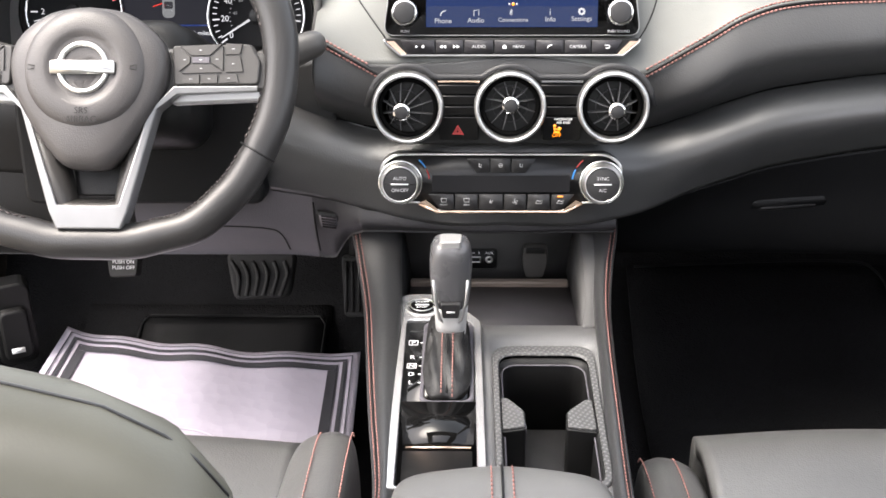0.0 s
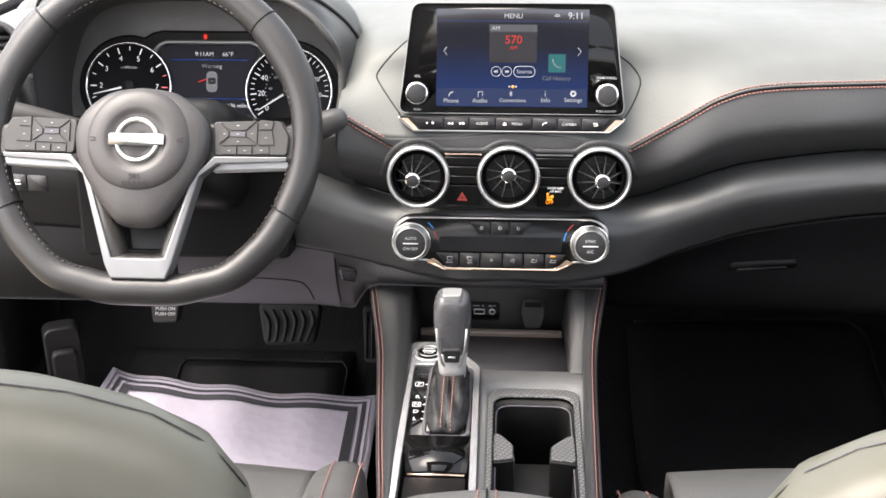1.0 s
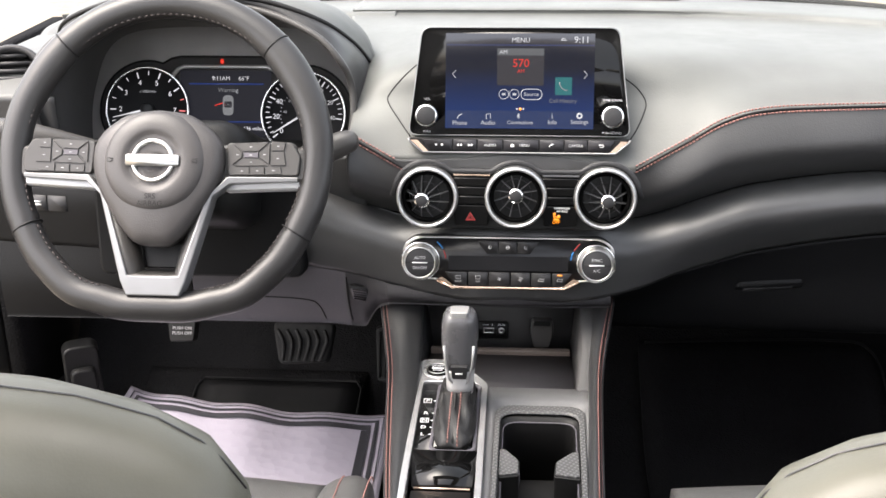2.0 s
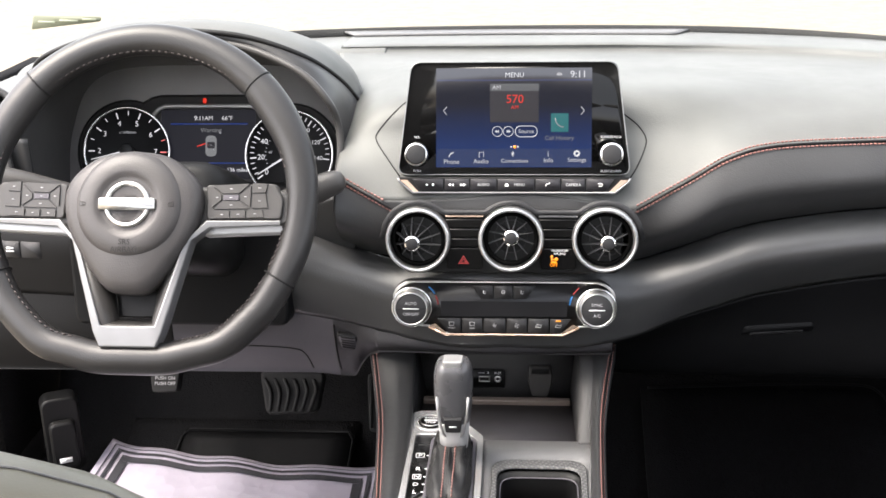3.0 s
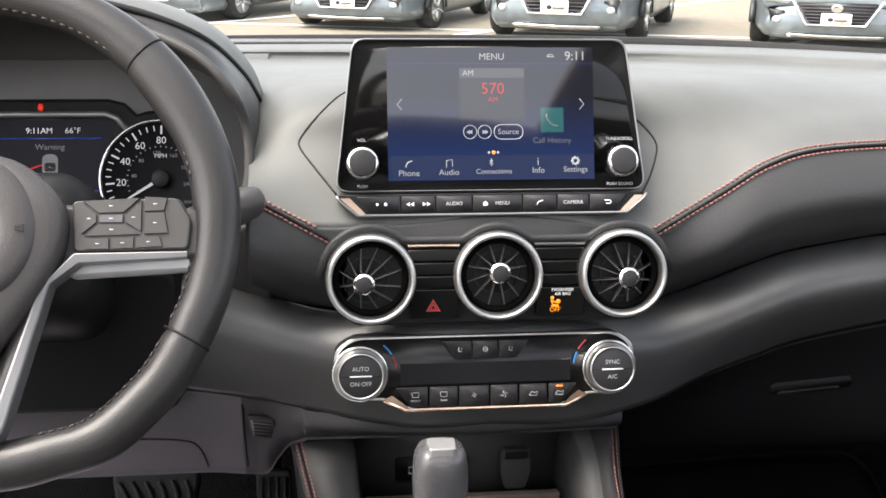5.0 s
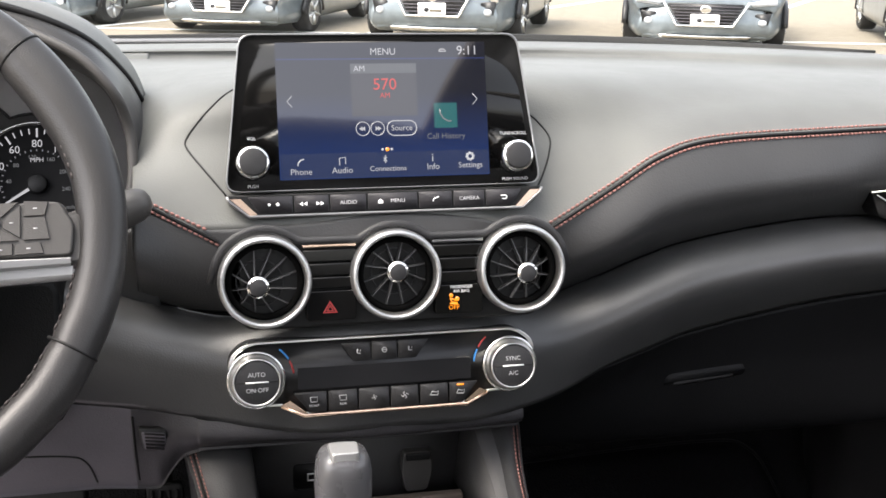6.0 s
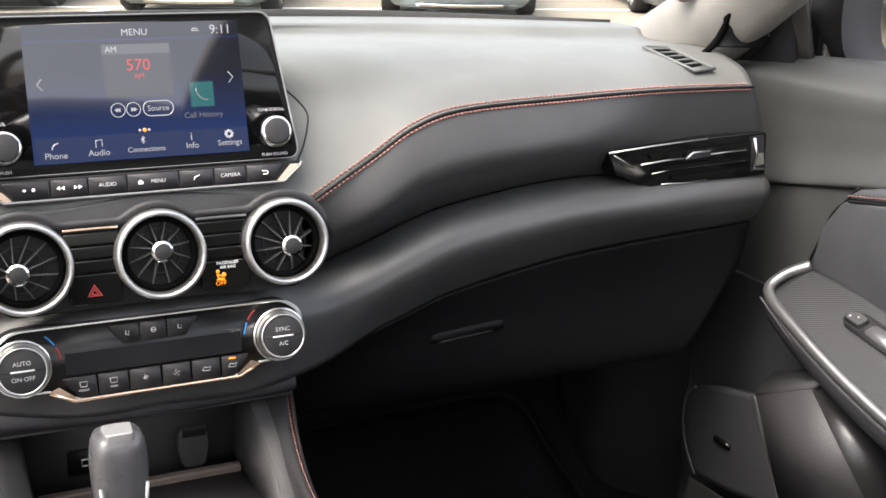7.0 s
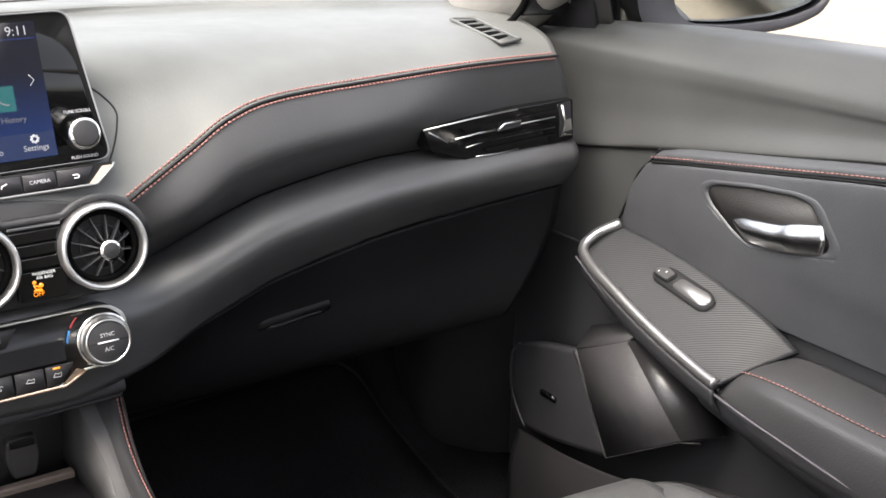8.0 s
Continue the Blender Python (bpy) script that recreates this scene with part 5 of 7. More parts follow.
def make_column():
    c = thing("steering_column", (-.39, 1.15, .57), "black steering column shroud with two stalks", "steering column")
    ax = plane_frame((-.39, 1.10, .610), 25)
    rows = [[ax @ Vector((x * k, y * k, z)) for x, y in rounded(-.075, -.075, .075, .050, .03, 7)] for k, z in ((.75, .015), (.95, .0), (1.0, -.06), (1.0, -.16))]
    part("shroud", grid(rows, close_u=True, caps=True), DARK, c, "black plastic shroud")
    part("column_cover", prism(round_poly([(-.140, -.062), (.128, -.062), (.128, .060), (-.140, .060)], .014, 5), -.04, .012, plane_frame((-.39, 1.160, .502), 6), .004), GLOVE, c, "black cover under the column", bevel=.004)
    for k, words in ((1, 0), (-1, 1)):
        path = [(-.39 + k * .06, 1.155, .592), (-.39 + k * .115, 1.147, .596), (-.39 + k * .160, 1.143, .611), (-.395 + k * .188, 1.146, .620), (-.395 + k * .204, 1.149, .623)]
        if words:
            path = [(-.45, 1.155, .596), (-.50, 1.147, .604), (-.56, 1.138, .620), (-.61, 1.132, .634), (-.64, 1.130, .642)]
        st = part("stalk", tube(spline(path, 16), [.010, .010, .0105, .011, .012, .013, .014, .0150, .0155, .0155, .0150, .0145, .0138, .0125, .0100, .0045], 20), STALK, c, "charcoal stalk with a swollen tip")
        if words:
            for i in range(4):
                part("mark", block(-.600 + i * .012, 1.1165, .628 - i * .0035, -.594 + i * .012, 1.1200, .634 - i * .0035), WHITE, st)


make_column()


def make_cluster():
    c = thing("instrument_cluster", (-.40, 1.31, .60), "instrument cluster with two round dials and lit display", "instrument cluster")
    m = plane_frame((-.424, 1.391, .6195), 20) @ Matrix.Scale(1.08, 4)
    # pale grey stands in for light missing under the hood
    part("backplate", prism(round_poly([(-.215, -.11), (.205, -.11), (.20, -.02), (.178, .060), (.13, .088), (-.13, .088), (-.190, .06), (-.215, -.02)], .02, 5), -.03, -.004, m), material("cluster_surround", (.38, .37, .365), .55, grain=.3, grain_size=.0014), c, "surround of the dials, paled for missing light")
    def arc(cx, cy, a0, a1, n=18):
        return [(cx + .0635 * math.cos(radians(a0 + (a1 - a0) * i / n)), cy + .0635 * math.sin(radians(a0 + (a1 - a0) * i / n))) for i in range(n + 1)]
    brow = arc(-.0930, -.0254, 215, 72) + [(-.062, .0415), (-.050, .0440), (.066, .0440), (.080, .0405)] + arc(.1130, -.0300, 110, -30)
    part("bezel", prism(brow + [(.168, -.10), (-.145, -.10)], -.006, -.0012, m), material("bezel_grey", (.07, .068, .068), .5, grain=.3, grain_size=.0014), c, "dark raised bezel that follows the dials")
    part("bezel_gap", tube([m @ Vector((x, y, -.001)) for x, y in brow], .0016, 6), DARK, c)
    part("display_frame", tube([m @ Vector(p) for p in ((-.0600, .0185, .002), (-.0520, .0270, .003), (-.0440, .0305, .003), (.0640, .0305, .003), (.0740, .0265, .003), (.0830, .0160, .002))], .0030, 8), SILVER, c, "silver display arch")
    part("display", prism([(-.050, -.060), (.070, -.060), (.070, .026), (-.050, .026)], -.004, .000, m), CLUSTER_DISPLAY, c, "dark lit display", smooth=False)
    for y in (.0085, -.0405):
        part("blue_line", block(-.038, y - .0007, 0, .060, y + .0009, .0005, m), LIT_BLUE, c)
    for words, x, y, h in (("9:11AM", .004, .0155, .0055), ("66\u00b0F", .034, .0155, .0055), ("Warning", .0135, .0005, .0055), ("136 miles", .047, -.0490, .0050), ("P", .012, -.0470, .0065)):
        lettering(words, x, y, h, m, LIT_GREY if words == "Warning" else LIT_WHITE, c, .0006)
    part("car_picture", prism(rounded(.0065, -.032, .0205, -.006, .005), 0, .0006, m), LIT_GREY, c)
    part("car_picture", prism(rounded(.0085, -.022, .0185, -.014, .002), .0006, .0008, m), LIT_PANEL, c)
    stroke([(.0065, -.016), (-.004, -.0195)], .0014, m, LIT_RED, c, .0008, "door_mark")
    part("warning_lamp", prism(rounded(.0030, .0345, .0072, .0410, .002), -.002, .001, m), LIT_RED, c)
    for cx, cy, marks, angles, needle in ((-.0930, -.0254, "012345678", (252, -38), 193), (.1130, -.0300, ("0", "20", "40", "60", "80", "100", "120", "140"), (217, -7), 212)):
        r = .0545
        k = m @ Matrix.Translation((cx, cy, 0))
        dial = part("dial", lathe([(.0005, .0004), (r - .004, .0004), (r - .002, .003), (r, .004)], k, 56, cap=False), DIAL, c, "black dial face")
        part("dial_ring", lathe([(r - .0022, .002), (r - .001, .0052), (r + .0012, .0052), (r + .0018, 0)], k, 64, cap=False), CHROME, dial, "bright dial ring")
        steps = (len(marks) - 1) * (2 if len(marks) > 8.5 else 4)
        for i in range(steps + 1):
            a = radians(angles[0] + (angles[1] - angles[0]) * i / steps)
            big = i % (2 if len(marks) > 8.5 else 4) == 0
            r0, r1 = (r - .0125 if big else r - .0095), r - .0045
            d, n = Vector((math.cos(a), math.sin(a))), Vector((-math.sin(a), math.cos(a))) * (.0008 if big else .0005)
            red = len(marks) > 8.5 and i >= steps - 3
            part("tick", prism([tuple(d * r0 - n), tuple(d * r1 - n), tuple(d * r1 + n), tuple(d * r0 + n)], .0006, .0010, k), LIT_RED if red else LIT_WHITE, dial, smooth=False)
        for i, w in enumerate(marks):
            a = radians(angles[0] + (angles[1] - angles[0]) * i / (len(marks) - 1))
            lettering(w, (r - .0185) * math.cos(a), (r - .0185) * math.sin(a), .0068 if len(w) < 3 else .0055, k, LIT_WHITE, dial, .0008)
        if len(marks) < 8.5:
            lettering("MPH", 0, .0215, .0042, k, LIT_WHITE, dial, .0008)
            for i, w in enumerate(("0", "40", "80", "120", "160", "200", "240")):
                a = radians(210 - 222 * i / 6)
                lettering(w, .0245 * math.cos(a), .0245 * math.sin(a), .0036, k, LIT_GREY, dial, .0008)
            for i in range(25):
                a = radians(210 - 222 * i / 24)
                part("small_tick", prism([(.0295 * math.cos(a + q), .0295 * math.sin(a + q)) for q in (-.015, .015)] + [(.0312 * math.cos(a + q), .0312 * math.sin(a + q)) for q in (.015, -.015)], .0006, .0010, k), LIT_GREY, dial, smooth=False)
            lettering("km/h", .026, -.0215, .0036, k, LIT_GREY, dial, .0008)
        else:
            lettering("x1000r/min", 0, .0235, .0034, k, LIT_GREY, dial, .0008)
        a = radians(needle)
        d, n = Vector((math.cos(a), math.sin(a))), Vector((-math.sin(a), math.cos(a)))
        part("needle", prism([tuple(d * .008 - n * .0013), tuple(d * (r - .008) - n * .0004), tuple(d * (r - .008) + n * .0004), tuple(d * .008 + n * .0013)], .003, .0045, k), LIT_WHITE, dial, "white needle", smooth=False)
        part("hub", lathe([(.0088, .001), (.0086, .006), (.0070, .0072)], k, 28), PLASTIC, dial)
    return c


make_cluster()


def make_hood():
    """The cowl round the cluster: outer hood, inner funnel and textured cheeks."""
    h = thing("cluster_hood", (-.40, 1.25, .70), "grey soft-touch hood arched over the instrument cluster", "dashboard hood")

    def whole(half):
        """Both halves of a curve given from its foot on the right to the top."""
        return half + [(-.82 - x, y, z) for x, y, z in reversed(half[:-1])]

    rim = [(-.212, 1.205, .600), (-.206, 1.215, .635), (-.208, 1.222, .670), (-.220, 1.215, .703), (-.255, 1.228, .734), (-.328, 1.250, .759), (-.41, 1.255, .766)]
    edge = [(-.186, 1.200, .602), (-.187, 1.270, .640), (-.1986, 1.345, .668), (-.215, 1.300, .707), (-.250, 1.255, .745), (-.322, 1.252, .770), (-.41, 1.252, .777)]
    seat = [(-.215, 1.375, .545), (-.213, 1.380, .600), (-.218, 1.390, .640), (-.234, 1.405, .682), (-.268, 1.412, .712), (-.330, 1.415, .724), (-.41, 1.415, .727)]
    back = [(-.2005, 1.372, .677), (-.214, 1.380, .704), (-.250, 1.360, .741), (-.322, 1.340, .766), (-.41, 1.335, .772)]
    rear = [(-.222, 1.46, .682), (-.240, 1.50, .690), (-.275, 1.53, .694), (-.330, 1.53, .698), (-.41, 1.53, .699)]
    lift = [tuple(Vector(a).lerp(Vector(b), .35) + Vector((0, 0, .008 if i else 0))) for i, (a, b) in enumerate(zip(edge[2:], back))]
    part("visor", loft([whole(edge[2:]), whole(lift), whole(back), whole(rear)], 60, 6), PAD, h, "soft-touch visor in the same glare-paled grey", thick=.002)
    # dark tube drawn for the shadow gap below the visor
    part("visor_shadow_gap", tube(spline(whole([(x, y - .001, z) for x, y, z in edge[2:]]), 70), .0035, 8), DARK, h, "dark tube painting the shadow gap under the visor")
    part("cheek", loft([whole(rim), [tuple((Vector(a) + Vector(b)) / 2 + Vector((.004, -.003, 0))) for a, b in zip(whole(rim), whole(edge))], whole(edge)], 80, 6), CARBON_FINE, h, "textured inner cheek", thick=.002)
    part("rim", tube(spline(whole(rim), 70), .0045, 8), STALK, h, "dark grey rim")
    part("funnel", loft([whole(rim), [tuple((Vector(a) + Vector(b)) / 2 + Vector((0, 0, .004))) for a, b in zip(whole(rim), whole(seat))], whole(seat), [(-.41 + (x + .41) * .97, y + .012, z - .055) for x, y, z in whole(seat)]], 80, 6), FUNNEL, h, "dark grey inner funnel", thick=-.003)
    part("sill", loft([[(-.60, 1.20, .585), (-.20, 1.20, .585)], [(-.60, 1.42, .545), (-.20, 1.42, .545)]], 8, 3), DARK, h, thick=.006)


make_hood()


# ---- seats ----
def make_seat(name, side, label):
    """Leather bucket seat; side -1 driver, 1 passenger."""
    cx, dz = (-.395, 0.0) if side < 0 else (.362, -.028)
    s = thing(name, (cx, .7, 0.0), label, "car seat")
    k = 1 if side < 0 else -1   # towards the middle of the car

    def x(v):
        return cx + k * v

    # cushion: middle and two bolsters
    ys = (.40, .60, .78, .88, .925, .945, .940)
    rise = (0, 0, .006, .014, .016, .014, 0) if side > 0 else (0,) * 7   # the empty seat is raised higher in front
    zs = [z + dz * .2 + e for z, e in zip((.205, .250, .288, .298, .290, .270, .20), rise)]
    part("cushion", loft([[(cx - .185, y, z - .008), (cx - .09, y, z), (cx, y, z + .002), (cx + .09, y, z), (cx + .185, y, z - .008)] for y, z in zip(ys, zs)], 24, 5), LEATHER_SEAT, s, "black leather cushion", thick=.02)
    for b in (1, -1):
        rows = []
        out = -.03 if side > 0 and b > 0 else 0.0
        for y, z, f in ((.40, .33, 1), (.60, .335, 1), (.78, .330, 1), (.86, .322, 1), (.905, .310, .95), (.925, .285, .85), (.928, .20, .8)):
            z += dz
            rows.append([(cx + out + dx, y, zz) for dx, y, zz in ((b * .178, y, z - .035), (b * .190, y, z - .012), (b * (.190 + .020 * f), y, z - .001), (b * (.190 + .042 * f), y, z), (b * (.190 + .056 * f), y, z - .018), (b * (.190 + .058 * f), y, z - .10), (b * .235, y, .10))])
        bol = part("bolster", loft(rows, 30, 5), LEATHER_SEAT, s, "leather side bolster with red stitching", thick=.01)
        for q in (.2095, .2405):
            dashes(spline([(cx + out + b * q, y, z + dz) for y, z in ((.42, .3305), (.60, .3355), (.78, .3305), (.86, .3225), (.907, .3095), (.922, .294))], 60), .0042, .0016, .0009, THREAD, bol)
    part("base", block(cx - .20, .42, 0.0, cx + .20, .88, .22), DARK, s, bevel=.02)
    # back: thick shell with round shoulders
    rows = []
    for z, yf, yb, w in ((.20, .52, .36, .215), (.34, .51, .345, .235), (.48, .47, .335, .243), (.58, .45, .335, .246), (.625, .445, .34, .240), (.655, .44, .345, .222), (.675, .432, .352, .190), (.688, .425, .362, .145), (.694, .418, .375, .09), (.696, .412, .385, .04)):
        ring = []
        for i in range(40):
            a = i * math.tau / 40
            c, n = math.cos(a), math.sin(a)
            xx = w * math.copysign(abs(c) ** .55, c)
            yy = (yf + yb) / 2 + (yf - yb) / 2 * math.copysign(abs(n) ** .7, n)
            ring.append((cx + xx, yy, z))
        rows.append(ring)
    lower, shift = (.006, .006) if side < 0 else (-.005, .014)
    rows = [[(x_ + shift, y_, z_ + lower) for x_, y_, z_ in r] for r in rows]
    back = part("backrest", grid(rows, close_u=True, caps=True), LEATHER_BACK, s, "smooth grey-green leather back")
    # seams over the shoulders
    for drop in (.009,):
        pts = []
        for i in range(41):
            v = -.238 + .476 * i / 40
            pts.append((cx + shift + v, .405 - drop, .74))
        run = drape(back, pts, (0, .05, -1), .0004)
        if len(run) > 4:
            part("seam", tube(run, .0008, 6), ROLL_LEATHER, s)


make_seat("driver_seat", -1, "driver's seat in dark leather with red-stitched bolsters")
make_seat("passenger_seat", 1, "passenger's seat in dark leather with red-stitched bolsters")


# ---- driver's footwell ----
def make_footwell():
    mat_ = thing("floor_mat", (-.42, 1.3, .03), "black carpet floor mat with a bound edge", "floor mat")
    part("mat", loft([[(-.62, y, z), (-.25, y, z)] for y, z in ((.95, .030), (1.25, .035), (1.42, .060), (1.54, .10))], 10, 5), CARPET, mat_, thick=.008)
    part("heel_pad", loft([[(-.53, y, z), (-.255, y, z)] for y, z in ((1.30, .050), (1.42, .072), (1.505, .096))], 8, 4), GLOVE, mat_, thick=.006)
    part("binding", tube([(-.53, 1.30, .054), (-.53, 1.42, .076), (-.53, 1.49, .094), (-.52, 1.505, .100), (-.265, 1.505, .100), (-.255, 1.49, .094), (-.255, 1.42, .076), (-.255, 1.30, .054)], .002, 6), GLOVE, mat_)
    pm = thing("floor_mat", (.42, 1.3, .03), "black carpet floor mat in the passenger's footwell", "floor mat")
    part("mat", loft([[(.20, y, z), (.60, y, z)] for y, z in ((.95, .030), (1.25, .035), (1.42, .062), (1.58, .15))], 10, 5), CARPET, pm, thick=.008)
    part("binding", tube(spline([(.21, 1.57, .152), (.50, 1.58, .158), (.575, 1.56, .148), (.590, 1.47, .098), (.600, 1.30, .048), (.603, 1.0, .038)], 40), .002, 6), GLOVE, pm)
    # paper protector with printed border
    p = thing("paper_mat", (-.42, 1.25, .06), "white paper floor protector with a black printed border", "paper mat")

    def at(u, v, lift=0.0):
        """u across, v away from the seat, both 0 to 1."""
        c = [Vector((-.655, 1.02, .045)), Vector((-.190, 1.00, .045)), Vector((-.640, 1.484, .083)), Vector((-.197, 1.416, .076))]
        q = c[0].lerp(c[1], u).lerp(c[2].lerp(c[3], u), v)
        q.y -= .026 * v * math.sin(math.pi * min(u * 1.15, 1.0))
        q.z += .004 * math.sin(u * 9 + v * 4) * v + .003 * math.sin(u * 23 + v * 3) * v + lift + .012
        return q

    def sheet(u0, v0, u1, v1, lift, n=24):
        return grid([[at(u0 + (u1 - u0) * i / n, v0 + (v1 - v0) * j / n, lift) for i in range(n + 1)] for j in range(n + 1)])

    part("sheet", sheet(0, 0, 1, 1, 0, 40), PAPER, p, "creased white paper", thick=.0015)
    for a, b, t in ((.022, .026, 0), (.040, .054, 0), (.068, .076, 0), (.076, .100, 0)):
        bm = join(sheet(a, 1 - b, 1 - a, 1 - a, .002), sheet(a, .02, b, 1 - b, .002), sheet(1 - b, .02, 1 - a, 1 - b, .002))
        part("border", bm, INK, p, "black printed border")
    arc = [at(.47 + .22 * math.cos(q), .40 + .16 * math.sin(q), .0022) for q in (math.pi * (.15 + .8 * i / 24) for i in range(25))]
    part("printed_arc", tube(arc, .0010, 5), material("pale_grey_ink", (.36, .34, .38), .6), p, "thin printed arc")
    # pedals
    br = thing("brake_pedal", (-.33, 1.42, .2), "wide black rubber brake pedal with raised ribs", "pedal")
    f = plane_frame((-.333, 1.42, .208), 25)
    pad = part("pad", prism(round_poly([(-.050, .036), (.053, .036), (.043, -.027), (-.038, -.032)], .012, 5), -.012, .002, f, .003), RUBBER, br, bevel=.003)
    for i in range(6):
        part("rib", tube(spline([f @ Vector(q) for q in ((-.040 + i * .0148, .024, .002), (-.031 + i * .0140, .008, .004), (-.029 + i * .0128, -.006, .004), (-.031 + i * .0118, -.024, .002))], 10), .0030, 6), RUBBER, pad)
    part("arm", tube([(-.333, 1.44, .22), (-.34, 1.52, .33), (-.34, 1.56, .45)], .010, 8), DARK, br)
    pk = thing("parking_brake_pedal", (-.52, 1.42, .22), "small black foot brake pedal with white print", "pedal")
    f = plane_frame((-.522, 1.42, .222), 20)
    part("pad", prism(round_poly([(-.026, .022), (.024, .022), (.020, -.012), (-.022, -.014)], .006, 4), -.014, .002, f, .003), RUBBER, pk, bevel=.003)
    lettering("PUSH ON", .0, .010, .0052, f, GREY_PRINT, pk, .0025)
    lettering("PUSH OFF", .0, .002, .0052, f, GREY_PRINT, pk, .0025)
    part("arm", tube([(-.522, 1.43, .23), (-.53, 1.53, .33), (-.53, 1.58, .45)], .010, 8), DARK, pk)
    ac = thing("accelerator_pedal", (-.20, 1.44, .18), "tall black accelerator pedal", "pedal")
    f = plane_frame((-.203, 1.44, .185), 20)
    part("pad", prism(round_poly([(-.020, .045), (.022, .045), (.024, -.045), (-.016, -.045)], .008, 4), -.010, .002, f, .002), RUBBER, ac, bevel=.002)
    for i in range(4):
        part("rib", block(-.014 + i * .009, -.036, .002, -.011 + i * .009, .036, .005, f), RUBBER, ac)
    part("arm", tube([(-.203, 1.45, .2), (-.203, 1.53, .33), (-.203, 1.58, .45)], .010, 8), DARK, ac)
    # bonnet release on the kick panel
    hr = thing("bonnet_release", (-.68, 1.42, .13), "black bonnet release lever on the kick panel", "lever")
    f = plane_frame((-.682, 1.40, .142), 0, 25)
    part("surround", prism(rounded(-.028, -.065, .028, .065, .014), -.03, 0, f, .002), DARK, hr, bevel=.003)
    part("lever", prism(rounded(-.020, -.052, .020, .030, .010), 0, .012, f, .003), DARK, hr, bevel=.003)
    part("mark", block(-.010, -.038, .012, .008, -.030, .0126, f), WHITE, hr)


make_footwell()


# ---- passenger door ----
def make_door():
    d = thing("door_1", (.74, 1.0, .3), "closed passenger door with armrest, handle and window switch", "door", kind="structure")
    ys = (1.40, 1.27, 1.13, .95, .80, .55, .30)
    belt = (.664, .675, .684, .691, .695, .700, .702)
    edge = (.525, .532, .558, .588, .612, .640, .66)
    crease = (.642, .645, .648, .651, .652, .654, .656)
    upper = [[(.90, y, z - .012) for y, z in zip(ys, belt)], [(.800, y, z) for y, z in zip(ys, belt)], [(.772, y, z - .009) for y, z in zip(ys, belt)], [(.753, y, z + .008) for y, z in zip(ys, crease)],
             [(.7495, y, z - .008) for y, z in zip(ys, crease)], [(.7515, y, (z * 2 + e) / 3) for y, z, e in zip(ys, crease, edge)], [(.750, y, (z + e * 2) / 3) for y, z, e in zip(ys, crease, edge)], [(.741, y, e) for y, e in zip(ys, edge)], [(.745, y, e - .003) for y, e in zip(ys, edge)]]
    upper[0][0] = (.90, 1.40, .652)
    part("upper_trim", loft(upper, 50, 6), DOOR, d, "grey soft upper trim", thick=.004)
    part("trim_gap", tube([(.744, y, e - .004) for y, e in zip(ys, edge)], .003, 6), DARK, d)
    mid = [[(.745, y, e - .004) for y, e in zip(ys, edge)], [(.748, y, e - .06) for y, e in zip(ys, edge)], [(.752, y, .43) for y in ys], [(.755, y, .40) for y in ys]]
    # cut off from the panel above and darkened for its shade
    part("lower_panel", loft([[(.755, y, .40) for y in ys], [(.755, y, .34) for y in ys], [(.750, y, .2) for y in ys], [(.748, y, 0.0) for y in ys]], 50, 6), DOOR_LOW, d, "lower door panel, shade put into its darker plastic", thick=.004)
    hollow = [(-.074, .011), (-.062, .020), (-.006, .029), (.042, .034), (.061, .032), (.069, .026), (.091, -.003), (.088, -.014), (.046, -.023), (-.010, -.033), (-.031, -.024), (-.065, -.002)]
    hy, hz = .968, .518   # middle of the handle hollow

    def pierced(bm):
        """The skin with the handle's hollow cut through it."""
        def inside(y, z):
            x, z, odd = (hy - y) / 1.1, (z - hz) / 1.1, False
            for (x0, z0), (x1, z1) in zip(hollow, hollow[1:] + hollow[:1]):
                if (z0 > z) != (z1 > z) and x < x0 + (z - z0) / (z1 - z0) * (x1 - x0):
                    odd = not odd
            return odd
        bmesh.ops.delete(bm, geom=[f for f in bm.faces if inside(f.calc_center_median().y, f.calc_center_median().z)], context="FACES")
        rim = [Vector((hy - x * 1.1, hz + z * 1.1)) for x, z in round_poly(hollow, .008, 5)]
        for v in bm.verts:
            p = Vector((v.co.y, v.co.z))
            if v.is_boundary and abs(p.x - hy) < .11 and abs(p.y - hz) < .045:   # draw the cut edge onto the outline
                best = min((geometry.intersect_point_line(p, a, b) + (a, b) for a, b in zip(rim, rim[1:] + rim[:1])), key=lambda q: (q[2].lerp(q[3], min(max(q[1], 0), 1)) - p).length)
                q = best[2].lerp(best[3], min(max(best[1], 0), 1))
                if (q - p).length < .0045:
                    v.co.y, v.co.z = q
        return bm
    part("panel", pierced(loft(mid, 160, 10)), DOOR, d, "dark grained door panel", thick=.004)
    # leather insert with stitched top
    iy = (1.125, 1.07, .95, .80, .55, .30)
    ie = (.556, .566, .585, .608, .636, .656)

    def front(z):
        return max(1.182 - (z - .455) * .45 - max(z - .52, 0) * .5, 1.12)

    def band(x, drop, z=None):
        row = [(x, y, (e - drop) if z is None else z) for y, e in zip(iy, ie)]
        row[0] = (x + .004, front(row[0][2]), row[0][2])
        return row
    ins = [band(.741, 0), band(.7345, .006), band(.7340, .013), band(.7375, .017), band(.7335, .022), band(.7325, .05), band(.734, 0, .48), band(.740, 0, .445), band(.748, 0, .40)]
    part("insert", pierced(loft(ins, 320, 18)), DOOR_LEATHER, d, "black leather insert", thick=.004)
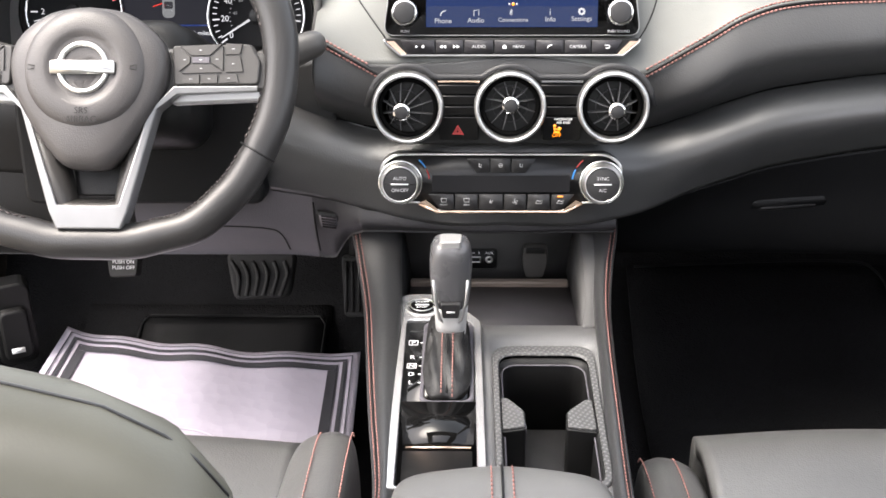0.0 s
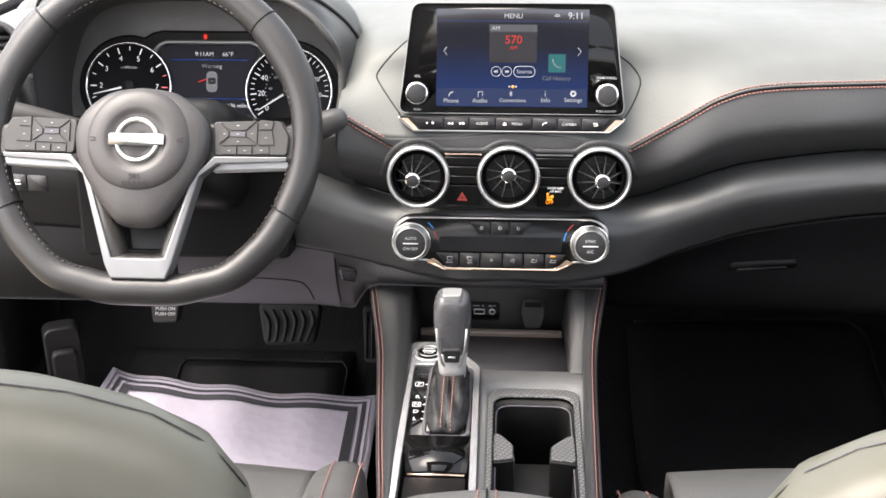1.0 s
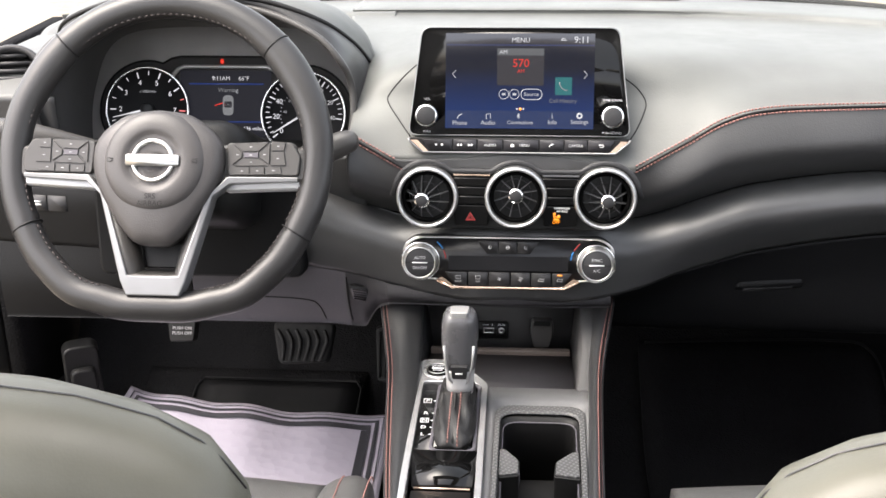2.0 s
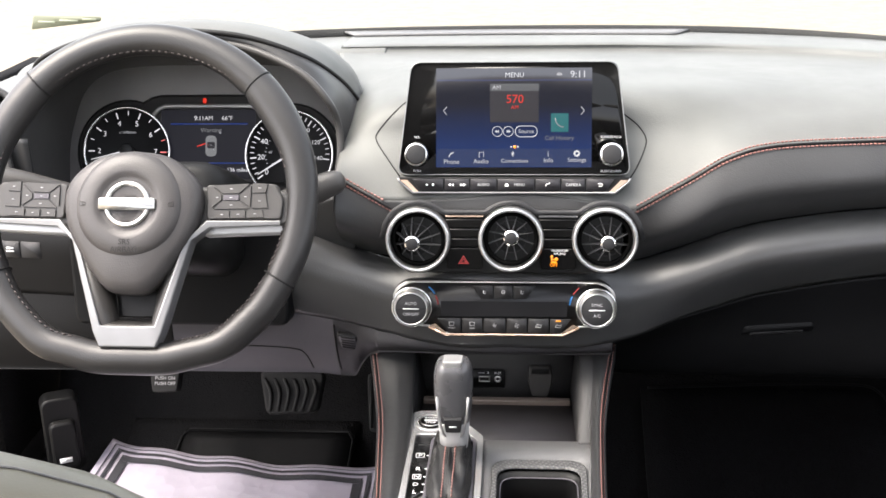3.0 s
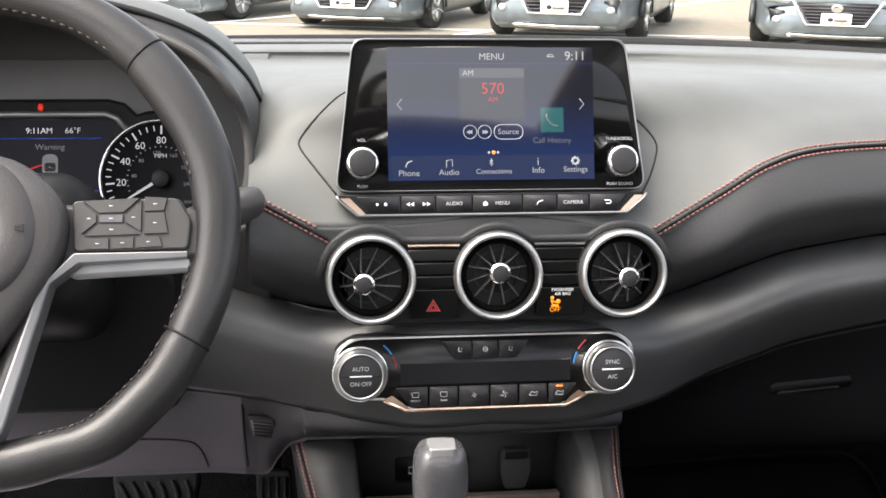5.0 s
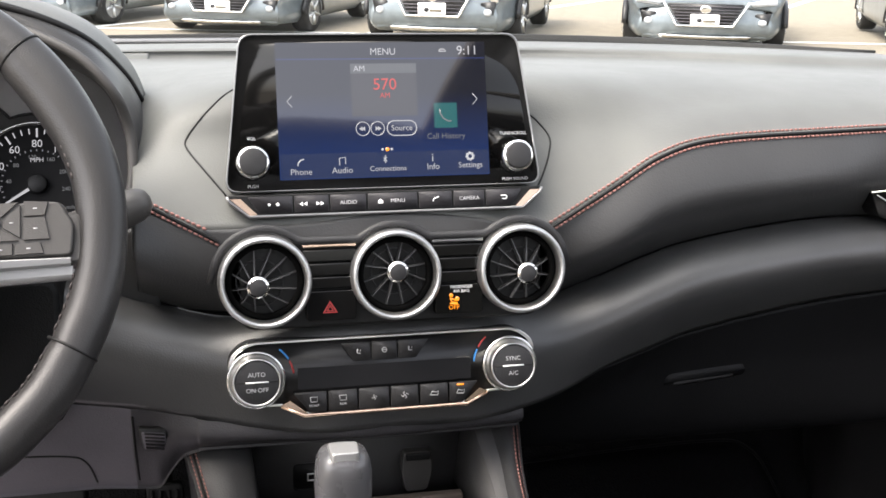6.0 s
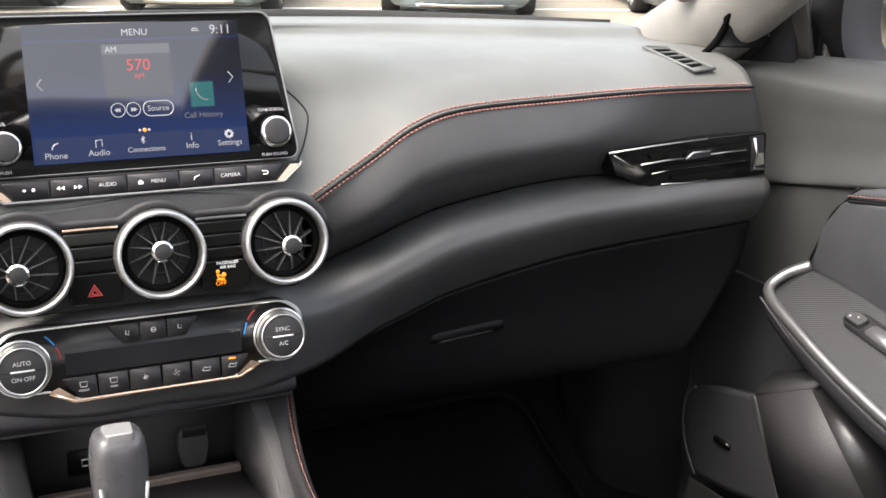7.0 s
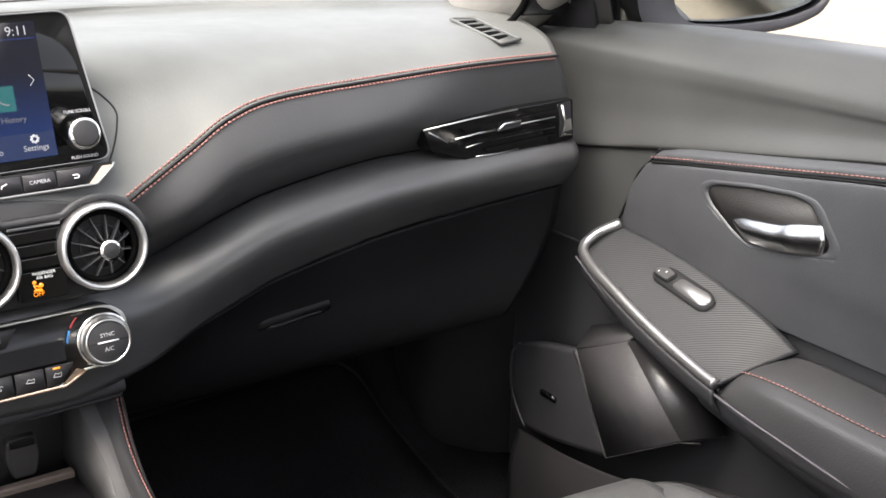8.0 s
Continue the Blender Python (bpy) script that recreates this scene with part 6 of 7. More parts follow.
    part("insert_gap", tube(spline([(.739, front(z), z) for z in (.556, .54, .52, .50, .475, .45)], 24), .0016, 6), DARK, d)
    run = spline([(.7343, front(e - .0115) if i == 0 else y, e - .0105) for i, (y, e) in enumerate(zip(iy, ie))], 120)
    dashes([p + Vector((-.0008, 0, 0)) for p in run], .0042, .0014, .0007, THREAD, d)
    part("seam", tube([p + Vector((.0016, 0, -.0062)) for p in run], .0016, 6), DARK, d)
    # armrest: sloping shelf from a pointed front
    inner = [(.738, 1.176, .449), (.742, 1.12, .4445), (.743, 1.06, .436), (.743, .963, .4125), (.743, .905, .388)]
    outer = [(.690, 1.185, .420), (.680, 1.12, .398), (.674, 1.05, .377), (.670, .98, .360), (.668, .945, .354)]
    low = [(x + .006, y - .002, z - .03) for x, y, z in outer]
    shelf = part("armrest_shelf", loft([inner, [tuple((Vector(a) + Vector(b)) / 2 + Vector((0, 0, .001))) for a, b in zip(inner, outer)], outer], 30, 5), CARBON_DOOR, d, "carbon-look shelf", thick=.006)
    part("armrest_edge", tube(spline([(.738, 1.176, .452), (.712, 1.192, .437)] + outer, 40), .0068, 10), SATIN_DARK, d, "satin silver edge")
    part("armrest_side", loft([[(x - .002, y, z - .006) for x, y, z in outer], low, [(.735, y, z - .075) for x, y, z in outer]], 30, 4), DOOR_LOW, d, thick=.004)
    # thin grey line along the lower edge, its highlight put into the colour
    part("edge_highlight", tube(spline([(.686, 1.195, .414), (.676, 1.12, .385), (.672, 1.05, .364), (.668, .98, .350), (.667, .92, .338), (.668, .85, .328), (.671, .786, .318), (.676, .74, .312)], 40), .0013, 8), PLASTIC_GREY, d)
    part("armrest_under", loft([[(.672, .98, .345), (.671, .90, .330), (.673, .80, .315), (.676, .60, .31)], [(.684, .98, .315), (.684, .90, .300), (.686, .80, .285), (.688, .60, .28)], [(.735, .98, .27), (.735, .90, .255), (.735, .80, .24), (.735, .60, .235)]], 24, 4), DOOR_LOW, d, thick=.004)
    # padded rest behind the shelf
    rows = []
    for y, z, w, zb in ((.955, .352, .070, .345), (.93, .364, .074, .335), (.88, .371, .078, .325), (.80, .370, .078, .318), (.60, .368, .078, .31), (.35, .366, .078, .31)):
        rows.append([(.746, y, z + .012), (.746 - w * .45, y, z + .008), (.746 - w * .76, y, z - .001), (.746 - w * .92, y, z - .014), (.746 - w * .96, y, zb - .004), (.746 - w * .80, y, zb - .024)])
    part("armrest_pad", loft(rows, 30, 6), ARM_LEATHER, d, "black leather armrest with red stitching", thick=.006)
    dashes(spline([(.746 - w * .72, y, z + .0022) for y, z, w, zb in ((.950, .354, .070, 0), (.93, .365, .074, 0), (.88, .3715, .078, 0), (.80, .3705, .078, 0), (.60, .3685, .078, 0), (.35, .3665, .078, 0))], 120), .0042, .0014, .0008, THREAD, d)
    # window switch
    up, along = Vector((-.560, -.194, .806)), Vector((0, .972, .234))
    side = along.cross(up)
    f = Matrix.Translation((.742, 1.067, .438)) @ Matrix((side, along, up)).transposed().to_4x4()
    o = round_poly([(-.0428, .016), (-.0300, .0195), (-.0190, .004), (-.0150, -.055), (-.0200, -.067), (-.0330, -.067), (-.0400, -.058)], .006, 5)
    sw = part("window_switch", prism(o, -.012, .0045, f, .001), PLASTIC, d, "black window switch")
    part("switch_dish", prism(round_poly([(-.0385, -.012), (-.0230, -.014), (-.0175, -.055), (-.0220, -.0645), (-.0320, -.0645), (-.0375, -.057)], .006, 5), .003, .0055, f, .002), SATIN_DARK, sw, "dished satin finger rest")
    part("switch_key", prism(round_poly([(-.0410, .0135), (-.0305, .0175), (-.0215, .004), (-.0235, -.011), (-.0390, -.009)], .004, 4), .003, .0100, f, .002), PLASTIC, sw, bevel=.001)
    for x, y in ((-.0345, .0085), (-.0300, .0005)):
        part("switch_mark", prism(rounded(x - .0013, y - .0008, x + .0013, y + .0008, .0006), .0095, .0103, f), GREY_PRINT, sw)
    # inside handle in its dished surround
    h = Matrix.Translation((.7330, hy, hz)) @ Euler((radians(90), 0, radians(-90))).to_matrix().to_4x4()
    o = round_poly(hollow, .008, 5)
    def skin_x(z):
        """The leather's own face beside the handle."""
        return .7326 + max(.535 - z, 0) * .027 + max(.480 - z, 0) * .145

    rings = []
    for k, deep in ((1.22, .003), (1.17, .0002), (1.13, -.0009), (1.06, -.0010), (1.01, -.0002), (.97, .005), (.955, .014)):
        ring = [h @ Vector((x * k, y * k, 0)) for x, y in o]
        rings.append([(skin_x(q.z) + deep, q.y, q.z) for q in ring])
    sur = part("handle_surround", grid(rings, close_u=True), DOOR_LEATHER, d, "rolled edge round the handle")
    part("hollow", grid([[h @ Vector((x * k + sh, y * k, z)) for x, y in o] for k, z, sh in ((.985, -.001, 0), (.95, -.012, 0), (.88, -.034, .004), (.80, -.040, .006), (.3, -.042, .006))], close_u=True, caps=True), HOLLOW, sur, "dark grey hollow behind the pull")
    # slanting grey tube paints a pale reflection in the hollow
    part("hollow_reflection", tube([h @ Vector(q) for q in ((-.026, .016, -.034), (-.006, -.006, -.020), (.004, -.012, -.010))], .0035, 8), PLASTIC_GREY, sur)
    rows = ([(-.044, -.006, -.010), (-.017, -.005, -.002), (.006, -.002, .001), (.032, .002, .002), (.050, .008, .002), (.080, .014, .000)],
            [(-.040, -.013, -.004), (-.018, -.016, .006), (.006, -.014, .009), (.032, -.011, .010), (.050, -.007, .010), (.088, .000, .004)],
            [(-.031, -.021, -.006), (-.012, -.029, .001), (.010, -.029, .003), (.036, -.026, .004), (.050, -.024, .004), (.084, -.017, .000)])
    part("handle", loft([[h @ Vector(q) for q in r] for r in rows], 30, 5), PULL, sur, "bright chrome pull", thick=.004)
    part("lock_tab", block(.048, .024, -.030, .064, .029, -.012, h), SATIN, sur, bevel=.001)
    # speaker cover and pocket face low on the door
    part("speaker_cover", loft([[(.699, 1.318, .252), (.692, 1.26, .274), (.687, 1.188, .293)], [(.696, 1.326, .195), (.690, 1.24, .212), (.684, 1.152, .236)], [(.698, 1.297, .136), (.690, 1.22, .152), (.683, 1.118, .180)]], 16, 6), DOOR_LOW, d, "dark speaker cover", thick=.014)
    part("pocket", grid([[(.687, 1.186, .295), (.684, 1.096, .341)], [(.684, 1.150, .236), (.682, 1.048, .300)], [(.682, 1.116, .181), (.682, 1.000, .258)]]), DOOR_FACE, d, "flat grey-brown pocket face", thick=.014)
    part("pocket_top", grid([[(.687, 1.188, .297), (.684, 1.098, .343)], [(.722, 1.20, .315), (.722, 1.09, .362)]]), DOOR_FACE, d, "pale pocket top facet", thick=.006)
    part("pocket_end", grid([[(.684, 1.096, .341), (.682, 1.048, .300), (.682, 1.000, .258)], [(.730, 1.075, .345), (.730, 1.025, .305), (.728, .975, .262)]]), KICK, d, thick=.006)
    part("pocket_gap", tube([(.6835, 1.188, .294), (.6825, 1.150, .235), (.6805, 1.116, .180), (.6805, 1.000, .256), (.690, .978, .262)], .0014, 6), DARK, d)
    part("cover_edge", tube(spline([(.698, 1.297, .136), (.697, 1.318, .165), (.695, 1.327, .200), (.696, 1.325, .236), (.697, 1.310, .254)], 20), .0022, 8), DOOR_FACE, d)
    part("clip", block(.6855, 1.222, .207, .690, 1.252, .214), GLOSS, d)
    # weather seal column and kick panel at the hinge side
    part("kick_panel", loft([[(.80, 1.38, z), (.735, 1.40, z), (.690, 1.43, z), (.655, 1.48, z), (.66, 1.56, z), (.70, 1.66, z)] for z in (-.05, .12, .25, .40)], 30, 4), KICK, d, "rounded dark kick panel", thick=.01)
    part("sill_pocket", loft([[(.690, 1.30, .134), (.672, 1.17, .158), (.672, 1.06, .180), (.68, .96, .222), (.70, .7, .27)], [(.668, 1.29, .10), (.652, 1.17, .125), (.652, 1.06, .150), (.66, .96, .19), (.67, .7, .24)], [(.66, 1.28, .04), (.645, 1.15, .06), (.645, 1.05, .07), (.65, .96, .09), (.66, .7, .12)], [(.67, 1.28, -.02), (.66, 1.15, -.02), (.66, 1.05, -.02), (.66, .96, -.02), (.67, .7, -.02)]], 30, 5), KICK, d, thick=.006)


make_door()


def make_pillar():
    p = thing("a_pillar_trim", (.72, 1.5, .68), "beige windscreen pillar trim", "trim", kind="structure")
    rows = []
    for t in range(7):
        f = t / 6
        fr = Vector((.742 - .105 * f, 1.62 - .84 * f, .660 + .42 * f - .02 * math.sin(math.pi * f)))
        bk = Vector((.735 - .09 * f, 1.375 - .66 * f, .655 + .40 * f))
        rows.append([fr + Vector((.02, .02, 0)), fr, fr.lerp(bk, .35) + Vector((-.022, 0, .004)), fr.lerp(bk, .7) + Vector((-.024, 0, 0)), bk, bk + Vector((.03, .005, 0))])
    part("trim", loft(rows, 20, 5), PILLAR, p, thick=.006)
    f = plane_frame((.693, 1.392, .752), 25, -72)
    part("tweeter_grille", prism(circle(0, 0, .024, 28), -.004, .0015, f, .001), PILLAR, p)
    for i in range(-3, 4):
        w = math.sqrt(max(.021 ** 2 - (i * .006) ** 2, 0))
        part("grille_slot", block(-w, i * .006 - .0011, .0015, w, i * .006 + .0011, .0021, f), PLASTIC_GREY, p)
    edge = spline([(.664, 1.335, .645), (.674, 1.335, .666), (.690, 1.335, .678), (.700, 1.333, .690), (.703, 1.325, .706), (.703, 1.31, .728), (.694, 1.18, .83), (.663, .9, .97)], 30)
    part("seal", tube(edge, .0042, 10), VOID, p)
    part("door_frame", grid([[q + Vector((dx, -dx * .4, -.002)) for q in edge[10:]] for dx in (.0, .025, .055)]), GLOVE, p, "black door frame beside the pillar", thick=.004)
    # black mirror sail in the window's corner, then the window's posts
    ob = part("window_2", grid([[(.776, 1.43, .630), (.776, 1.34, .645), (.776, 1.282, .655)], [(.762, 1.43, .72), (.756, 1.34, .745), (.752, 1.282, .77)], [(.745, 1.30, .80), (.742, 1.29, .805), (.738, 1.275, .81)]]), STACK, None, thick=.012)
    tagged(ob, "black mirror sail in the corner of the door window", "window", kind="structure")
    part("sail_front", grid([[(.772, 1.368, .660), (.782, 1.31, .660), (.786, 1.262, .660)], [(.752, 1.352, .705), (.762, 1.30, .71), (.770, 1.262, .715)], [(.730, 1.325, .775), (.738, 1.28, .785), (.746, 1.255, .795)]]), STALK, ob, "grey corner cover", thick=.006)
    for y0, y1, dx, mat in ((1.330, 1.292, .004, PLASTIC_GREY), (1.292, 1.274, .0, DARK), (1.274, 1.266, .003, PILLAR)):
        part("window_post", prism([(.803 + dx, y1), (.818 + dx, y1), (.818 + dx, y0), (.803 + dx, y0)], .64, .86), mat, ob)
    part("emblem", prism([(.7535, 1.313), (.7545, 1.313), (.7545, 1.306), (.7535, 1.306)], .695, .725), SATIN, ob)


make_pillar()


def make_mirror():
    m = thing("wing_mirror", (.98, 1.2, .68), "black wing mirror outside the passenger window", "mirror")
    f = plane_frame((.975, 1.222, .737), 0, -8)
    o = round_poly([(-.130, -.02), (-.122, -.050), (-.095, -.068), (-.03, -.074), (.06, -.070), (.115, -.055), (.135, -.02), (.135, .06), (-.130, .07)], .03, 5)

    def wide(x, y, k=1.0):
        """The shell's outline, broad on the side of the car."""
        return (x * 1.04 * k - (.045 if x < -.05 else .0), y * (1.19 if y < 0 else 1.05) * k)
    part("shell", grid([[f @ Vector((*wide(x, y, .99), .010)) for x, y in o], [f @ Vector((*wide(x, y), 0)) for x, y in o], [f @ Vector((*wide(x, y), -.05)) for x, y in o], [f @ Vector((*wide(x, y, .6), -.10)) for x, y in o]], close_u=True, caps=False), DARK, m, "black mirror shell")
    part("rim", grid([[f @ Vector((*wide(x, y, .99), .010)) for x, y in o], [f @ Vector((x, y, .014)) for x, y in o], [f @ Vector((x * .99, y * .99, .006)) for x, y in o]], close_u=True), STACK, m)
    part("mirror_glass", prism([(x * .985, y * .985) for x, y in o], .002, .006, f @ Euler((radians(7), 0, 0)).to_matrix().to_4x4()), material("mirror", (.6, .63, .63), .02, metal=1.0, vary=.0), m, "clear mirror glass", smooth=False)
    part("arm", tube([(.80, 1.33, .715), (.83, 1.30, .712), (.862, 1.275, .708)], .018, 10), DARK, m)
    part("body_base", block(.80, 1.0, .50, .90, 1.6, .655), material("car_paint_dark", (.05, .05, .055), .3, coat=.5), m, bevel=.02)


make_mirror()


def make_dash_vents():
    # passenger's side vent in the fascia
    v = thing("side_vent", (.59, 1.22, .57), "wide gloss black side vent with a chrome slider", "air vent")
    m = plane_frame((.59, 1.207, .571), 0, 7)
    o = round_poly([(-.128, .0285), (.004, .0335), (.100, .0310), (.104, -.018), (-.030, -.0215), (-.060, -.0180), (-.117, .004)], .004, 4)
    part("frame", prism(o, -.016, .0035, m, .002), GLOSS, v, "gloss black frame", bevel=.001)
    for pts, w in (([(-.127, .0283), (-.06, .0305), (.008, .0312)], .0010), ([(-.120, .0252), (-.093, .0102)], .0007), ([(-.083, .0116), (-.050, .0132), (-.024, .0128)], .0011), ([(.013, .0138), (.0685, .0137)], .0009), ([(-.067, .0003), (-.04, .0028), (.069, .0016)], .0006), ([(-.053, -.0122), (-.02, -.0142), (.011, -.0141)], .0006)):
        part("slat_edge", tube([m @ Vector((x, y, .0042)) for x, y in pts], w, 6), SATIN, v, "thin silver line")
    for y in (.0225, .0075, -.0050):
        part("slat", prism([(-.075 + (.0225 - y) * 1.2, y), (.070, y), (.070, y - .0045), (-.070 + (.0225 - y) * 1.2, y - .0045)], .003, .0065, m), GLOSS, v, smooth=False)
    part("slider", prism(round_poly([(-.024, .0120), (-.016, .0193), (.0086, .0190), (.0120, .0130)], .002, 4), .003, .0095, m, .001), STACK, v, bevel=.001)
    part("slider_edge", tube([m @ Vector(p) for p in ((-.024, .0128, .008), (-.016, .0193, .0095), (.0086, .0190, .0095))], .0012, 8), SATIN, v)
    part("end_recess", prism([(.0755, .0275), (.093, .0285), (.0985, -.0115), (.078, -.0120)], .003, .0045, m), STACK, v, smooth=False)
    part("chrome_end", tube([m @ Vector(p) for p in ((.0775, .0265, .006), (.0825, .008, .007), (.0795, -.0085, .006), (.097, -.0110, .006))], .0018, 8), CHROME, v, "chrome end piece")
    part("chrome_flag", prism([(.084, .007), (.094, .008), (.0965, -.005), (.083, -.006)], .004, .0058, m), SATIN, v, smooth=False)
    # demister outlet on the dash top
    w = thing("demister_vent", (.60, 1.26, .68), "black slotted demister vent in the dash top", "air vent")
    a, b, c, e = Vector((.600, 1.338, .6815)), Vector((.632, 1.336, .6805)), Vector((.632, 1.246, .6685)), Vector((.600, 1.237, .6680))
    up = Vector((0, -.05, 1)).normalized() * .002

    def q(u, t):
        return a.lerp(b, u).lerp(e.lerp(c, u), t) + up
    part("frame", tube([q(0, 0), q(1, 0), q(1, 1), q(0, 1)], .002, 8, closed=True), PAD, w)
    part("plate", grid([[q(0, 0), q(1, 0)], [q(0, 1), q(1, 1)]]), PAD, w, thick=.002)
    for i in range(5):
        t = .10 + i * .165
        wedge = [q(.12, t), q(.80, t + .015), q(.80, t + .075), q(.12, t + .125)]
        bm = bmesh.new()
        lo, hi = [bm.verts.new(v - up * .4) for v in wedge], [bm.verts.new(v + up * .35) for v in wedge]
        for k in range(4):
            bm.faces.new((lo[k], lo[(k + 1) % 4], hi[(k + 1) % 4], hi[k]))
        bm.faces.new(hi)
        part("slot", bm, VOID, w, smooth=False)


make_dash_vents()


def make_left_outlet():
    v = thing("dash_outlet", (-.64, 1.25, .66), "black slatted round outlet at the driver's dash end", "air vent")
    m = plane_frame((-.662, 1.262, .668), 35, 8)
    part("ring", lathe([(.046, -.012), (.046, .000), (.043, .004), (.038, .002), (.037, -.010)], m, 40, cap=False), PLASTIC, v, "black ring")
    part("barrel", lathe([(.040, -.004), (.037, -.024), (.0005, -.026)], m, 32, cap=False), DARK, v)
    for i in range(-3, 4):
        w = math.sqrt(max(.037 ** 2 - (i * .0105) ** 2, 0))
        part("slat", block(-w, i * .0105 - .0018, -.012, w, i * .0105 + .0018, -.002, m), PLASTIC, v)


make_left_outlet()


def make_label():
    """A small printed label standing at the foot of the windscreen."""
    t = thing("windscreen_label", (-.69, 1.67, .70), "small grey printed label at the windscreen's foot", "label")
    f = plane_frame((-.700, 1.66, .722), 25, -12)
    part("strip", prism(round_poly([(-.060, -.010), (.060, .006), (.060, .013), (-.060, .012)], .002, 3), -.001, 0, f), material("olive_strip", (.10, .105, .07), .5), t)
    for x0, x1, y in ((-.050, -.020, .003), (-.012, .020, .006), (.028, .052, .009)):
        part("bar", block(x0, y - .002, 0, x1, y + .001, .0004, f), material("pale_olive", (.2, .21, .15), .5), t)


make_label()


# ---- parked cars outside ----
CAR_PAINT = material("silver_blue_paint", (.15, .175, .19), .3, metal=.3, coat=.6)
TYRE = material("tyre", (.02, .02, .02), .8)
GRILLE = material("grille_black", (.015, .015, .016), .35)
LAMP = material("lamp_glass", (.5, .52, .55), .1, coat=.5)
GLASS_DARK = material("tinted_glass", (.02, .025, .03), .05, coat=.5)


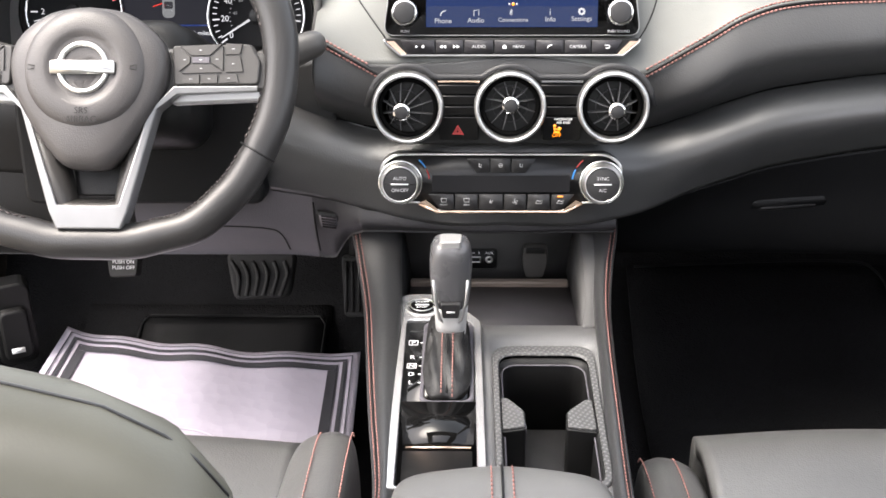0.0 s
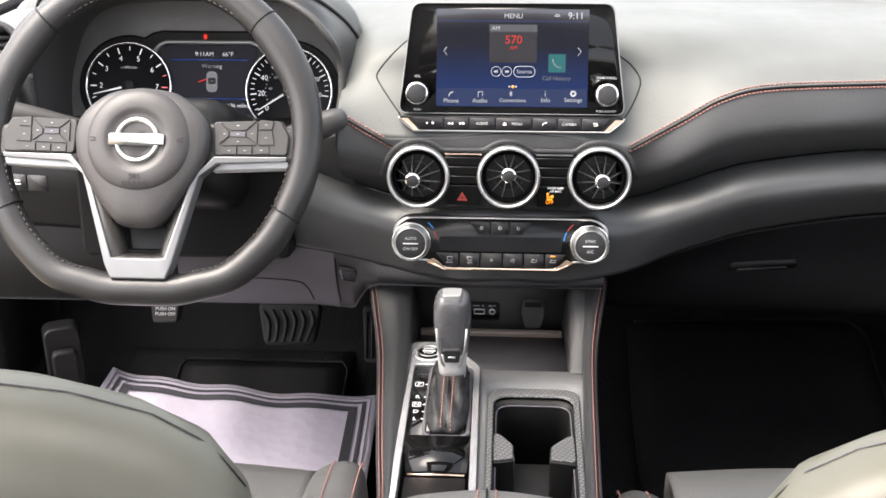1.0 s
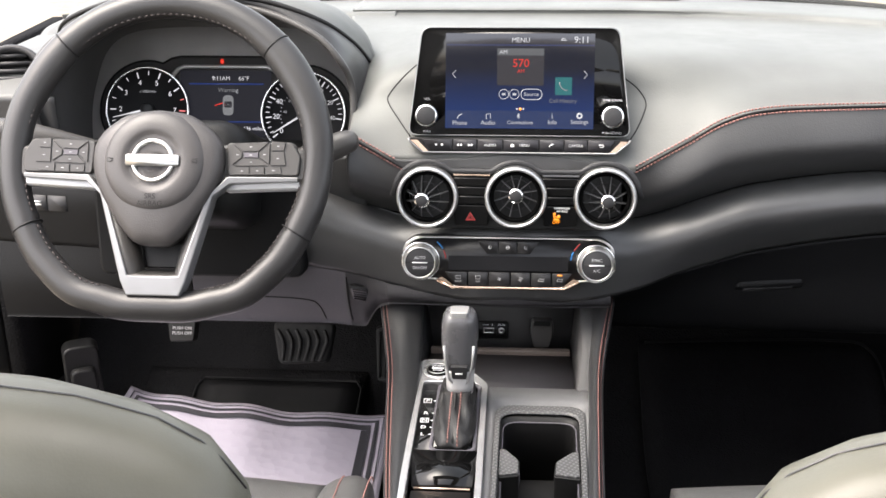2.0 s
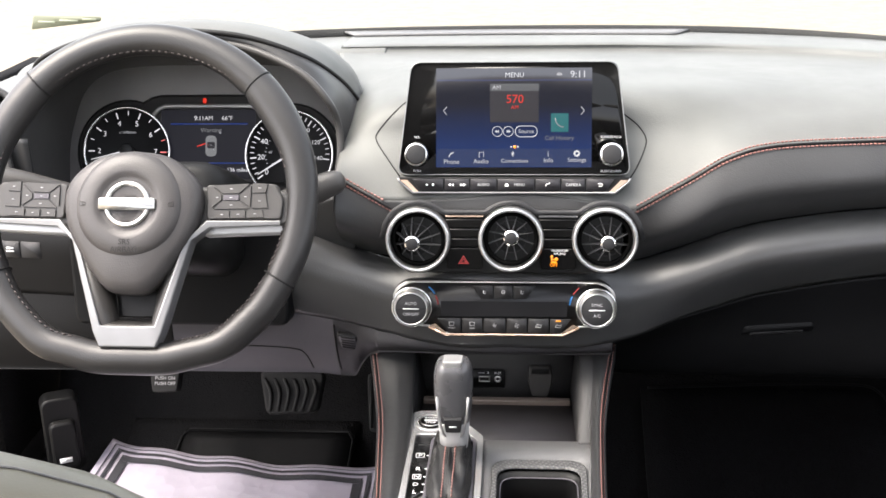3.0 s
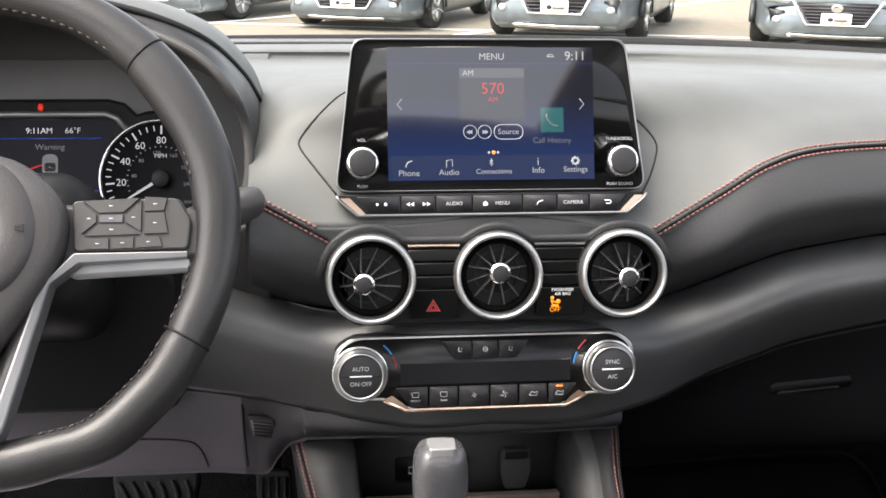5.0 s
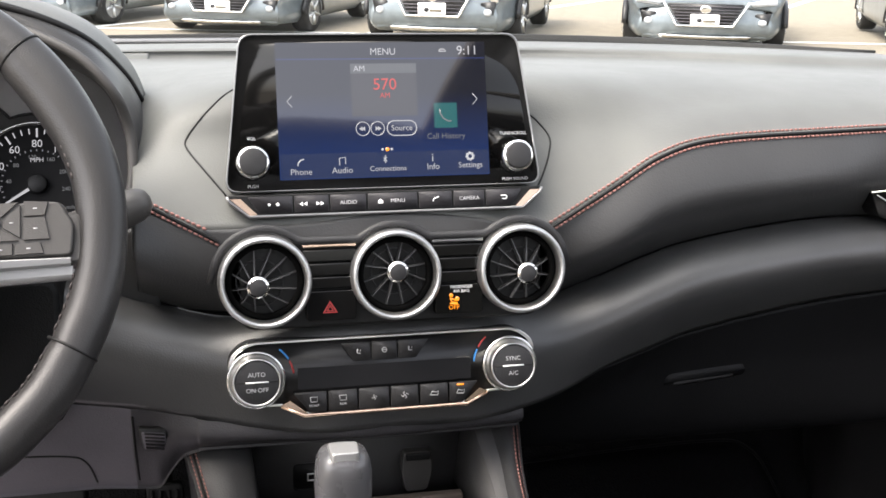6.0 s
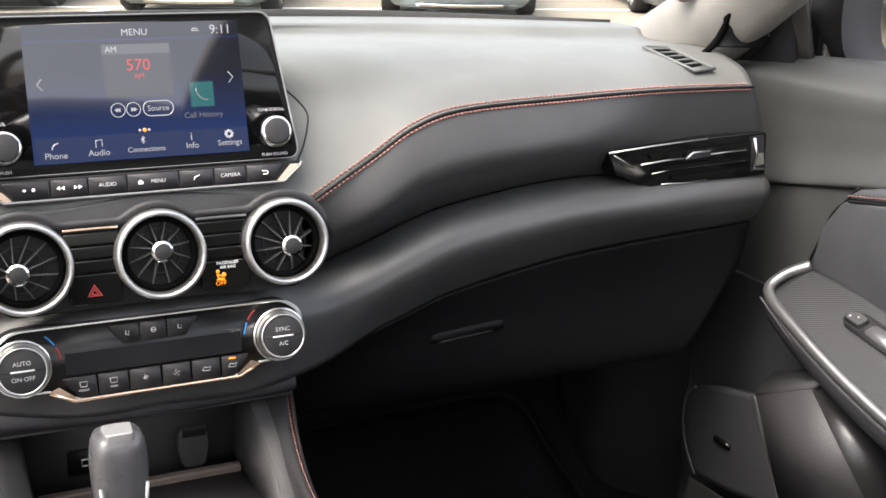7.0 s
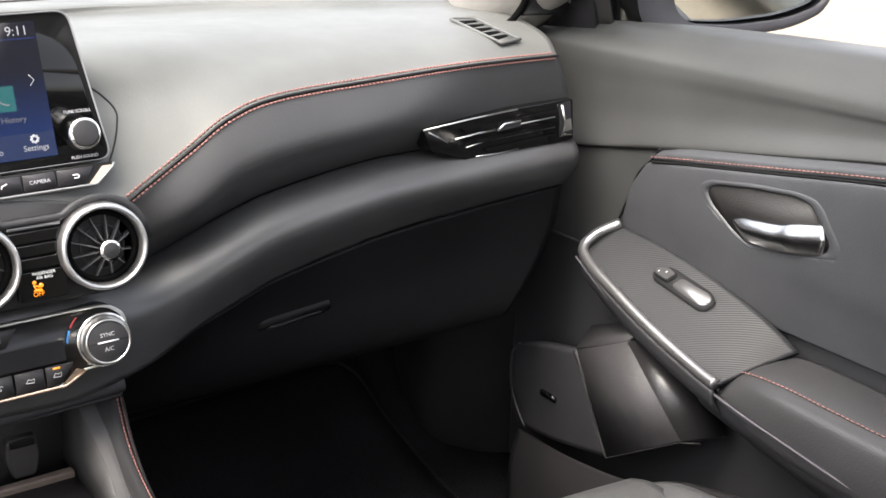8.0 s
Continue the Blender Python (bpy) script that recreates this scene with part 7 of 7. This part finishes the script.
def make_parked_car():
    """A small crossover, its nose towards -y, standing on z = 0."""
    c = thing("parked_car", (0, 0, 0), "silver-blue crossover parked nose-on in its bay", "car", "row of parked cars")
    prof = ((-.88, .55, .22, .62, .74), (-.84, .72, .20, .80, .80), (-.60, .80, .20, .90, .86), (-.1, .86, .20, .98, .88), (.6, .88, .22, 1.02, .88), (2.6, .88, .22, 1.05, .88), (3.2, .80, .30, 1.02, .80))
    rows = []
    for y, w, lo, hi, wt in prof:
        rows.append([(-w * .92, y, lo), (-w, y, lo + .12), (-w, y, (lo + hi) / 2), (-wt * .97, y, hi - .06), (-wt * .80, y, hi), (0, y - .03, hi + .03), (wt * .80, y, hi), (wt * .97, y, hi - .06), (w, y, (lo + hi) / 2), (w, y, lo + .12), (w * .92, y, lo)])
    part("body", loft(rows, 44, 5), CAR_PAINT, c, "silver-blue body", thick=.02)
    part("nose", loft([[(-.60, -.86, .62), (0, -.93, .66), (.60, -.86, .62)], [(-.70, -.90, .46), (0, -.98, .46), (.70, -.90, .46)], [(-.72, -.89, .30), (0, -.97, .28), (.72, -.89, .30)], [(-.66, -.80, .18), (0, -.86, .17), (.66, -.80, .18)]], 24, 5), CAR_PAINT, c, thick=.02)
    g = part("grille", prism(round_poly([(-.42, .70), (.42, .70), (.27, .40), (-.27, .40)], .04, 4), 0, .05, Matrix.Translation((0, -.96, 0)) @ Euler((radians(90), 0, 0)).to_matrix().to_4x4()), GRILLE, c, "black grille")
    for i in range(6):
        part("grille_bar", tube([(-.38 + i * .012, -1.012, .66 - i * .045), (.38 - i * .012, -1.012, .66 - i * .045)], .008, 6), PLASTIC_GREY, g)
    part("grille_trim", tube([(-.46, -1.00, .74), (-.30, -1.015, .38), (.30, -1.015, .38), (.46, -1.00, .74)], .018, 8), CHROME, c, "chrome V trim")
    part("badge", lathe([(.06, 0), (.06, .01), (.045, .012)], plane_frame((0, -1.01, .62), 0), 24), CHROME, g)
    part("plate", prism(rounded(-.155, -.080, .155, .080, .012), 0, .012, plane_frame((0, -1.02, .47), 0)), material("plate_white", (.8, .8, .8), .5), c, "white plate with dark marks")
    pl = plane_frame((0, -1.033, .47), 0)
    part("plate_mark", prism(circle(-.06, -.005, .03, 12), 0, .002, pl), INK, c)
    part("plate_mark", block(-.02, -.03, 0, .11, .0, .002, pl), LOT, c)
    part("skid_plate", loft([[(-.50, -.93, .245), (0, -.99, .24), (.50, -.93, .245)], [(-.48, -.90, .195), (0, -.95, .19), (.48, -.90, .195)]], 16, 3), CHROME, c, "bright lower skid plate", thick=.02)
    for k in (-1, 1):
        part("headlight", prism(round_poly([(k * .46, .72), (k * .74, .80), (k * .76, .70), (k * .50, .66)], .02, 4), 0, .03, Matrix.Translation((0, -.90, 0)) @ Euler((radians(90), 0, 0)).to_matrix().to_4x4()), LAMP, c, "clear headlight")
        fog = part("fog_recess", prism(round_poly([(k * .52, .56), (k * .70, .58), (k * .66, .34), (k * .56, .36)], .03, 4), 0, .05, Matrix.Translation((0, -.88, 0)) @ Euler((radians(90), 0, 0)).to_matrix().to_4x4()), GRILLE, c, "black fog lamp recess")
        part("fog_lamp", lathe([(.045, 0), (.045, .02), (.03, .03)], plane_frame((k * .61, -.93, .44), 0), 20), LAMP, fog)
        for y in (-.12, 2.3):
            wm = Matrix.Translation((k * .80, y, .33)) @ Euler((0, radians(90 * k), 0)).to_matrix().to_4x4()
            t = part("wheel", lathe([(.20, -.10), (.30, -.11), (.33, -.08), (.33, .07), (.30, .10), (.22, .10)], wm, 36, cap=False), TYRE, c, "black tyre on an alloy rim")
            part("rim", lathe([(.225, .06), (.225, .095), (.20, .09), (.05, .075)], wm, 28), SILVER, t)
            for i in range(5):
                a = i * math.tau / 5
                part("spoke", tube([wm @ Vector((.04 * math.cos(a), .04 * math.sin(a), .085)), wm @ Vector((.21 * math.cos(a), .21 * math.sin(a), .10))], .022, 6), SATIN, t)
            part("arch", tube([(k * .885, y + .37 * math.cos(q), .33 + .37 * math.sin(q)) for q in (math.pi * i / 14 for i in range(15))], .035, 8), GRILLE, c)
    part("cabin", loft([[(-.74, .05, 1.00), (0, -.05, 1.04), (.74, .05, 1.00)], [(-.60, .75, 1.50), (0, .68, 1.53), (.60, .75, 1.50)], [(-.58, 1.4, 1.58), (0, 1.4, 1.62), (.58, 1.4, 1.58)], [(-.58, 2.5, 1.52), (0, 2.6, 1.56), (.58, 2.5, 1.52)], [(-.76, 3.0, 1.02), (0, 3.1, 1.05), (.76, 3.0, 1.02)]], 24, 5), GLASS_DARK, c, "dark glazed cabin")
    return c


CAR = make_parked_car()
PLACES = ((2.97, 13.82, -24), (5.81, 12.95, -24), (.70, 15.25, -24), (-1.75, 16.5, -24), (8.80, 12.2, -24), (3.45, -.2, 180))
CAR.matrix_basis = pose(PLACES[0][0], PLACES[0][1], GROUND_Z - FALL * PLACES[0][1], 0, 0, PLACES[0][2]) @ Matrix.Diagonal((1.0, 1.0, .86, 1))
for x, y, a in PLACES[1:]:
    copy_thing(CAR, pose(x, y, GROUND_Z - FALL * y, 0, 0, a) @ Matrix.Diagonal((1.0, 1.0, .86, 1)))
